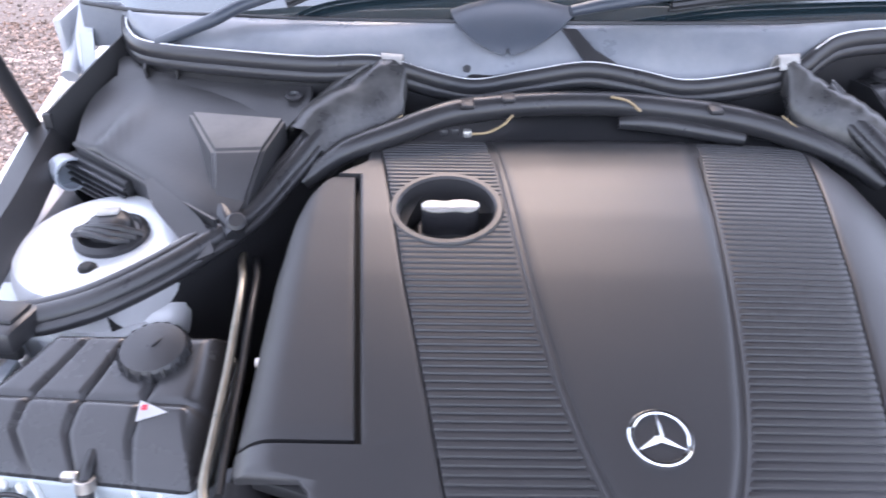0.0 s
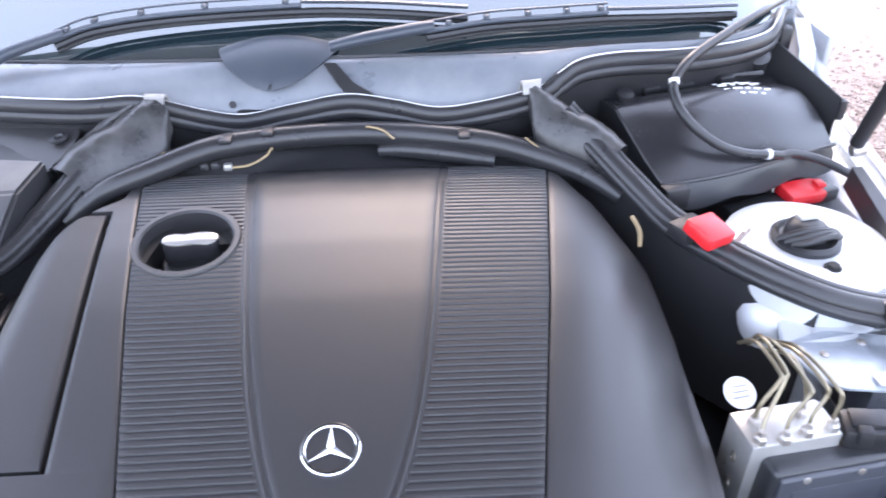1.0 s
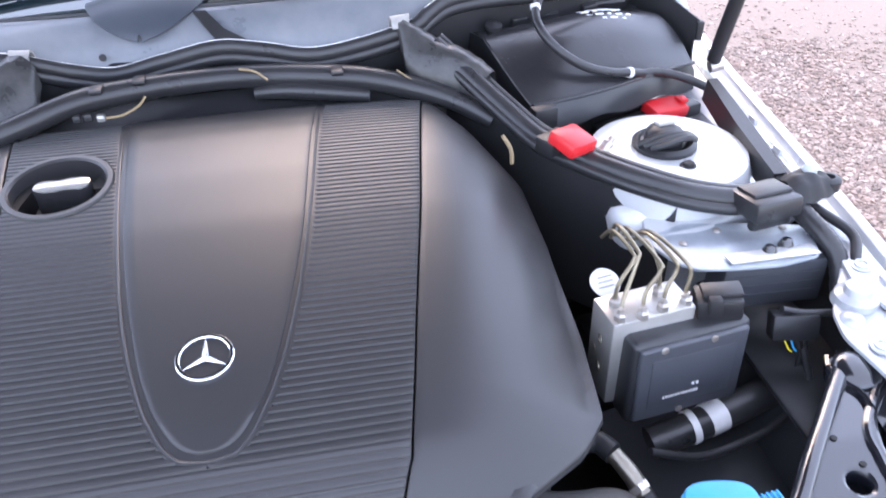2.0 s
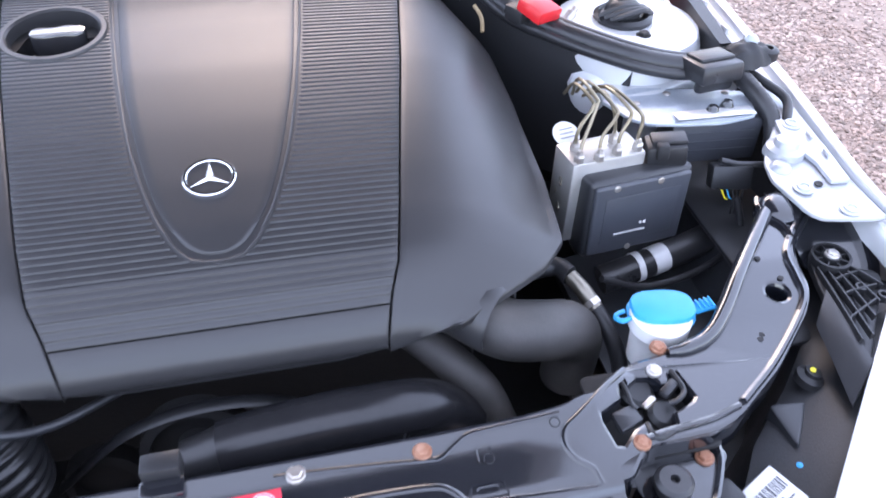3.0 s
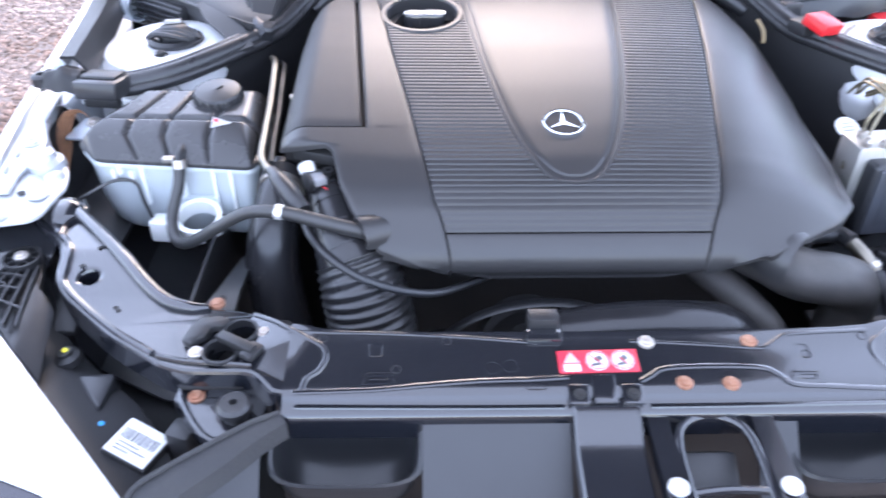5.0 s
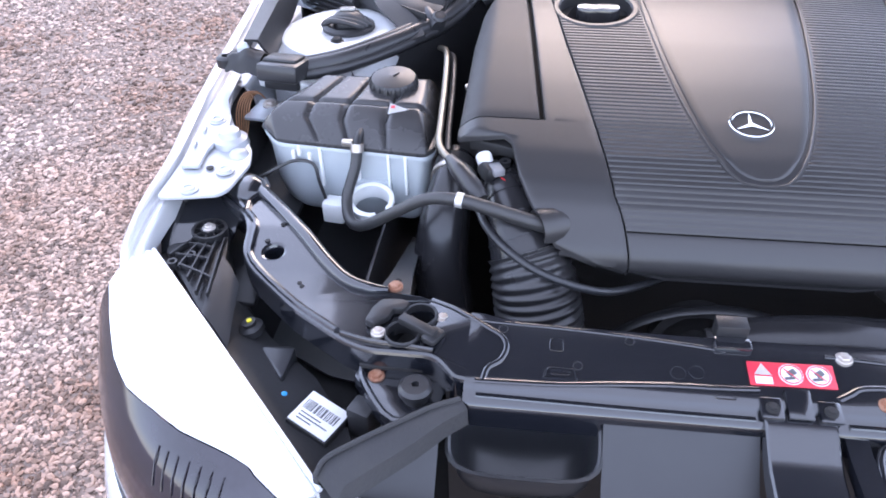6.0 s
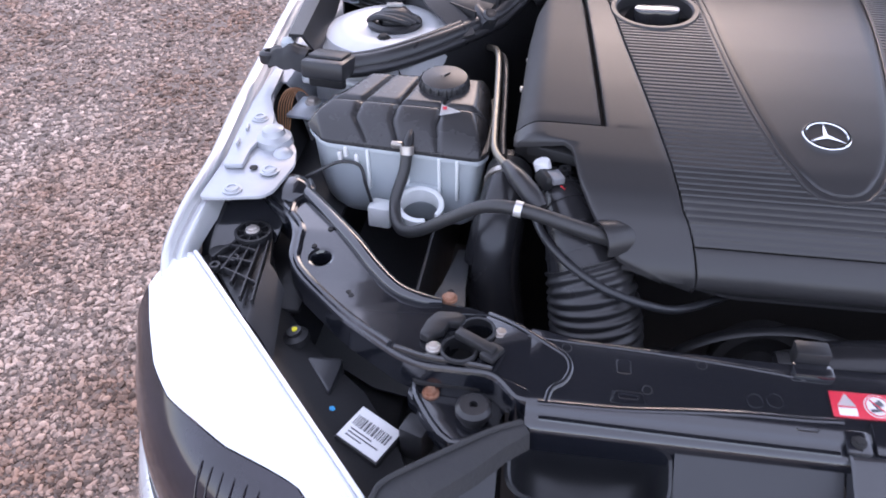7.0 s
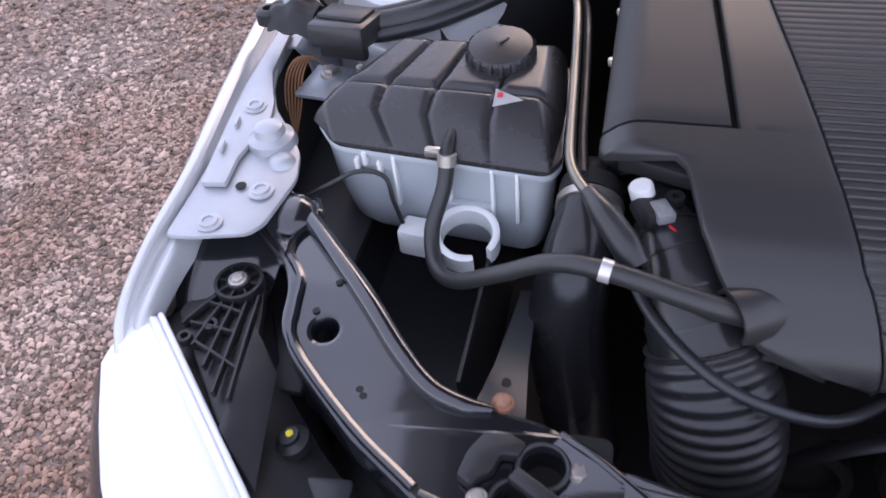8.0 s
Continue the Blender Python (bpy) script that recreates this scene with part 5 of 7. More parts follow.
part("clamp", tube([(-0.3455, 0.298, 0.739), (-0.346, 0.290, 0.7375)], 0.0285, 24, 2), M["bolt"], hoses)
intake = thing("intake_elbow", "black ribbed rubber intake elbow with bellows", "intake hose")
ELBOW = [(-0.290, 0.300, 0.745), (-0.282, 0.262, 0.752), (-0.273, 0.234, 0.745), (-0.262, 0.210, 0.728), (-0.251, 0.191, 0.706), (-0.244, 0.180, 0.690)]
EL_R = [0.0235, 0.0255, 0.030, 0.0365, 0.042, 0.044]
part("elbow", tube(ELBOW, EL_R, 32, 10), M["batlid"], intake)
part("bellows", tube([(-0.252, 0.193, 0.710), (-0.243, 0.178, 0.688), (-0.236, 0.167, 0.660), (-0.231, 0.160, 0.632), (-0.229, 0.157, 0.600)], [0.0435, 0.0475, 0.0495, 0.0495, 0.048], 32, 24, ripple=0.035, pitch=0.0105), M["rubber"], intake)
run_line = smooth_line(ELBOW, 10)
for k, wide in ((8, 1.07), (12, 1.06), (18, 1.05), (26, 1.04), (33, 1.04)):
    rad_k = float(np.interp(k / 10, range(len(EL_R)), EL_R)) * wide
    part("elbow_rib", tube([run_line[k], run_line[k].lerp(run_line[k + 1], 0.7)], rad_k, 28, 2), M["batlid"], intake)
bsens = thing("pressure_sensor", "small sensor with white round cap on the intake", "sensor")
part("body", box((-0.297, 0.258, 0.774), (0.026, 0.030, 0.018), 0.004, turn(0, 15, 25)), M["black"], bsens)
part("cap", lathe((-0.305, 0.269, 0.778), (-0.3, 0.0, 1), [(0.0095, 0), (0.0095, 0.010), (0.0085, 0.0115), (0, 0.012)], 24), M["paper"], bsens, "white round cap")
part("neck", box((-0.291, 0.250, 0.781), (0.014, 0.020, 0.009), 0.002, turn(0, 0, 25)), M["clear"], bsens)
part("lug", lathe((-0.282, 0.266, 0.778), (0, 0, 1), [(0.007, 0), (0.007, 0.006), (0.003, 0.006), (0.003, 0)], 16), M["black"], bsens)
part("red_wire", tube([(-0.285, 0.241, 0.776), (-0.277, 0.234, 0.774), (-0.273, 0.233, 0.771)], 0.0011, 6), M["red"], bsens)
breather = thing("breather_hose", "thin black hose curving under the engine cover", "hose")
part("hose", tube([(-0.310, 0.226, 0.742), (-0.297, 0.195, 0.738), (-0.272, 0.163, 0.732), (-0.235, 0.140, 0.722), (-0.19, 0.136, 0.708), (-0.155, 0.150, 0.694), (-0.115, 0.185, 0.680), (-0.09, 0.21, 0.672)], 0.0046, 10), M["satin"], breather)
support = thing("support_bracket", "black sheet steel bracket beside the charge air pipe", "bracket")
part("strap", strip([[(-0.412, 0.106, 0.705), (-0.372, 0.106, 0.704)], [(-0.408, 0.126, 0.700), (-0.374, 0.128, 0.699)], [(-0.404, 0.160, 0.690), (-0.378, 0.162, 0.690)], [(-0.401, 0.22, 0.672), (-0.382, 0.222, 0.672)], [(-0.400, 0.27, 0.655), (-0.384, 0.27, 0.655)]], thick=0.003), M["satin"], support, "tapered grey steel strap")
# hole in the strap drawn as a dark disc
part("strap_hole_disc", lathe((-0.391, 0.140, 0.697), (0, -0.28, 1), [(0.0035, 0), (0.0035, 0.0012), (0, 0.0012)], 14), M["dark"], support)
part("side_shield", strip([[(-0.43, 0.14, 0.69), (-0.43, 0.30, 0.69), (-0.43, 0.45, 0.69)], [(-0.425, 0.14, 0.55), (-0.425, 0.30, 0.55), (-0.425, 0.45, 0.55)]], thick=0.003), M["black"], support)
ground_wires = thing("ground_terminal", "brown ground wires bolted to a bare zinc plate", "wiring")
part("terminal_plate", plate([(-0.668, 0.446), (-0.622, 0.440), (-0.618, 0.50), (-0.660, 0.505)], lambda x, y: 0.729, 0.004, 0.001, r=0.004), M["zinc"], ground_wires)
bolt((-0.640, 0.487, 0.730), 0.0085, parent=ground_wires)
for k in range(6):
    part("wire", tube([(-0.646, 0.486, 0.740), (-0.654 - 0.0005 * k, 0.489 - 0.001 * k, 0.745 + 0.0012 * k), (-0.661 - 0.0022 * k, 0.484 - 0.002 * k, 0.746 + 0.0012 * k), (-0.664 - 0.0034 * k, 0.466 - 0.001 * k, 0.736), (-0.664 - 0.0030 * k, 0.448 - 0.001 * k, 0.712), (-0.668, 0.42, 0.68)], 0.0011, 6), M["copper"], ground_wires)
part("stud", lathe((-0.598, 0.472, 0.735), (0, 0, 1), [(0.005, 0), (0.005, 0.014), (0.003, 0.016), (0, 0.016)], 12), M["bolt"], ground_wires)

# ---- hoses on the brake side and in front of the engine ----
turbo = thing("charge_air_hose", "dusty grey charge air hose elbow beside the cover", "hose")
part("elbow", tube([(0.20, 0.235, 0.70), (0.232, 0.205, 0.698), (0.262, 0.182, 0.692), (0.298, 0.176, 0.688), (0.330, 0.186, 0.672), (0.346, 0.196, 0.640), (0.345, 0.20, 0.58)], [0.030, 0.031, 0.031, 0.031, 0.030, 0.029, 0.029], 26, 10), M["dusty"], turbo)
part("lower_hose", tube([(0.165, 0.235, 0.665), (0.20, 0.200, 0.650), (0.235, 0.165, 0.625), (0.255, 0.145, 0.58)], 0.020, 18, 8), M["dusty"], turbo)
crosspipe = thing("crossover_pipe", "smooth black plastic pipe lying across the engine front", "pipe")
part("pipe", tube([(-0.02, 0.122, 0.656), (0.03, 0.124, 0.660), (0.10, 0.128, 0.660), (0.17, 0.138, 0.645), (0.215, 0.15, 0.60)], [0.027, 0.030, 0.031, 0.030, 0.028], 22, 8), M["batlid"], crosspipe)
part("cuff", tube([(-0.052, 0.121, 0.650), (-0.030, 0.121, 0.654), (-0.012, 0.122, 0.657)], [0.019, 0.022, 0.0255], 18, 4), M["rubber"], crosspipe)
refr = thing("refrigerant_pipe", "bright metal pipe joint with black hose", "pipe")
part("joint", tube([(0.352, 0.245, 0.690), (0.362, 0.226, 0.682), (0.370, 0.208, 0.672)], [0.0085, 0.0092, 0.0088], 16), M["pipe"], refr, "shiny plated pipe end")
part("hose", tube([(0.370, 0.208, 0.672), (0.380, 0.185, 0.655), (0.388, 0.165, 0.625), (0.390, 0.15, 0.58)], 0.009, 14), M["black"], refr)
part("hose", tube([(0.352, 0.245, 0.690), (0.340, 0.262, 0.69), (0.31, 0.265, 0.685)], 0.011, 14), M["black"], refr)
part("nut", lathe((0.367, 0.214, 0.675), (0.35, -0.7, -0.35), [(0.0110, -0.003), (0.0110, 0.004)], 6), M["bolt"], refr)

washer = thing("washer_filler", "blue washer fluid cap on a white filler neck", "filler cap")
part("neck", lathe((0.407, 0.150, 0.655), (0, -0.05, 1), [(0.022, 0), (0.024, 0.03), (0.026, 0.045), (0.030, 0.049), (0.030, 0.064), (0, 0.064)], 36), M["paper"], washer)
wl = []
for k in range(28):
    cs, sn = math.cos(2 * math.pi * k / 28), math.sin(2 * math.pi * k / 28)
    rr = (abs(cs) ** 2.9 + abs(sn) ** 2.9) ** (-1 / 2.9)
    u, v = 0.0325 * rr * cs, 0.0222 * rr * sn
    wl.append((0.411 + 0.987 * u + 0.16 * v, 0.154 - 0.16 * u + 0.987 * v))
wcap = part("cap", plate([(0.411 + (x - 0.411) * 0.97, 0.154 + (y - 0.154) * 0.97) for x, y in wl], lambda x, y: 0.7245, 0.006, 0.003, r=0.001), M["blue"], washer, "flip cap in bright blue plastic")
part("cap_rim", plate([(0.411 + (x - 0.411) * 1.03, 0.154 + (y - 0.154) * 1.03) for x, y in wl], 0.7135, 0.003, 0.001, r=0.001), M["blue"], wcap)
part("tab", box((0.451, 0.149, 0.7185), (0.024, 0.014, 0.005), 0.0018, turn(0, -6, 4)), M["blue"], wcap)
for k in range(4):
    part("tab_rib", box((0.446 + 0.0045 * k, 0.149, 0.7222 + 0.0005 * k), (0.0020, 0.013, 0.0022), 0.0007, turn(0, -6, 4)), M["blue"], wcap)
part("strap", tube([(0.377, 0.150, 0.716), (0.368, 0.148, 0.716), (0.364, 0.154, 0.714), (0.368, 0.161, 0.712), (0.376, 0.162, 0.714)], 0.0026, 8), M["blue"], wcap)

# ---- brake control unit ----
brake = thing("brake_unit", "brake hydraulic unit, aluminium block with black control box", "brake unit")
ex, ey = Vector((0.990, 0.135, -0.02)).normalized(), Vector((0.0, 0.05, 1.0))
ey = (ey - ex * ey.dot(ex)).normalized()
ez = ex.cross(ey)
bmx = Matrix((ex, ey, ez)).transposed()
bc = Vector((0.457, 0.3215, 0.7035))
part("control_box", box(bc - ez * 0.012, (0.134, 0.104, 0.034), 0.007, bmx, seg=3), M["satin"], brake, "black plastic control box")
part("box_lid", box(bc + ez * 0.006, (0.124, 0.094, 0.008), 0.0035, bmx, seg=3), M["slate"], brake)
part("lid_field", box(bc + ez * 0.0102, (0.096, 0.062, 0.0012), 0.0005, bmx), M["slate"], brake)
for u, v in ((-0.036, 0.043), (0.020, 0.043), (-0.008, -0.043)):
    part("screw", lathe(bc + bmx @ Vector((u, v, 0.0095)), ez, [(0.0040, 0), (0.0040, 0.0012), (0.0022, 0.0020), (0, 0.0016)], 12), M["bolt"], brake)
for k in range(14):
    part("printed_mark", box(bc + bmx @ Vector((-0.030 + 0.0030 * k, -0.020, 0.0110)), (0.0017, 0.0030, 0.0003), 0, bmx), M["paper"], brake)
for k in range(2):
    part("printed_mark", box(bc + bmx @ Vector((0.003 + 0.005 * k, -0.010, 0.0110)), (0.003, 0.0036, 0.0003), 0, bmx), M["paper"], brake)
part("hydraulic_block", box((0.419, 0.3585, 0.716), (0.092, 0.046, 0.110), 0.003, turn(0, 0, 7)), M["alu"], brake, "bare aluminium block")
for y, z in ((0.352, 0.735), (0.350, 0.70), (0.366, 0.715)):
    part("block_plug", lathe((0.3735, y, z), (-1, 0.1, 0), [(0.006, 0), (0.006, 0.0012), (0.0035, 0.0012), (0.003, 0.0004), (0, 0.0004)], 14), M["pipe"], brake)
part("plug_housing", box((0.494, 0.349, 0.764), (0.046, 0.032, 0.026), 0.004, turn(0, -6, -14)), M["black"], brake)
part("plug_latch", box((0.496, 0.350, 0.779), (0.040, 0.022, 0.006), 0.002, turn(0, -6, -14)), M["black"], brake)
part("plug_catch", box((0.484, 0.336, 0.772), (0.014, 0.012, 0.020), 0.003, turn(0, -6, -14)), M["lid"], brake)
LINES = (((0.385, 0.338, 0.770), (0.391, 0.349, 0.785), (0.397, 0.355, 0.795), (0.409, 0.366, 0.821), (0.411, 0.374, 0.826), (0.408, 0.421, 0.825), (0.414, 0.447, 0.79)),
         ((0.408, 0.337, 0.770), (0.411, 0.344, 0.795), (0.426, 0.350, 0.814), (0.427, 0.357, 0.822), (0.417, 0.414, 0.824), (0.420, 0.45, 0.79)),
         ((0.432, 0.344, 0.770), (0.434, 0.347, 0.793), (0.445, 0.353, 0.811), (0.443, 0.359, 0.820), (0.434, 0.404, 0.821), (0.43, 0.45, 0.79)),
         ((0.458, 0.348, 0.770), (0.457, 0.349, 0.788), (0.460, 0.352, 0.805), (0.456, 0.359, 0.815), (0.443, 0.408, 0.818), (0.442, 0.45, 0.79)),
         ((0.388, 0.360, 0.770), (0.388, 0.358, 0.798), (0.404, 0.366, 0.818), (0.406, 0.373, 0.824), (0.402, 0.416, 0.822), (0.405, 0.45, 0.79)),
         ((0.437, 0.367, 0.770), (0.435, 0.366, 0.797), (0.429, 0.370, 0.818), (0.428, 0.397, 0.820), (0.425, 0.44, 0.79)))
for run in LINES:
    part("port_nut", lathe((run[0][0], run[0][1], 0.7705), (0, 0, 1), [(0.0066, 0), (0.0066, 0.007), (0.004, 0.009), (0.0030, 0.014)], 6), M["bolt"], brake)
    part("brake_line", tube(run, 0.0021, 8, 4), M["line"], brake, "bare steel brake line")
tag = thing("paper_tag", "round white paper tag on the brake lines", "tag")
part("disc", lathe((0.398, 0.412, 0.757), (0.1, -0.55, 1), [(0.017, 0), (0.017, 0.0008), (0, 0.0008)], 28), M["paper"], tag)
for k in range(3):
    part("print_bar", box((0.398, 0.407 + 0.005 * k, 0.7560 + 0.0027 * k), (0.018, 0.0014, 0.0006), 0, turn(28, -5, 5)), M["faint"], tag)
ecu = thing("control_module", "flat black control module on a zinc bracket", "control module")
part("case", box((0.594, 0.4225, 0.7265), (0.124, 0.040, 0.056), 0.003, turn(-4, 3, 0)), M["slate"], ecu)
for k in range(3):
    part("case_groove", box((0.594, 0.4022 - 0.0008 * k, 0.742 - 0.012 * k), (0.106, 0.0012, 0.0014), 0.0003, turn(-4, 3, 0)), M["slate"], ecu)
for x, y in ((0.588, 0.416), (0.612, 0.424)):
    part("rubber_mount", lathe((x, y, 0.7600), (0, 0, 1), [(0.009, 0), (0.009, 0.004), (0.0075, 0.008), (0.0055, 0.012), (0, 0.013)], 18), M["gloss"], ecu)
part("plug", box((0.592, 0.352, 0.712), (0.05, 0.022, 0.03), 0.004, turn(-20, 0, -12)), M["black"], ecu)
for k, mt in enumerate(("yellow", "blue", "lid", "lid", "lid")):
    part("plug_wire", tube([(0.580 + 0.007 * k, 0.343, 0.700), (0.583 + 0.006 * k, 0.337, 0.692), (0.587 + 0.005 * k, 0.336, 0.689 if k < 2 else 0.665)], 0.0011, 6), M[mt], ecu)
tray = thing("zinc_tray", "bare zinc plated tray beside the strut tower", "tray")
part("sheet", plate([(0.466, 0.476), (0.484, 0.424), (0.500, 0.405), (0.532, 0.401), (0.60, 0.401), (0.642, 0.402), (0.660, 0.455), (0.60, 0.484), (0.52, 0.492)], lambda x, y: 0.760 + 0.003 * math.sin(40 * x), 0.004, 0.002), M["zinc"], tray)
part("front_flap", box((0.588, 0.4105, 0.7655), (0.104, 0.019, 0.0022), 0.0008, turn(-3, 1, 0)), M["plated"], tray, "bright folded front flap")
for x, y in ((0.505, 0.455), (0.553, 0.470), (0.628, 0.458)):
    part("rivet", lathe((x, y, 0.7615), (0, 0, 1), [(0.005, 0), (0.0048, 0.0014), (0.003, 0.0024), (0, 0.0026)], 14), M["bolt"], tray)
loom = thing("wiring_harness", "thick black taped wiring harness on the wing", "wiring")
part("loom", tube([(0.645, 0.478, 0.785), (0.650, 0.455, 0.778), (0.658, 0.425, 0.768), (0.665, 0.40, 0.75), (0.66, 0.375, 0.72)], 0.0115, 12, ripple=0.06, pitch=0.008), M["rubber"], loom)
part("loom", tube([(0.66, 0.49, 0.78), (0.675, 0.46, 0.775), (0.690, 0.42, 0.768), (0.676, 0.388, 0.755), (0.668, 0.36, 0.735), (0.66, 0.345, 0.70)], 0.006, 10), M["rubber"], loom)
part("loom_end", lathe((0.646, 0.480, 0.786), (-0.2, 0.9, 0.3), [(0.0095, 0), (0.0095, 0.004), (0.006, 0.005), (0, 0.005)], 18), M["alu"], loom)
part("cable", tube([(0.575, 0.355, 0.735), (0.60, 0.352, 0.728), (0.632, 0.345, 0.728), (0.66, 0.335, 0.73)], 0.004, 10), M["rubber"], loom)
part("cable", tube([(0.60, 0.338, 0.69), (0.606, 0.322, 0.66), (0.60, 0.312, 0.64), (0.57, 0.302, 0.62), (0.52, 0.285, 0.618), (0.46, 0.268, 0.63), (0.40, 0.262, 0.66)], 0.0042, 10), M["rubber"], loom)
drain = thing("taped_hose", "black hose wrapped with a white paper label", "hose")
part("hose", tube([(0.43, 0.318, 0.60), (0.48, 0.322, 0.61), (0.53, 0.332, 0.615), (0.58, 0.345, 0.62), (0.62, 0.36, 0.62)], 0.018, 18), M["rubber"], drain)
part("paper_wrap", tube([(0.496, 0.3248, 0.612), (0.507, 0.327, 0.6135), (0.516, 0.329, 0.614)], 0.0186, 22, 4), M["paper"], drain, "white paper wrap")
part("paper_wrap", tube([(0.474, 0.3215, 0.6095), (0.482, 0.3225, 0.6105)], 0.0192, 22, 3), M["paper"], drain)


# ---- strut towers ----
def strut_tower(sx):
    s = thing("strut_tower", "silver painted suspension strut tower with black cap", "strut tower", "strut towers")
    c = (sx * 0.545, 0.600, 0.0)
    part("dome", lathe((c[0], c[1], 0.0), (0, 0, 1), [(0.098, 0.60), (0.100, 0.70), (0.103, 0.755), (0.103, 0.783), (0.097, 0.799), (0.080, 0.8065), (0.060, 0.808), (0.050, 0.804), (0.0, 0.804)], 56), M["inner"], s)
    part("cap_ring", lathe((c[0] - sx * 0.004, c[1] + 0.004, 0.804), (0, 0, 1), [(0.040, 0), (0.040, 0.005), (0.034, 0.009), (0.030, 0.005), (0.0, 0.005)], 40), M["black"], s)
    part("damper_cap", lathe((c[0] - sx * 0.004, c[1] + 0.008, 0.806), (0, 0, 1), [(0.024, 0), (0.024, 0.012), (0.020, 0.018), (0.010, 0.022), (0.0, 0.022)], 28, lobes=6, depth=0.04), M["black"], s)
    part("worn_cap_pad", box((c[0] - sx * 0.002, c[1] + 0.016, 0.829), (0.024, 0.014, 0.005), 0.002, turn(-10, 0, 8)), M["pale"], s)
    for k in range(3):
        part("damper_lead", tube([(c[0] + sx * (-0.042 + 0.006 * k), c[1] - 0.002 - 0.007 * k, 0.812), (c[0] - sx * 0.016, c[1] - 0.010 - 0.007 * k, 0.826 - 0.003 * k), (c[0] + sx * 0.014, c[1] - 0.004 - 0.006 * k, 0.822), (c[0] + sx * 0.034, c[1] + 0.006 - 0.004 * k, 0.810)], 0.0042, 8), M["black"], s)
    for a in (-1.57,):
        bolt((c[0] + 0.0755 * math.cos(a) * sx, c[1] + 0.052 * math.sin(a) - 0.004, 0.8065), 0.0075, mat="dark", parent=s)
    part("turret_wall", box((sx * 0.60, 0.64, 0.69), (0.13, 0.18, 0.14), 0.03), M["inner"], s)
    part("spring_bowl", lathe((sx * 0.482, 0.540, 0.752), (-0.3 * sx, -0.4, 1), [(0.036, -0.04), (0.034, 0.0), (0.028, 0.012), (0.014, 0.020), (0, 0.022)], 28), M["inner"], s)
    part("shelf", plate([(sx * x, y) for x, y in [(0.470, 0.475), (0.513, 0.462), (0.595, 0.498), (0.66, 0.505), (0.67, 0.58), (0.50, 0.58)]], 0.760, 0.01, 0.004), M["inner"], s)
    return s


for sx in (-1, 1):
    strut_tower(sx)

# ---- rubber seals ----
SIDE = [(0.600, 0.483, 0.790), (0.565, 0.490, 0.791), (0.520, 0.506, 0.797), (0.470, 0.543, 0.804), (0.425, 0.595, 0.808), (0.390, 0.644, 0.812), (0.355, 0.700, 0.834), (0.318, 0.755, 0.862), (0.285, 0.795, 0.888)]
for sx in (-1, 1):
    seal = thing("wing_seal", "ribbed black rubber seal over the bay partition", "rubber seal", "wing seals")
    pts = [(sx * x, y, z) for x, y, z in SIDE]
    part("seal_tube", tube(pts, 0.0125, 16, 10, flat=1.1), M["rubber"], seal)
    part("seal_lip", tube([(x + sx * 0.008, y + 0.009, z + 0.004) for x, y, z in pts], 0.0085, 12, 10), M["rubber"], seal)
    part("seal_lip", tube([(x - sx * 0.004, y - 0.010, z - 0.006) for x, y, z in pts], 0.0080, 12, 10), M["rubber"], seal)
    part("pale_edge", tube([(x + sx * 0.012, y + 0.0135, z + 0.0095) for x, y, z in pts], 0.0011, 6, 8), M["pale"], seal, "thin pale edge line")
    part("partition", strip([[(x, y, z - 0.004) for x, y, z in pts[2:]], [(x - sx * 0.004, y - 0.006, z - 0.05) for x, y, z in pts[2:]], [(x - sx * 0.008, y - 0.012, 0.60) for x, y, z in pts[2:]]], thick=0.004), M["black"], seal)
    block = thing("seal_clamp", "black plastic end block clamping the rubber seal", "clamp", "seal clamps")
    part("block", box((sx * 0.604, 0.468, 0.795), (0.062, 0.056, 0.026), 0.006, turn(-8, 0, sx * 8)), M["rubber"], block)
    part("top_pad", box((sx * 0.604, 0.474, 0.8085), (0.050, 0.034, 0.006), 0.003, turn(-8, 0, sx * 8)), M["black"], block)
    part("foot", box((sx * 0.604, 0.452, 0.782), (0.052, 0.012, 0.020), 0.004, turn(0, 0, sx * 8)), M["black"], block)
    part("arm", loft([[(sx * 0.632, 0.500, 0.788), (sx * 0.634, 0.492, 0.806), (sx * 0.636, 0.470, 0.808), (sx * 0.638, 0.456, 0.790)], [(sx * 0.652, 0.506, 0.790), (sx * 0.654, 0.498, 0.812), (sx * 0.656, 0.474, 0.814), (sx * 0.658, 0.458, 0.792)], [(sx * 0.670, 0.510, 0.790), (sx * 0.672, 0.502, 0.808), (sx * 0.674, 0.478, 0.810), (sx * 0.676, 0.464, 0.790)], [(sx * 0.690, 0.512, 0.788), (sx * 0.692, 0.504, 0.802), (sx * 0.694, 0.486, 0.802), (sx * 0.694, 0.472, 0.788)]], 8, 0.003, lambda x, y: 0.0014 * math.sin(260 * x + 60 * y) + 0.0008 * math.sin(420 * y)), M["lid"], block, "crumpled black rubber boot")
    part("socket", lathe((sx * 0.696, 0.490, 0.788), (0, 0, 1), [(0.014, 0), (0.014, 0.012), (0.010, 0.015), (0.006, 0.015), (0.005, 0.008), (0, 0.008)], 20), M["black"], block)
    part("clear_pin", lathe((sx * 0.668, 0.490, 0.806), (0, 0.2, 1), [(0.008, 0), (0.009, 0.010), (0.005, 0.016), (0, 0.017)], 14), M["white"], block)
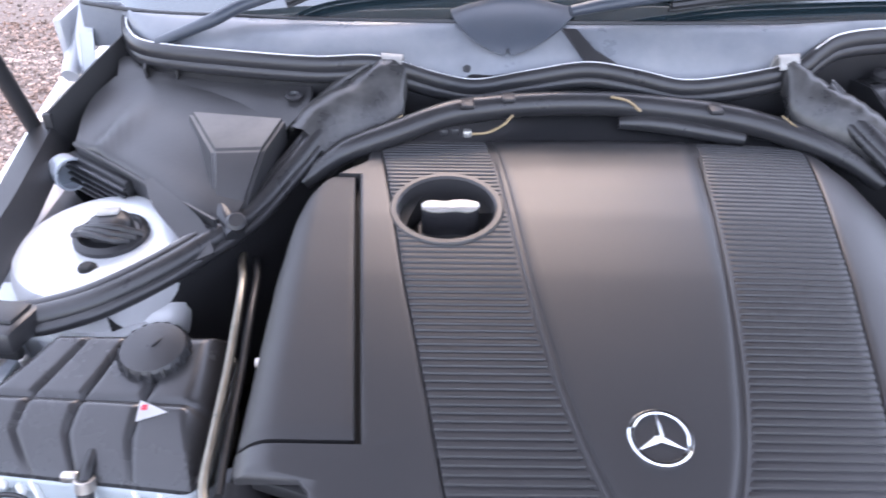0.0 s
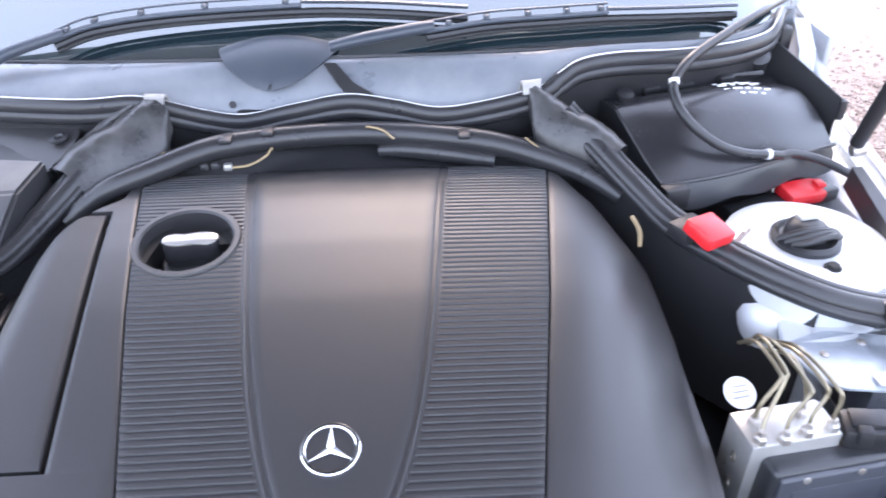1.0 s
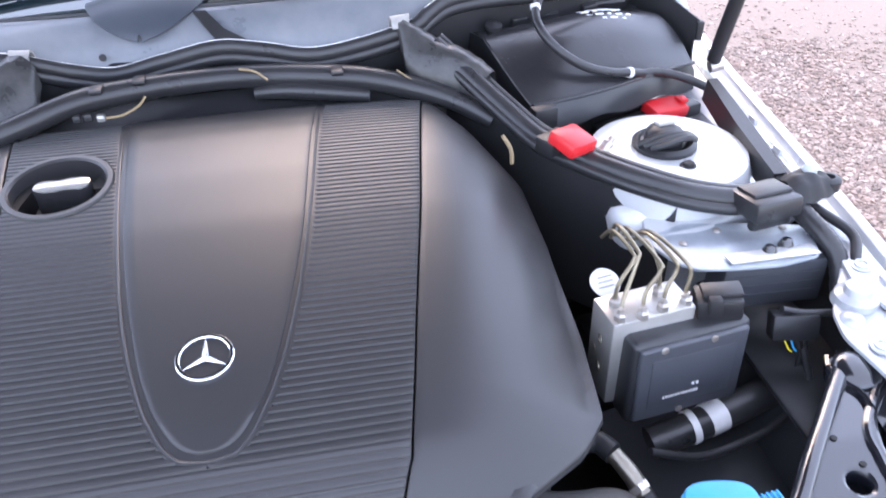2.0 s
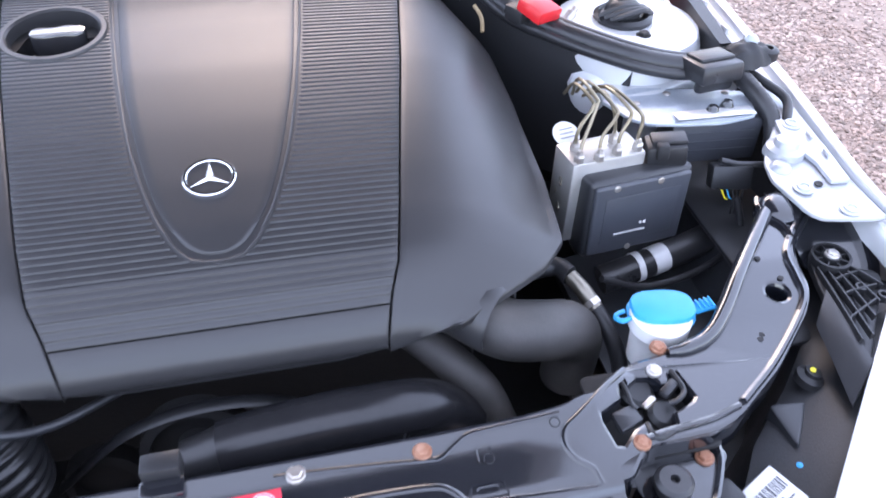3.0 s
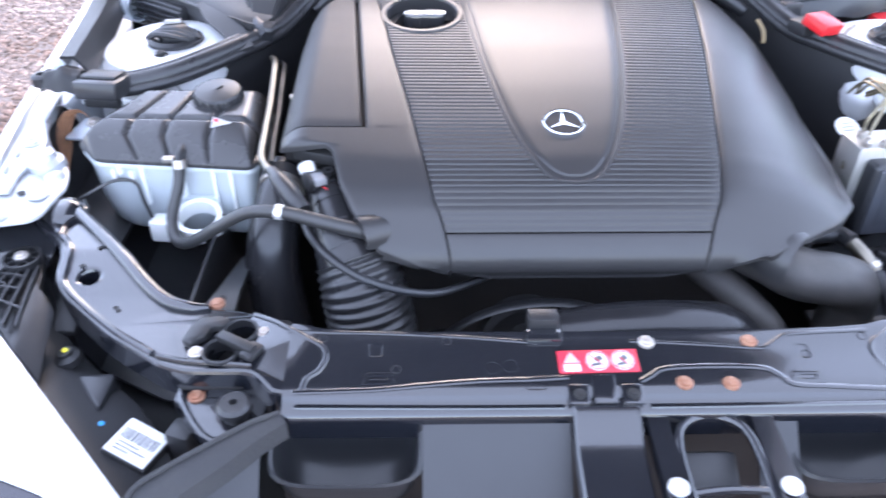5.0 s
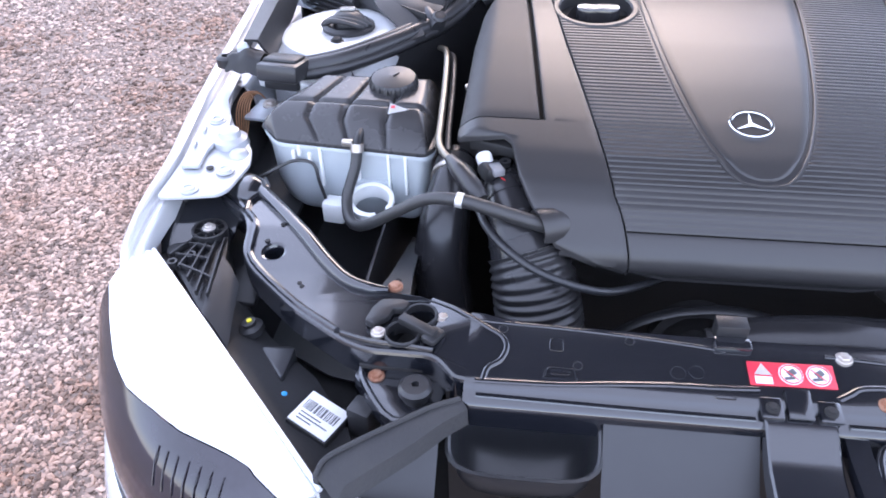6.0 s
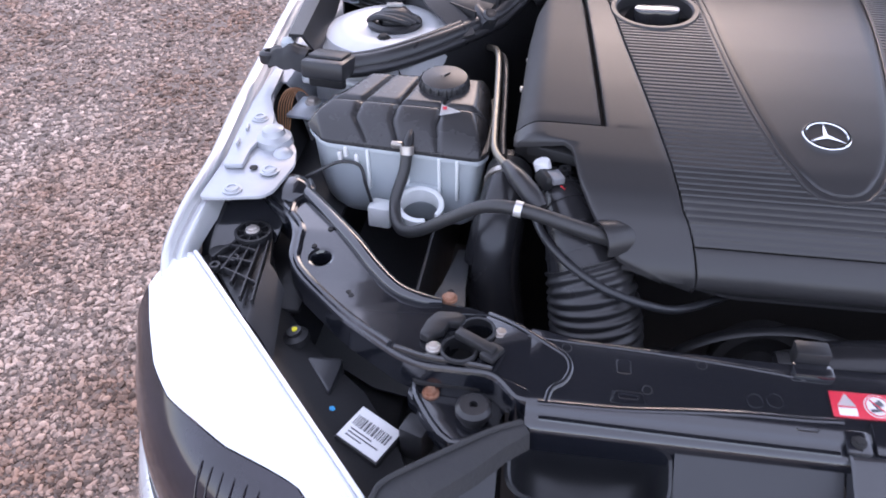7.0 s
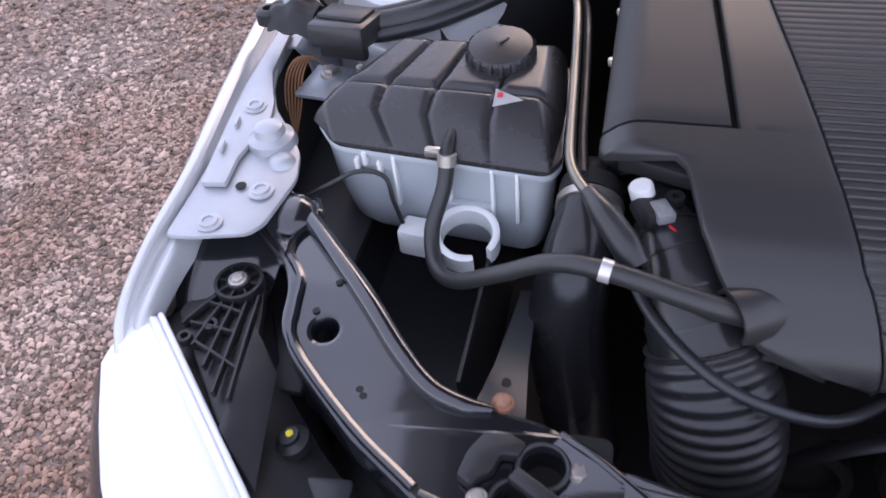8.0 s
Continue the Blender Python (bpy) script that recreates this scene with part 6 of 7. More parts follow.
WAVE = [(-0.615, 0.955, 0.925), (-0.600, 0.915, 0.918), (-0.560, 0.872, 0.918), (-0.454, 0.835, 0.922), (-0.34, 0.815, 0.922), (-0.275, 0.822, 0.921), (-0.241, 0.824, 0.914), (-0.19, 0.834, 0.893), (-0.138, 0.838, 0.882), (-0.07, 0.836, 0.895), (0.0, 0.834, 0.907), (0.06, 0.828, 0.900), (0.121, 0.820, 0.890), (0.19, 0.822, 0.897),
        (0.258, 0.826, 0.912), (0.285, 0.840, 0.925), (0.315, 0.856, 0.935), (0.37, 0.868, 0.938), (0.46, 0.874, 0.937), (0.55, 0.908, 0.932), (0.610, 0.948, 0.93), (0.632, 0.972, 0.938), (0.655, 1.01, 0.945)]
cseal = thing("cowl_seal", "wavy black rubber seal with pale upper edge along the cowl", "rubber seal")
part("seal_tube", tube([(x, y, z - 0.010) for x, y, z in WAVE], 0.0085, 12, 8, flat=1.4), M["rubber"], cseal)
part("seal_tube", tube([(x, y - 0.003, z - 0.022) for x, y, z in WAVE], 0.0075, 12, 8, flat=1.2), M["rubber"], cseal)
part("pale_edge", tube([(x, y + 0.001, z + 0.001) for x, y, z in WAVE], 0.0016, 8, 8), M["paper"], cseal, "thin pale upper edge")
part("apron", strip([[(x, y - 0.004, z - 0.03) for x, y, z in WAVE], [(x, y - 0.002, z - 0.07) for x, y, z in WAVE], [(x, y + 0.01, 0.78) for x, y, z in WAVE]], thick=0.004), M["black"], cseal)
for sx in (-1, 1):
    clip = thing("seal_bracket", "worn grey plastic bracket joining two rubber seals", "bracket", "seal brackets")
    P = lambda x, y, z: (sx * x, y, z)
    crumple = lambda x, y: 0.0009 * math.sin(150 * x + 90 * y) * math.sin(70 * y - 60 * x) + 0.0007 * math.sin(310 * x - 170 * y)
    part("saddle", loft([[P(0.258, 0.840, 0.900), P(0.257, 0.832, 0.920), P(0.255, 0.820, 0.924), P(0.254, 0.810, 0.912)], [P(0.228, 0.838, 0.898), P(0.229, 0.830, 0.919), P(0.230, 0.818, 0.922), P(0.231, 0.808, 0.910)]], 3, 0.003), M["pale"], clip, "pale worn plastic saddle")
    net = [[P(0.268, 0.826, 0.885), P(0.262, 0.818, 0.914), P(0.243, 0.814, 0.921), P(0.226, 0.806, 0.910), P(0.224, 0.806, 0.88)],
                       [P(0.290, 0.828, 0.870), P(0.284, 0.822, 0.900), P(0.256, 0.802, 0.916), P(0.229, 0.792, 0.896), P(0.227, 0.790, 0.868)],
                       [P(0.318, 0.818, 0.855), P(0.310, 0.810, 0.886), P(0.275, 0.786, 0.902), P(0.233, 0.770, 0.874), P(0.231, 0.768, 0.845)],
                       [P(0.346, 0.798, 0.842), P(0.340, 0.790, 0.878), P(0.302, 0.766, 0.892), P(0.262, 0.752, 0.860), P(0.260, 0.748, 0.83)],
                       [P(0.362, 0.780, 0.832), P(0.358, 0.774, 0.868), P(0.328, 0.750, 0.880), P(0.298, 0.736, 0.850), P(0.296, 0.732, 0.82)],
                       [P(0.372, 0.756, 0.824), P(0.372, 0.752, 0.858), P(0.346, 0.732, 0.868), P(0.318, 0.718, 0.842), P(0.316, 0.714, 0.81)]]
    part("boot", loft([r if sx < 0 else [(r[1][0] - 0.016, r[1][1] - 0.007, r[1][2] - 0.03), (r[1][0] - 0.014, r[1][1] - 0.006, r[1][2] + 0.002), (r[2][0], r[2][1], r[2][2] - 0.003), (r[3][0] + 0.012, r[3][1] + 0.006, r[3][2] + 0.004), (r[4][0] + 0.016, r[4][1] + 0.006, r[4][2])] for r in net], 6, shape=crumple), M["boot"], clip, "crumpled worn grey rubber boot")
    if sx < 0:
        part("boot_fold", tube([P(0.268, 0.818, 0.914), P(0.296, 0.812, 0.899), P(0.324, 0.796, 0.882), P(0.350, 0.774, 0.866), P(0.364, 0.756, 0.856)], [0.004, 0.006, 0.006, 0.006, 0.004], 10, 6), M["boot"], clip)
    part("edge_trim", tube([P(0.228, 0.764, 0.871), P(0.250, 0.752, 0.858), P(0.268, 0.746, 0.853)], 0.0011, 8), M["tan"], clip, "tan fabric edging")

# ---- wiring duct behind the cover ----
duct_loom = thing("cable_duct", "black corrugated cable duct behind the engine cover", "wiring")
part("duct", tube([(-0.345, 0.705, 0.815), (-0.312, 0.716, 0.835), (-0.285, 0.724, 0.848), (-0.235, 0.740, 0.860), (-0.19, 0.760, 0.869), (-0.150, 0.778, 0.870), (-0.07, 0.795, 0.870), (0.02, 0.802, 0.868), (0.10, 0.795, 0.864), (0.185, 0.778, 0.858), (0.25, 0.757, 0.846), (0.30, 0.735, 0.832), (0.345, 0.71, 0.81)], [0.013, 0.013, 0.014, 0.015, 0.015, 0.016, 0.015, 0.015, 0.016, 0.016, 0.015, 0.013, 0.012], 16), M["rubber"], duct_loom)
part("duct", tube([(0.04, 0.790, 0.848), (0.075, 0.785, 0.850), (0.12, 0.780, 0.846), (0.19, 0.768, 0.838)], [0.008, 0.011, 0.012, 0.010], 14, 12, ripple=0.04, pitch=0.008), M["rubber"], duct_loom)
for x, y, z in ((-0.15, 0.768, 0.884), (0.150, 0.775, 0.874), (-0.10, 0.785, 0.884)):
    part("strap", box((x, y, z), (0.016, 0.022, 0.006), 0.002), M["black"], duct_loom)
for x, y, z in ((-0.165, 0.752, 0.856), (-0.150, 0.752, 0.853), (-0.178, 0.750, 0.856)):
    part("connector", box((x, y, z), (0.010, 0.009, 0.009), 0.002), M["filter" if x < -0.16 else "alu"], duct_loom)
part("tan_lead", tube([(-0.145, 0.752, 0.852), (-0.125, 0.756, 0.852), (-0.105, 0.766, 0.858), (-0.095, 0.770, 0.868)], 0.0016, 6), M["tan"], duct_loom)
part("tan_lead", tube([(0.025, 0.788, 0.884), (0.045, 0.780, 0.882), (0.06, 0.773, 0.872)], 0.0016, 6), M["tan"], duct_loom)
part("tan_lead", tube([(0.345, 0.655, 0.815), (0.352, 0.640, 0.803), (0.350, 0.625, 0.79)], 0.003, 6), M["tan"], duct_loom)
part("bay_tray", strip([[(x, 0.815, 0.845) for x in (-0.3, 0, 0.3)], [(x, 0.77, 0.825) for x in (-0.3, 0, 0.3)], [(x, 0.76, 0.74) for x in (-0.3, 0, 0.3)]], thick=0.003), M["black"], duct_loom)

# ---- filter housing and battery box ----
fbox = thing("filter_housing", "dark grey plastic cabin filter housing beside the cowl", "filter housing")
def fold(x, y):
    """A soft raised crease running down the lid."""
    ax, ay, bx, by = -0.540, 0.830, -0.592, 0.725
    k = ((x - ax) * (bx - ax) + (y - ay) * (by - ay)) / ((bx - ax) ** 2 + (by - ay) ** 2)
    d = math.hypot(x - ax - k * (bx - ax), y - ay - k * (by - ay))
    return 0.007 * math.exp(-(d / 0.014) ** 2) * max(0.0, min(1.0, 1.3 * k + 0.1)) * (k < 1.3)


part("lid", loft([[(-0.612, 0.868, 0.874), (-0.55, 0.852, 0.876), (-0.49, 0.828, 0.875), (-0.42, 0.788, 0.870), (-0.363, 0.745, 0.866)],
                  [(-0.636, 0.846, 0.858), (-0.58, 0.83, 0.866), (-0.50, 0.790, 0.866), (-0.43, 0.752, 0.862), (-0.372, 0.725, 0.856)],
                  [(-0.640, 0.810, 0.848), (-0.585, 0.79, 0.858), (-0.51, 0.745, 0.858), (-0.44, 0.715, 0.854), (-0.383, 0.69, 0.848)],
                  [(-0.634, 0.775, 0.842), (-0.58, 0.75, 0.848), (-0.515, 0.705, 0.848), (-0.445, 0.67, 0.842), (-0.392, 0.655, 0.836)],
                  [(-0.629, 0.752, 0.838), (-0.57, 0.712, 0.838), (-0.512, 0.667, 0.836), (-0.455, 0.62, 0.828), (-0.405, 0.61, 0.822)],
                  [(-0.629, 0.748, 0.815), (-0.57, 0.708, 0.815), (-0.512, 0.663, 0.812), (-0.455, 0.615, 0.80), (-0.405, 0.605, 0.80)]], 6, shape=fold), M["filter"], fbox, "curved dark grey lid with a raised crease")
part("flange", loft([[(-0.618, 0.906, 0.887), (-0.50, 0.880, 0.887), (-0.42, 0.852, 0.887), (-0.344, 0.820, 0.887)], [(-0.612, 0.884, 0.882), (-0.495, 0.852, 0.882), (-0.42, 0.815, 0.881), (-0.342, 0.782, 0.880)], [(-0.608, 0.864, 0.873), (-0.49, 0.826, 0.873), (-0.42, 0.785, 0.869), (-0.364, 0.742, 0.866)]], 4, 0.004), M["filter"], fbox, "flat back flange")
bm = bm_new()
V = [bm.verts.new(p) for p in ((-0.488, 0.770, 0.872), (-0.366, 0.740, 0.878), (-0.381, 0.686, 0.868), (-0.440, 0.686, 0.866), (-0.397, 0.628, 0.826), (-0.432, 0.628, 0.826), (-0.490, 0.760, 0.850), (-0.366, 0.74, 0.82), (-0.40, 0.63, 0.80), (-0.44, 0.63, 0.80))]
for q in ((0, 3, 2, 1), (3, 5, 4, 2), (0, 6, 9, 5, 3), (1, 2, 4, 8, 7), (5, 9, 8, 4)):
    bm.faces.new([V[k] for k in q])
bmesh.ops.recalc_face_normals(bm, faces=bm.faces)
bmesh.ops.bevel(bm, geom=bm.edges[:], offset=0.004, segments=2, affect="EDGES")
# the tan top imitates a warm reflection on the wedge
paint_sheen(part("lid_step", bm, M["filter"], fbox, "raised wedge block with a warm highlight painted on top"), M["wedgetop"], 0.9)
part("front_edge", tube([(-0.632, 0.752, 0.836), (-0.57, 0.708, 0.834), (-0.512, 0.663, 0.832), (-0.50, 0.650, 0.828)], [0.002, 0.003, 0.003, 0.002], 8), M["filter"], fbox)
part("side_wall", strip([[(-0.632, 0.757, 0.838), (-0.56, 0.705, 0.832), (-0.50, 0.662, 0.832), (-0.42, 0.598, 0.832)], [(-0.63, 0.757, 0.76), (-0.56, 0.705, 0.76), (-0.50, 0.662, 0.76), (-0.42, 0.598, 0.76)]], thick=0.003), M["black"], fbox)
part("tab", plate([(-0.572, 0.912), (-0.535, 0.905), (-0.528, 0.868), (-0.562, 0.872)], lambda x, y: 0.897 - 0.15 * (0.91 - y), 0.006, 0.002), M["filter"], fbox)
for x, y in ((-0.570, 0.885), (-0.527, 0.878)):
    part("tab_rib", box((x, y, 0.889), (0.004, 0.062, 0.018), 0.001, turn(14, 0, 8)), M["filter"], fbox)
part("tab_screw", lathe((-0.549, 0.884, 0.894), (0, -0.3, 1), [(0.009, 0), (0.009, 0.003), (0.006, 0.004), (0.004, 0.001), (0, 0.001)], 16), M["black"], fbox)
part("tab_screw", lathe((-0.362, 0.789, 0.883), (0, -0.2, 1), [(0.011, 0), (0.011, 0.003), (0.006, 0.004), (0.004, 0.001), (0, 0.001)], 18), M["black"], fbox)
part("inlet_grid", box((-0.592, 0.722, 0.800), (0.12, 0.018, 0.05), 0.004, turn(0, 0, -36)), M["black"], fbox)
for k in range(5):
    part("grid_bar", box((-0.597, 0.711, 0.782 + 0.009 * k), (0.12, 0.006, 0.003), 0.001, turn(0, 0, -36)), M["satin"], fbox)
part("latch_clip", lathe((-0.650, 0.742, 0.806), (0.75, -0.65, 0.1), [(0.021, 0), (0.021, 0.024), (0.018, 0.024), (0.018, 0.0), (0.021, 0.0)], 24), M["zinc"], fbox, "bright metal latch clip")
part("lever", loft([[(-0.518, 0.668, 0.838), (-0.500, 0.672, 0.840)], [(-0.498, 0.628, 0.828), (-0.474, 0.640, 0.834)], [(-0.462, 0.588, 0.816), (-0.436, 0.602, 0.824)], [(-0.440, 0.556, 0.806), (-0.418, 0.566, 0.812)]], 4, 0.005), M["filter"], fbox, "flat grey lever strip")
part("hose_stub", tube([(-0.428, 0.640, 0.822), (-0.415, 0.615, 0.818), (-0.402, 0.596, 0.812)], 0.011, 14), M["satin"], fbox)
part("stub_cap", lathe((-0.402, 0.606, 0.818), (0.2, -0.5, 1), [(0.011, 0), (0.011, 0.010), (0.008, 0.013), (0, 0.013)], 18), M["filter"], fbox)

bat = thing("battery_box", "black plastic battery box with curved lid beside the bulkhead", "battery box")
LID = [[(0.350, 0.858, 0.876), (0.43, 0.866, 0.879), (0.52, 0.888, 0.878), (0.62, 0.915, 0.866)],
       [(0.360, 0.825, 0.879), (0.45, 0.840, 0.889), (0.545, 0.866, 0.886), (0.648, 0.892, 0.862)],
       [(0.370, 0.782, 0.864), (0.465, 0.796, 0.878), (0.56, 0.826, 0.872), (0.668, 0.862, 0.840)],
       [(0.384, 0.740, 0.843), (0.478, 0.757, 0.853), (0.57, 0.790, 0.846), (0.677, 0.840, 0.820)],
       [(0.398, 0.710, 0.826), (0.49, 0.728, 0.828), (0.58, 0.768, 0.824), (0.678, 0.822, 0.810)]]
part("lid", loft(LID, 6, 0.003), M["batlid"], bat, "bulging glossy black lid")
lip = smooth_line(LID[-1], 8)
part("lid_skirt", strip([[(x, y - 0.001, z - 0.001) for x, y, z in lip], [(x + 0.003, y - 0.006, z - 0.010) for x, y, z in lip], [(x + 0.003, y - 0.012, z - 0.036 - 0.004 * math.sin(60 * x)) for x, y, z in lip]], thick=0.003), M["satin"], bat)
part("lid_lip", tube([(x + 0.001, y - 0.004, z + 0.001 + 0.0015 * math.sin(75 * x)) for x, y, z in LID[-1]], 0.0028, 8, 10), M["satin"], bat)
part("corner_lug", box((0.412, 0.700, 0.812), (0.034, 0.020, 0.030), 0.003, turn(0, 0, 12)), M["black"], bat)
part("side_skirt", strip([[r[0] for r in LID], [(r[0][0] - 0.004, r[0][1], r[0][2] - 0.06) for r in LID]], thick=0.003), M["black"], bat)
part("back_tray", strip([[(0.34, 0.862, 0.868), (0.48, 0.885, 0.870), (0.63, 0.925, 0.86)], [(0.335, 0.90, 0.862), (0.48, 0.925, 0.864), (0.64, 0.975, 0.855)]], thick=0.004), M["black"], bat)
for x, y in ((0.42, 0.876), (0.47, 0.884), (0.535, 0.9)):
    part("hinge_lug", box((x, y, 0.882), (0.026, 0.022, 0.016), 0.004, turn(10, 0, 14)), M["black"], bat)
part("hinge_bar", tube([(0.36, 0.868, 0.885), (0.48, 0.890, 0.888), (0.60, 0.918, 0.880)], 0.004, 8), M["black"], bat)
part("hinge_knob", lathe((0.378, 0.846, 0.884), (0, -0.2, 1), [(0.012, 0), (0.012, 0.006), (0.006, 0.009), (0, 0.009)], 18), M["black"], bat)
lid_z = lambda x, y: float(np.interp(y, [np.interp(x, [p[0] for p in r], [p[1] for p in r]) for r in LID[::-1]], [np.interp(x, [p[0] for p in r], [p[2] for p in r]) for r in LID[::-1]]))
for q in range(4):
    for k, w in enumerate((0.010, 0.014, 0.007, 0.012)[q % 2:] + (0.009,)):
        x, y = 0.512 + 0.0165 * k + 0.005 * q, 0.868 - 0.0085 * q + 0.0045 * k
        part("printed_mark", box((x, y, lid_z(x, y) + 0.0026), (w, 0.0034, 0.0012), 0.0003, turn(20, 6, 15)), M["paper"], bat)
for x, y, z, r in ((0.60, 0.955, 0.885, 0.022), (0.565, 0.935, 0.892, 0.014)):
    part("knob", lathe((x, y, z), (0, -0.5, 1), [(r, 0), (r, 0.014), (r * 0.6, 0.02), (0, 0.02)], 18), M["black"], bat)
bcable = thing("battery_cable", "thick black cable looping over the battery box", "cable")
part("cable", tube([(0.66, 1.02, 0.955), (0.59, 0.94, 0.965), (0.52, 0.88, 0.958), (0.455, 0.828, 0.945), (0.425, 0.798, 0.925), (0.424, 0.772, 0.906), (0.442, 0.750, 0.884), (0.475, 0.738, 0.862), (0.515, 0.743, 0.846), (0.548, 0.752, 0.838), (0.575, 0.762, 0.83)], 0.0062, 10), M["rubber"], bcable)
part("cable", tube([(0.560, 0.760, 0.826), (0.59, 0.772, 0.826), (0.62, 0.778, 0.818), (0.655, 0.772, 0.806), (0.70, 0.752, 0.785)], 0.0062, 10), M["rubber"], bcable)
part("band", lathe((0.4245, 0.7985, 0.925), (0, -0.6, -0.8), [(0.0070, -0.004), (0.0070, 0.004)], 16), M["paper"], bcable)
part("band", lathe((0.550, 0.753, 0.8375), (0.9, 0.2, -0.2), [(0.0072, -0.003), (0.0072, 0.003)], 16), M["paper"], bcable)
redcap = thing("jump_terminal", "red plastic cover on the jump start terminal", "terminal cover")
part("cover_cap", box((0.414, 0.588, 0.834), (0.044, 0.042, 0.018), 0.004, turn(12, 6, 30)), M["red"], redcap)
part("base", box((0.400, 0.612, 0.822), (0.04, 0.03, 0.02), 0.003, turn(0, 0, 30)), M["black"], redcap)
part("stud", lathe((0.452, 0.588, 0.812), (0.6, 0.3, 0.6), [(0.007, 0), (0.007, 0.016), (0.004, 0.018), (0.004, 0.024), (0, 0.024)], 10), M["bolt"], redcap)
part("cable", tube([(0.44, 0.585, 0.815), (0.46, 0.565, 0.808), (0.475, 0.56, 0.80)], 0.005, 8), M["black"], redcap)
redcap2 = thing("fuse_cover", "red plastic cover on the battery fuse", "terminal cover")
part("cover_cap", box((0.612, 0.756, 0.774), (0.062, 0.036, 0.018), 0.004, turn(10, 5, 18)), M["red"], redcap2)
part("cover_tab", box((0.640, 0.764, 0.782), (0.016, 0.016, 0.006), 0.003, turn(10, 5, 18)), M["red"], redcap2)
part("base", box((0.585, 0.752, 0.762), (0.18, 0.03, 0.02), 0.004, turn(0, 0, 18)), M["black"], redcap2)

# ---- cowl, wipers, windscreen ----
cowl = thing("windscreen_cowl", "grey plastic cowl panel below the windscreen", "cowl")
XS = [-0.68 + 1.36 * k / 48 for k in range(49)]
wave_y = lambda x: float(np.interp(x, [p[0] for p in WAVE], [p[1] for p in WAVE]))
wave_z = lambda x: float(np.interp(x, [p[0] for p in WAVE], [p[2] for p in WAVE]))
brink = table([(-0.68, 0.955), (-0.605, 0.932), (-0.384, 0.907), (-0.238, 0.898), (0.005, 0.889), (0.25, 0.892), (0.508, 0.902), (0.60, 0.925), (0.68, 0.97)])
edge_y = lambda x: max(brink(x)[0], wave_y(x) + 0.012)
rows = []
for f, up in ((-0.1, -0.035), (0.0, -0.012), (0.15, 0.004), (0.4, 0.009), (0.7, 0.008), (0.9, 0.003), (1.0, -0.002)):
    rows.append([(x, wave_y(x) + 0.006 + (edge_y(x) - wave_y(x) - 0.006) * f, wave_z(x) - 0.012 + (0.938 - wave_z(x) + 0.012) * max(0, f) + up) for x in XS])
part("panel", strip(rows, thick=0.003), M["cowl"], cowl)
part("trim_lip", tube([(x, edge_y(x) + 0.002, 0.937) for x in XS[::4]], 0.003, 8, 3), M["black"], cowl)
net = []
for k in range(13):
    u = min(0.995, k / 12)
    w = 0.082 * (1 - u ** 1.7) ** 0.65
    net.append([(-0.089 - 0.010 * u + w * v, 0.914 - 0.072 * u + 0.004 * (1 - v * v), 0.947 - 0.006 * u - 0.028 * u * u + 0.014 * (1 - v * v) * (1 - 0.4 * u)) for v in [q / 8 for q in range(-8, 9)]])
part("wiper_cover", strip(net, thick=0.004), M["wiper"], cowl, "black bulged wiper cover")
# black sheet laid where the cowl only has a shaded hollow
part("recess_sheet", loft([[(-0.160, 0.890, 0.922), (-0.09, 0.890, 0.918), (-0.015, 0.890, 0.922)], [(-0.155, 0.868, 0.902), (-0.09, 0.864, 0.894), (-0.008, 0.868, 0.902)], [(-0.148, 0.847, 0.880), (-0.09, 0.842, 0.880), (0.012, 0.846, 0.895)]], 4, 0.003), M["black"], cowl, "black sheet standing in for the shaded hollow below the wiper cover")
part("cover_fin", strip([[(-0.030, 0.872, 0.938), (-0.012, 0.870, 0.938)], [(-0.012, 0.846, 0.920), (0.010, 0.846, 0.920)], [(0.002, 0.832, 0.905), (0.036, 0.833, 0.908)]], thick=0.004), M["rubber"], cowl)
part("screw", lathe((-0.150, 0.840, 0.897), (0, -0.8, 0.6), [(0.005, 0), (0.005, 0.002), (0, 0.002)], 12), M["black"], cowl)


def wiper(arm, frame_line, tail):
    w = thing("windscreen_wiper", "black windscreen wiper with slotted blade frame parked on the glass", "wiper", "windscreen wipers")
    part("arm", tube(arm, [0.0085, 0.0105, 0.0105, 0.009][:len(arm)], 12, flat=0.8), M["wiper"], w)
    pts = smooth_line(frame_line, 8)
    part("upper_rail", tube([(x, y + 0.004, z + 0.006) for x, y, z in frame_line], 0.0022, 8, flat=0.8), M["wiper"], w)
    part("lower_rail", tube([(x, y - 0.005, z - 0.004) for x, y, z in frame_line], 0.0038, 8), M["wiper"], w)
    for p in pts[3::5]:
        part("web", box(p, (0.008, 0.012, 0.010), 0.002), M["wiper"], w)
    part("blade", tube([(x, y - 0.004, z - 0.013) for x, y, z in frame_line + tail], 0.0055, 8), M["black"], w)
    part("blade_spine", tube([(x, y, z) for x, y, z in frame_line[-1:] + tail], 0.0055, 8, flat=0.5), M["wiper"], w)
    part("blade_rubber", tube([(x, y + 0.003, z - 0.022) for x, y, z in frame_line + tail], 0.0028, 8), M["black"], w)
    return w


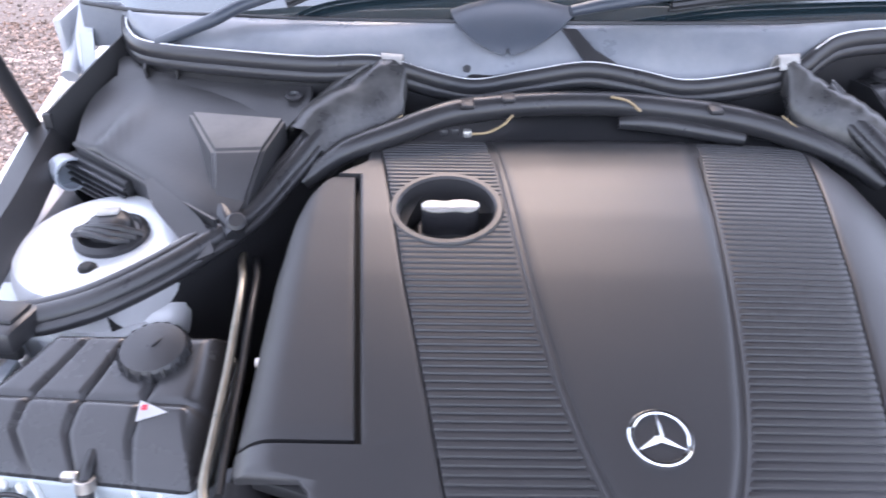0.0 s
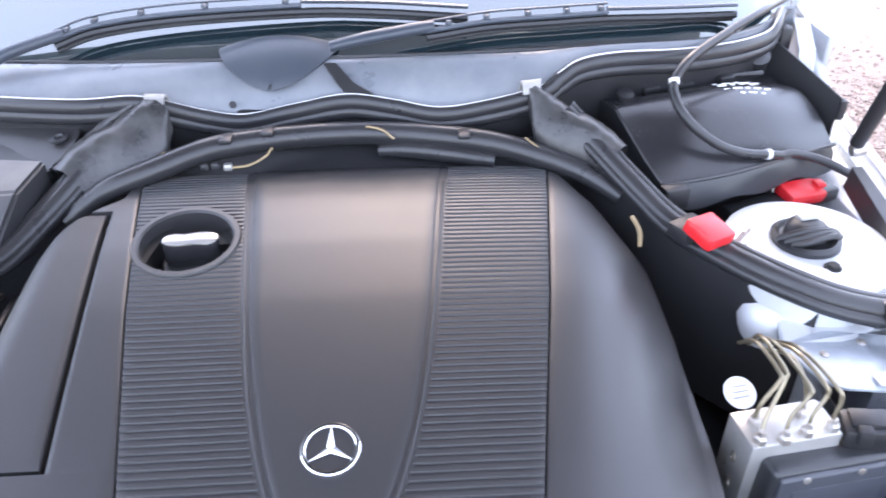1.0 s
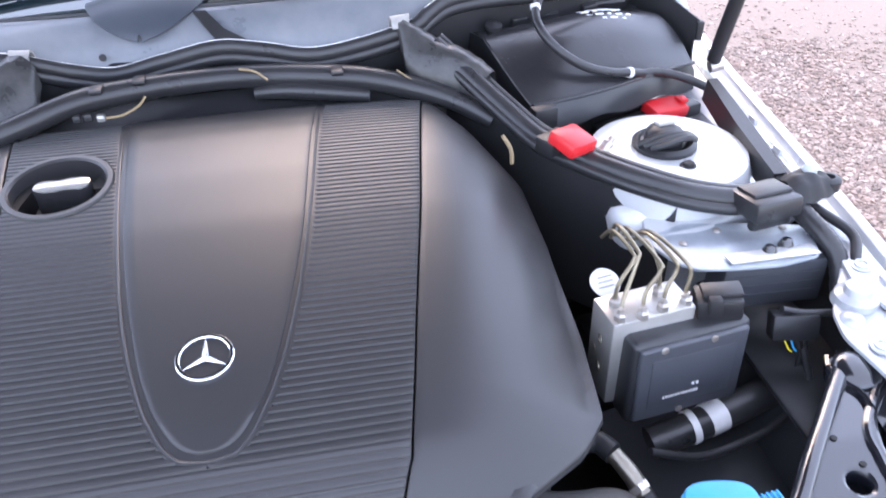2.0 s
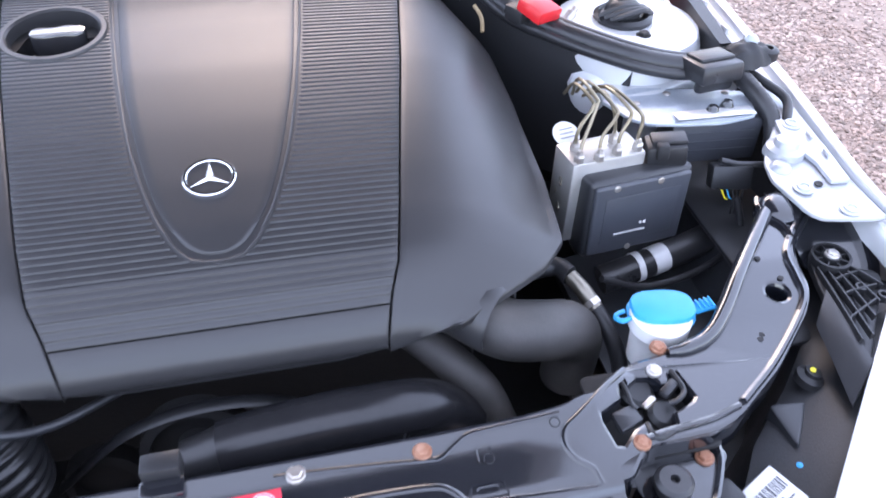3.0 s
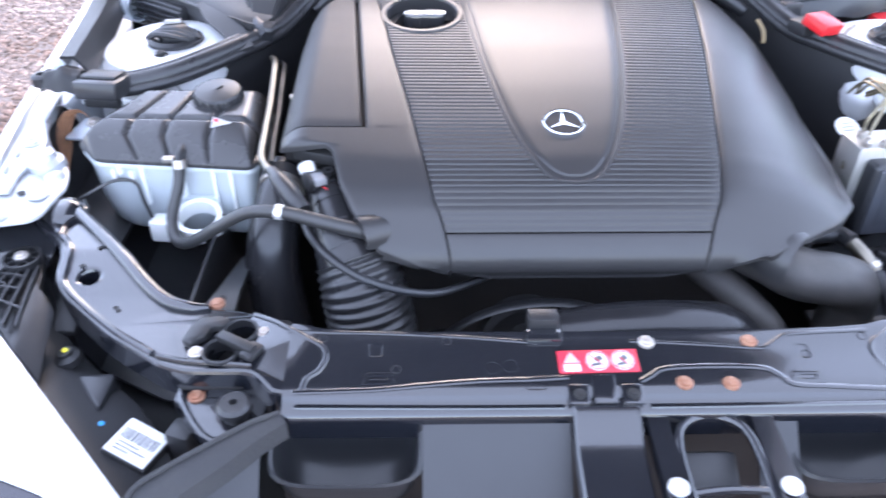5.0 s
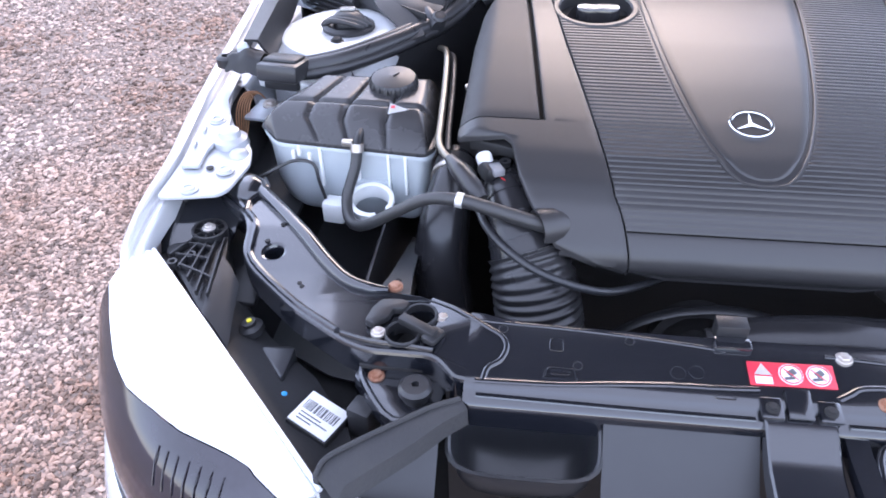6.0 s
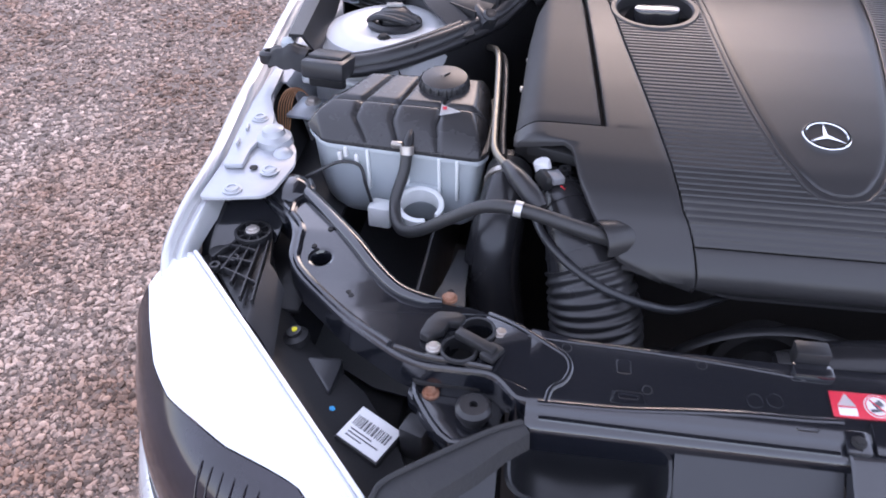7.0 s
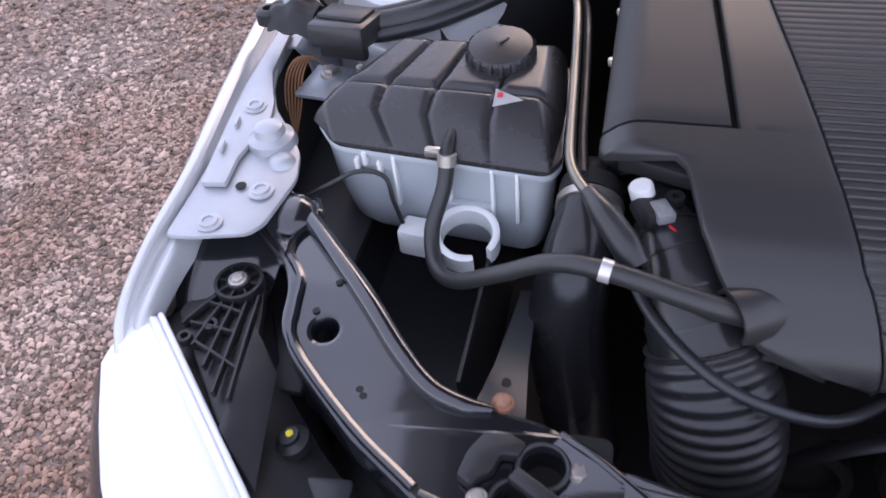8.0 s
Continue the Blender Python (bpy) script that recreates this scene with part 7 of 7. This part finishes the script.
wiper([(-0.548, 0.872, 0.918), (-0.476, 0.872, 0.946), (-0.436, 0.893, 0.960), (-0.372, 0.916, 0.974)], [(-0.384, 0.912, 0.972), (-0.333, 0.931, 0.984), (-0.225, 0.942, 0.993), (-0.058, 0.947, 0.997)], [(0.05, 0.942, 0.994), (0.169, 0.931, 0.987)])
wiper([(-0.020, 0.880, 0.957), (0.03, 0.888, 0.964), (0.094, 0.899, 0.970), (0.12, 0.904, 0.972)], [(0.110, 0.902, 0.971), (0.193, 0.915, 0.977), (0.284, 0.921, 0.979), (0.362, 0.926, 0.98)], [(0.45, 0.930, 0.978), (0.55, 0.94, 0.975)])
glass = thing("windscreen", "dark windscreen glass reflecting the sky", "windscreen", kind="structure")
part("pane", strip([[(x, edge_y(x) + 0.003 + d, 0.934 + d * 0.58) for x in XS] for d in (0.0, 0.15, 0.35, 0.6, 0.92)], thick=0.005), M["glassdark"], glass)
part("roof_edge", box((0, 1.95, 1.46), (1.3, 0.3, 0.04), 0.015), M["silver"], glass)

# ---- side gutters, hood struts ----
for sx in (-1, 1):
    gut = thing("wing_trim", "black plastic trim strip along the inner wing", "trim", "wing trims")
    ends = [(-0.600, 0.940, 0.920), (-0.640, 0.862, 0.890), (-0.676, 0.792, 0.860)] if sx < 0 else [(0.630, 0.985, 0.914), (0.668, 0.925, 0.886), (0.704, 0.866, 0.858)]
    part("trim_strip", strip([[(x, y, z) for x, y, z in ends], [(x - sx * 0.006, y - 0.003, z - 0.036) for x, y, z in ends], [(x - sx * 0.004, y - 0.004, z - 0.10) for x, y, z in ends], [(x - sx * 0.004, y - 0.004, 0.66) for x, y, z in ends]], thick=0.004), M["lid"], gut)
    if sx < 0:
        ledge = [(0.50, 0.628, 0.648, 0.668, 0.676, 0.824), (0.65, 0.642, 0.660, 0.684, 0.692, 0.830), (0.80, 0.660, 0.674, 0.700, 0.708, 0.842)]
    else:
        ledge = [(0.505, 0.630, 0.634, 0.650, 0.654, 0.806), (0.62, 0.640, 0.644, 0.664, 0.668, 0.814), (0.73, 0.652, 0.656, 0.670, 0.674, 0.826)]
    part("lower_strip", strip([[(sx * a, y, z - 0.03), (sx * b, y, z), (sx * c, y, z), (sx * d, y, z - 0.03)] for y, a, b, c, d, z in ledge], thick=0.004), M["black"], gut)
    part("end_tooth", box((ends[2][0], ends[2][1], ends[2][2] - 0.016), (0.012, 0.012, 0.03), 0.003), M["black"], gut)
    wall = thing("wing_wall", "silver painted inner wing edge", "car panel", "wing walls")
    part("wall", strip([[(sx * x, y, z) for x, z in ((0.64, 0.60), (0.668, 0.735), (0.680, 0.752), (dx, dz))] for y, dx, dz in ((0.50, 0.700, 0.752), (0.65, 0.712, 0.758), (0.85, 0.728, 0.766), (1.05, 0.745, 0.778), (1.3, 0.765, 0.79))], thick=0.003), M["dimsilver"], wall)
    part("hinge_arm", tube([(sx * 0.70, 0.92, 0.85), (sx * 0.705, 1.0, 0.89), (sx * 0.70, 1.08, 0.96)], [0.012, 0.014, 0.012], 10), M["dimsilver"], wall)
    part("hinge_plate", box((sx * 0.712, 1.02, 0.88), (0.012, 0.14, 0.08), 0.005), M["dimsilver"], wall)
    part("hinge_link", strip([[(sx * 0.690, 0.93, 0.845), (sx * 0.690, 0.95, 0.90), (sx * 0.695, 1.0, 0.93), (sx * 0.70, 1.08, 0.945)], [(sx * 0.690, 0.97, 0.835), (sx * 0.690, 0.985, 0.875), (sx * 0.695, 1.03, 0.895), (sx * 0.70, 1.10, 0.90)]], thick=0.005), M["dimsilver"], wall)
    part("hinge_flange", strip([[(sx * 0.690, 0.93, 0.845), (sx * 0.690, 0.95, 0.90), (sx * 0.695, 1.0, 0.93)], [(sx * 0.668, 0.935, 0.845), (sx * 0.668, 0.955, 0.90), (sx * 0.674, 1.005, 0.93)]], thick=0.004), M["dimsilver"], wall)
    bolt((sx * 0.686, 0.978, 0.895), 0.009, axis=(-sx, 0, 0.1), parent=wall)
    bolt((sx * 0.686, 1.03, 0.915), 0.009, axis=(-sx, 0, 0.1), parent=wall)
    # solid black block stands in for the dark gap beside the hinge
    part("hinge_gap_block", box((sx * 0.655, 1.0, 0.90), (0.02, 0.05, 0.05), 0.006), M["black"], wall)
    gas = thing("hood_strut", "black gas strut holding the hood open", "gas strut", "hood struts")
    part("cylinder", tube([(sx * 0.700, 0.800, 0.822), (sx * 0.700, 0.765, 0.93), (sx * 0.698, 0.70, 1.12)], 0.0105, 16, 3), M["black"], gas)
    part("rod", tube([(sx * 0.698, 0.70, 1.12), (sx * 0.680, 0.585, 1.535)], 0.004, 10, 2), M["chrome"], gas)
    part("ball_joint", lathe((sx * 0.703, 0.800, 0.812), (sx, 0, 0.2), [(0.009, -0.008), (0.010, 0.0), (0.009, 0.012), (0.005, 0.014), (0, 0.014)], 16), M["bolt"], gas)

# ---- the raised hood: it shades the bay and is mirrored in its paint ----
hood = thing("hood", "silver hood raised on struts with dark insulation underneath", "hood")
HOOD = [(1.00, 1.285, 0.69), (0.90, 1.35, 0.695), (0.72, 1.465, 0.695), (0.50, 1.61, 0.68), (0.30, 1.75, 0.64), (0.13, 1.855, 0.59), (0.0, 1.925, 0.54)]


def hood_rows(grow, drop, rows):
    """Across the hood, with a slight crown; grow narrows it, drop moves it towards the bay."""
    out = []
    for y, z, w in rows:
        w = w + grow
        out.append([(w * k / 6, y - drop * 0.7, z - drop * 0.7 + 0.04 * (1 - (k / 6) ** 2)) for k in range(-6, 7)])
    return out


part("outer_skin", strip(hood_rows(0, 0, HOOD), thick=0.002), M["silver"], hood)
part("inner_frame", strip(hood_rows(-0.01, 0.02, HOOD), thick=0.002), M["inner"], hood)
part("insulation", strip(hood_rows(-0.09, 0.034, [(0.955, 1.312, 0.69)] + HOOD[1:6] + [(0.06, 1.89, 0.57)]), thick=0.008), M["foam"], hood, "dark felt insulation mat")
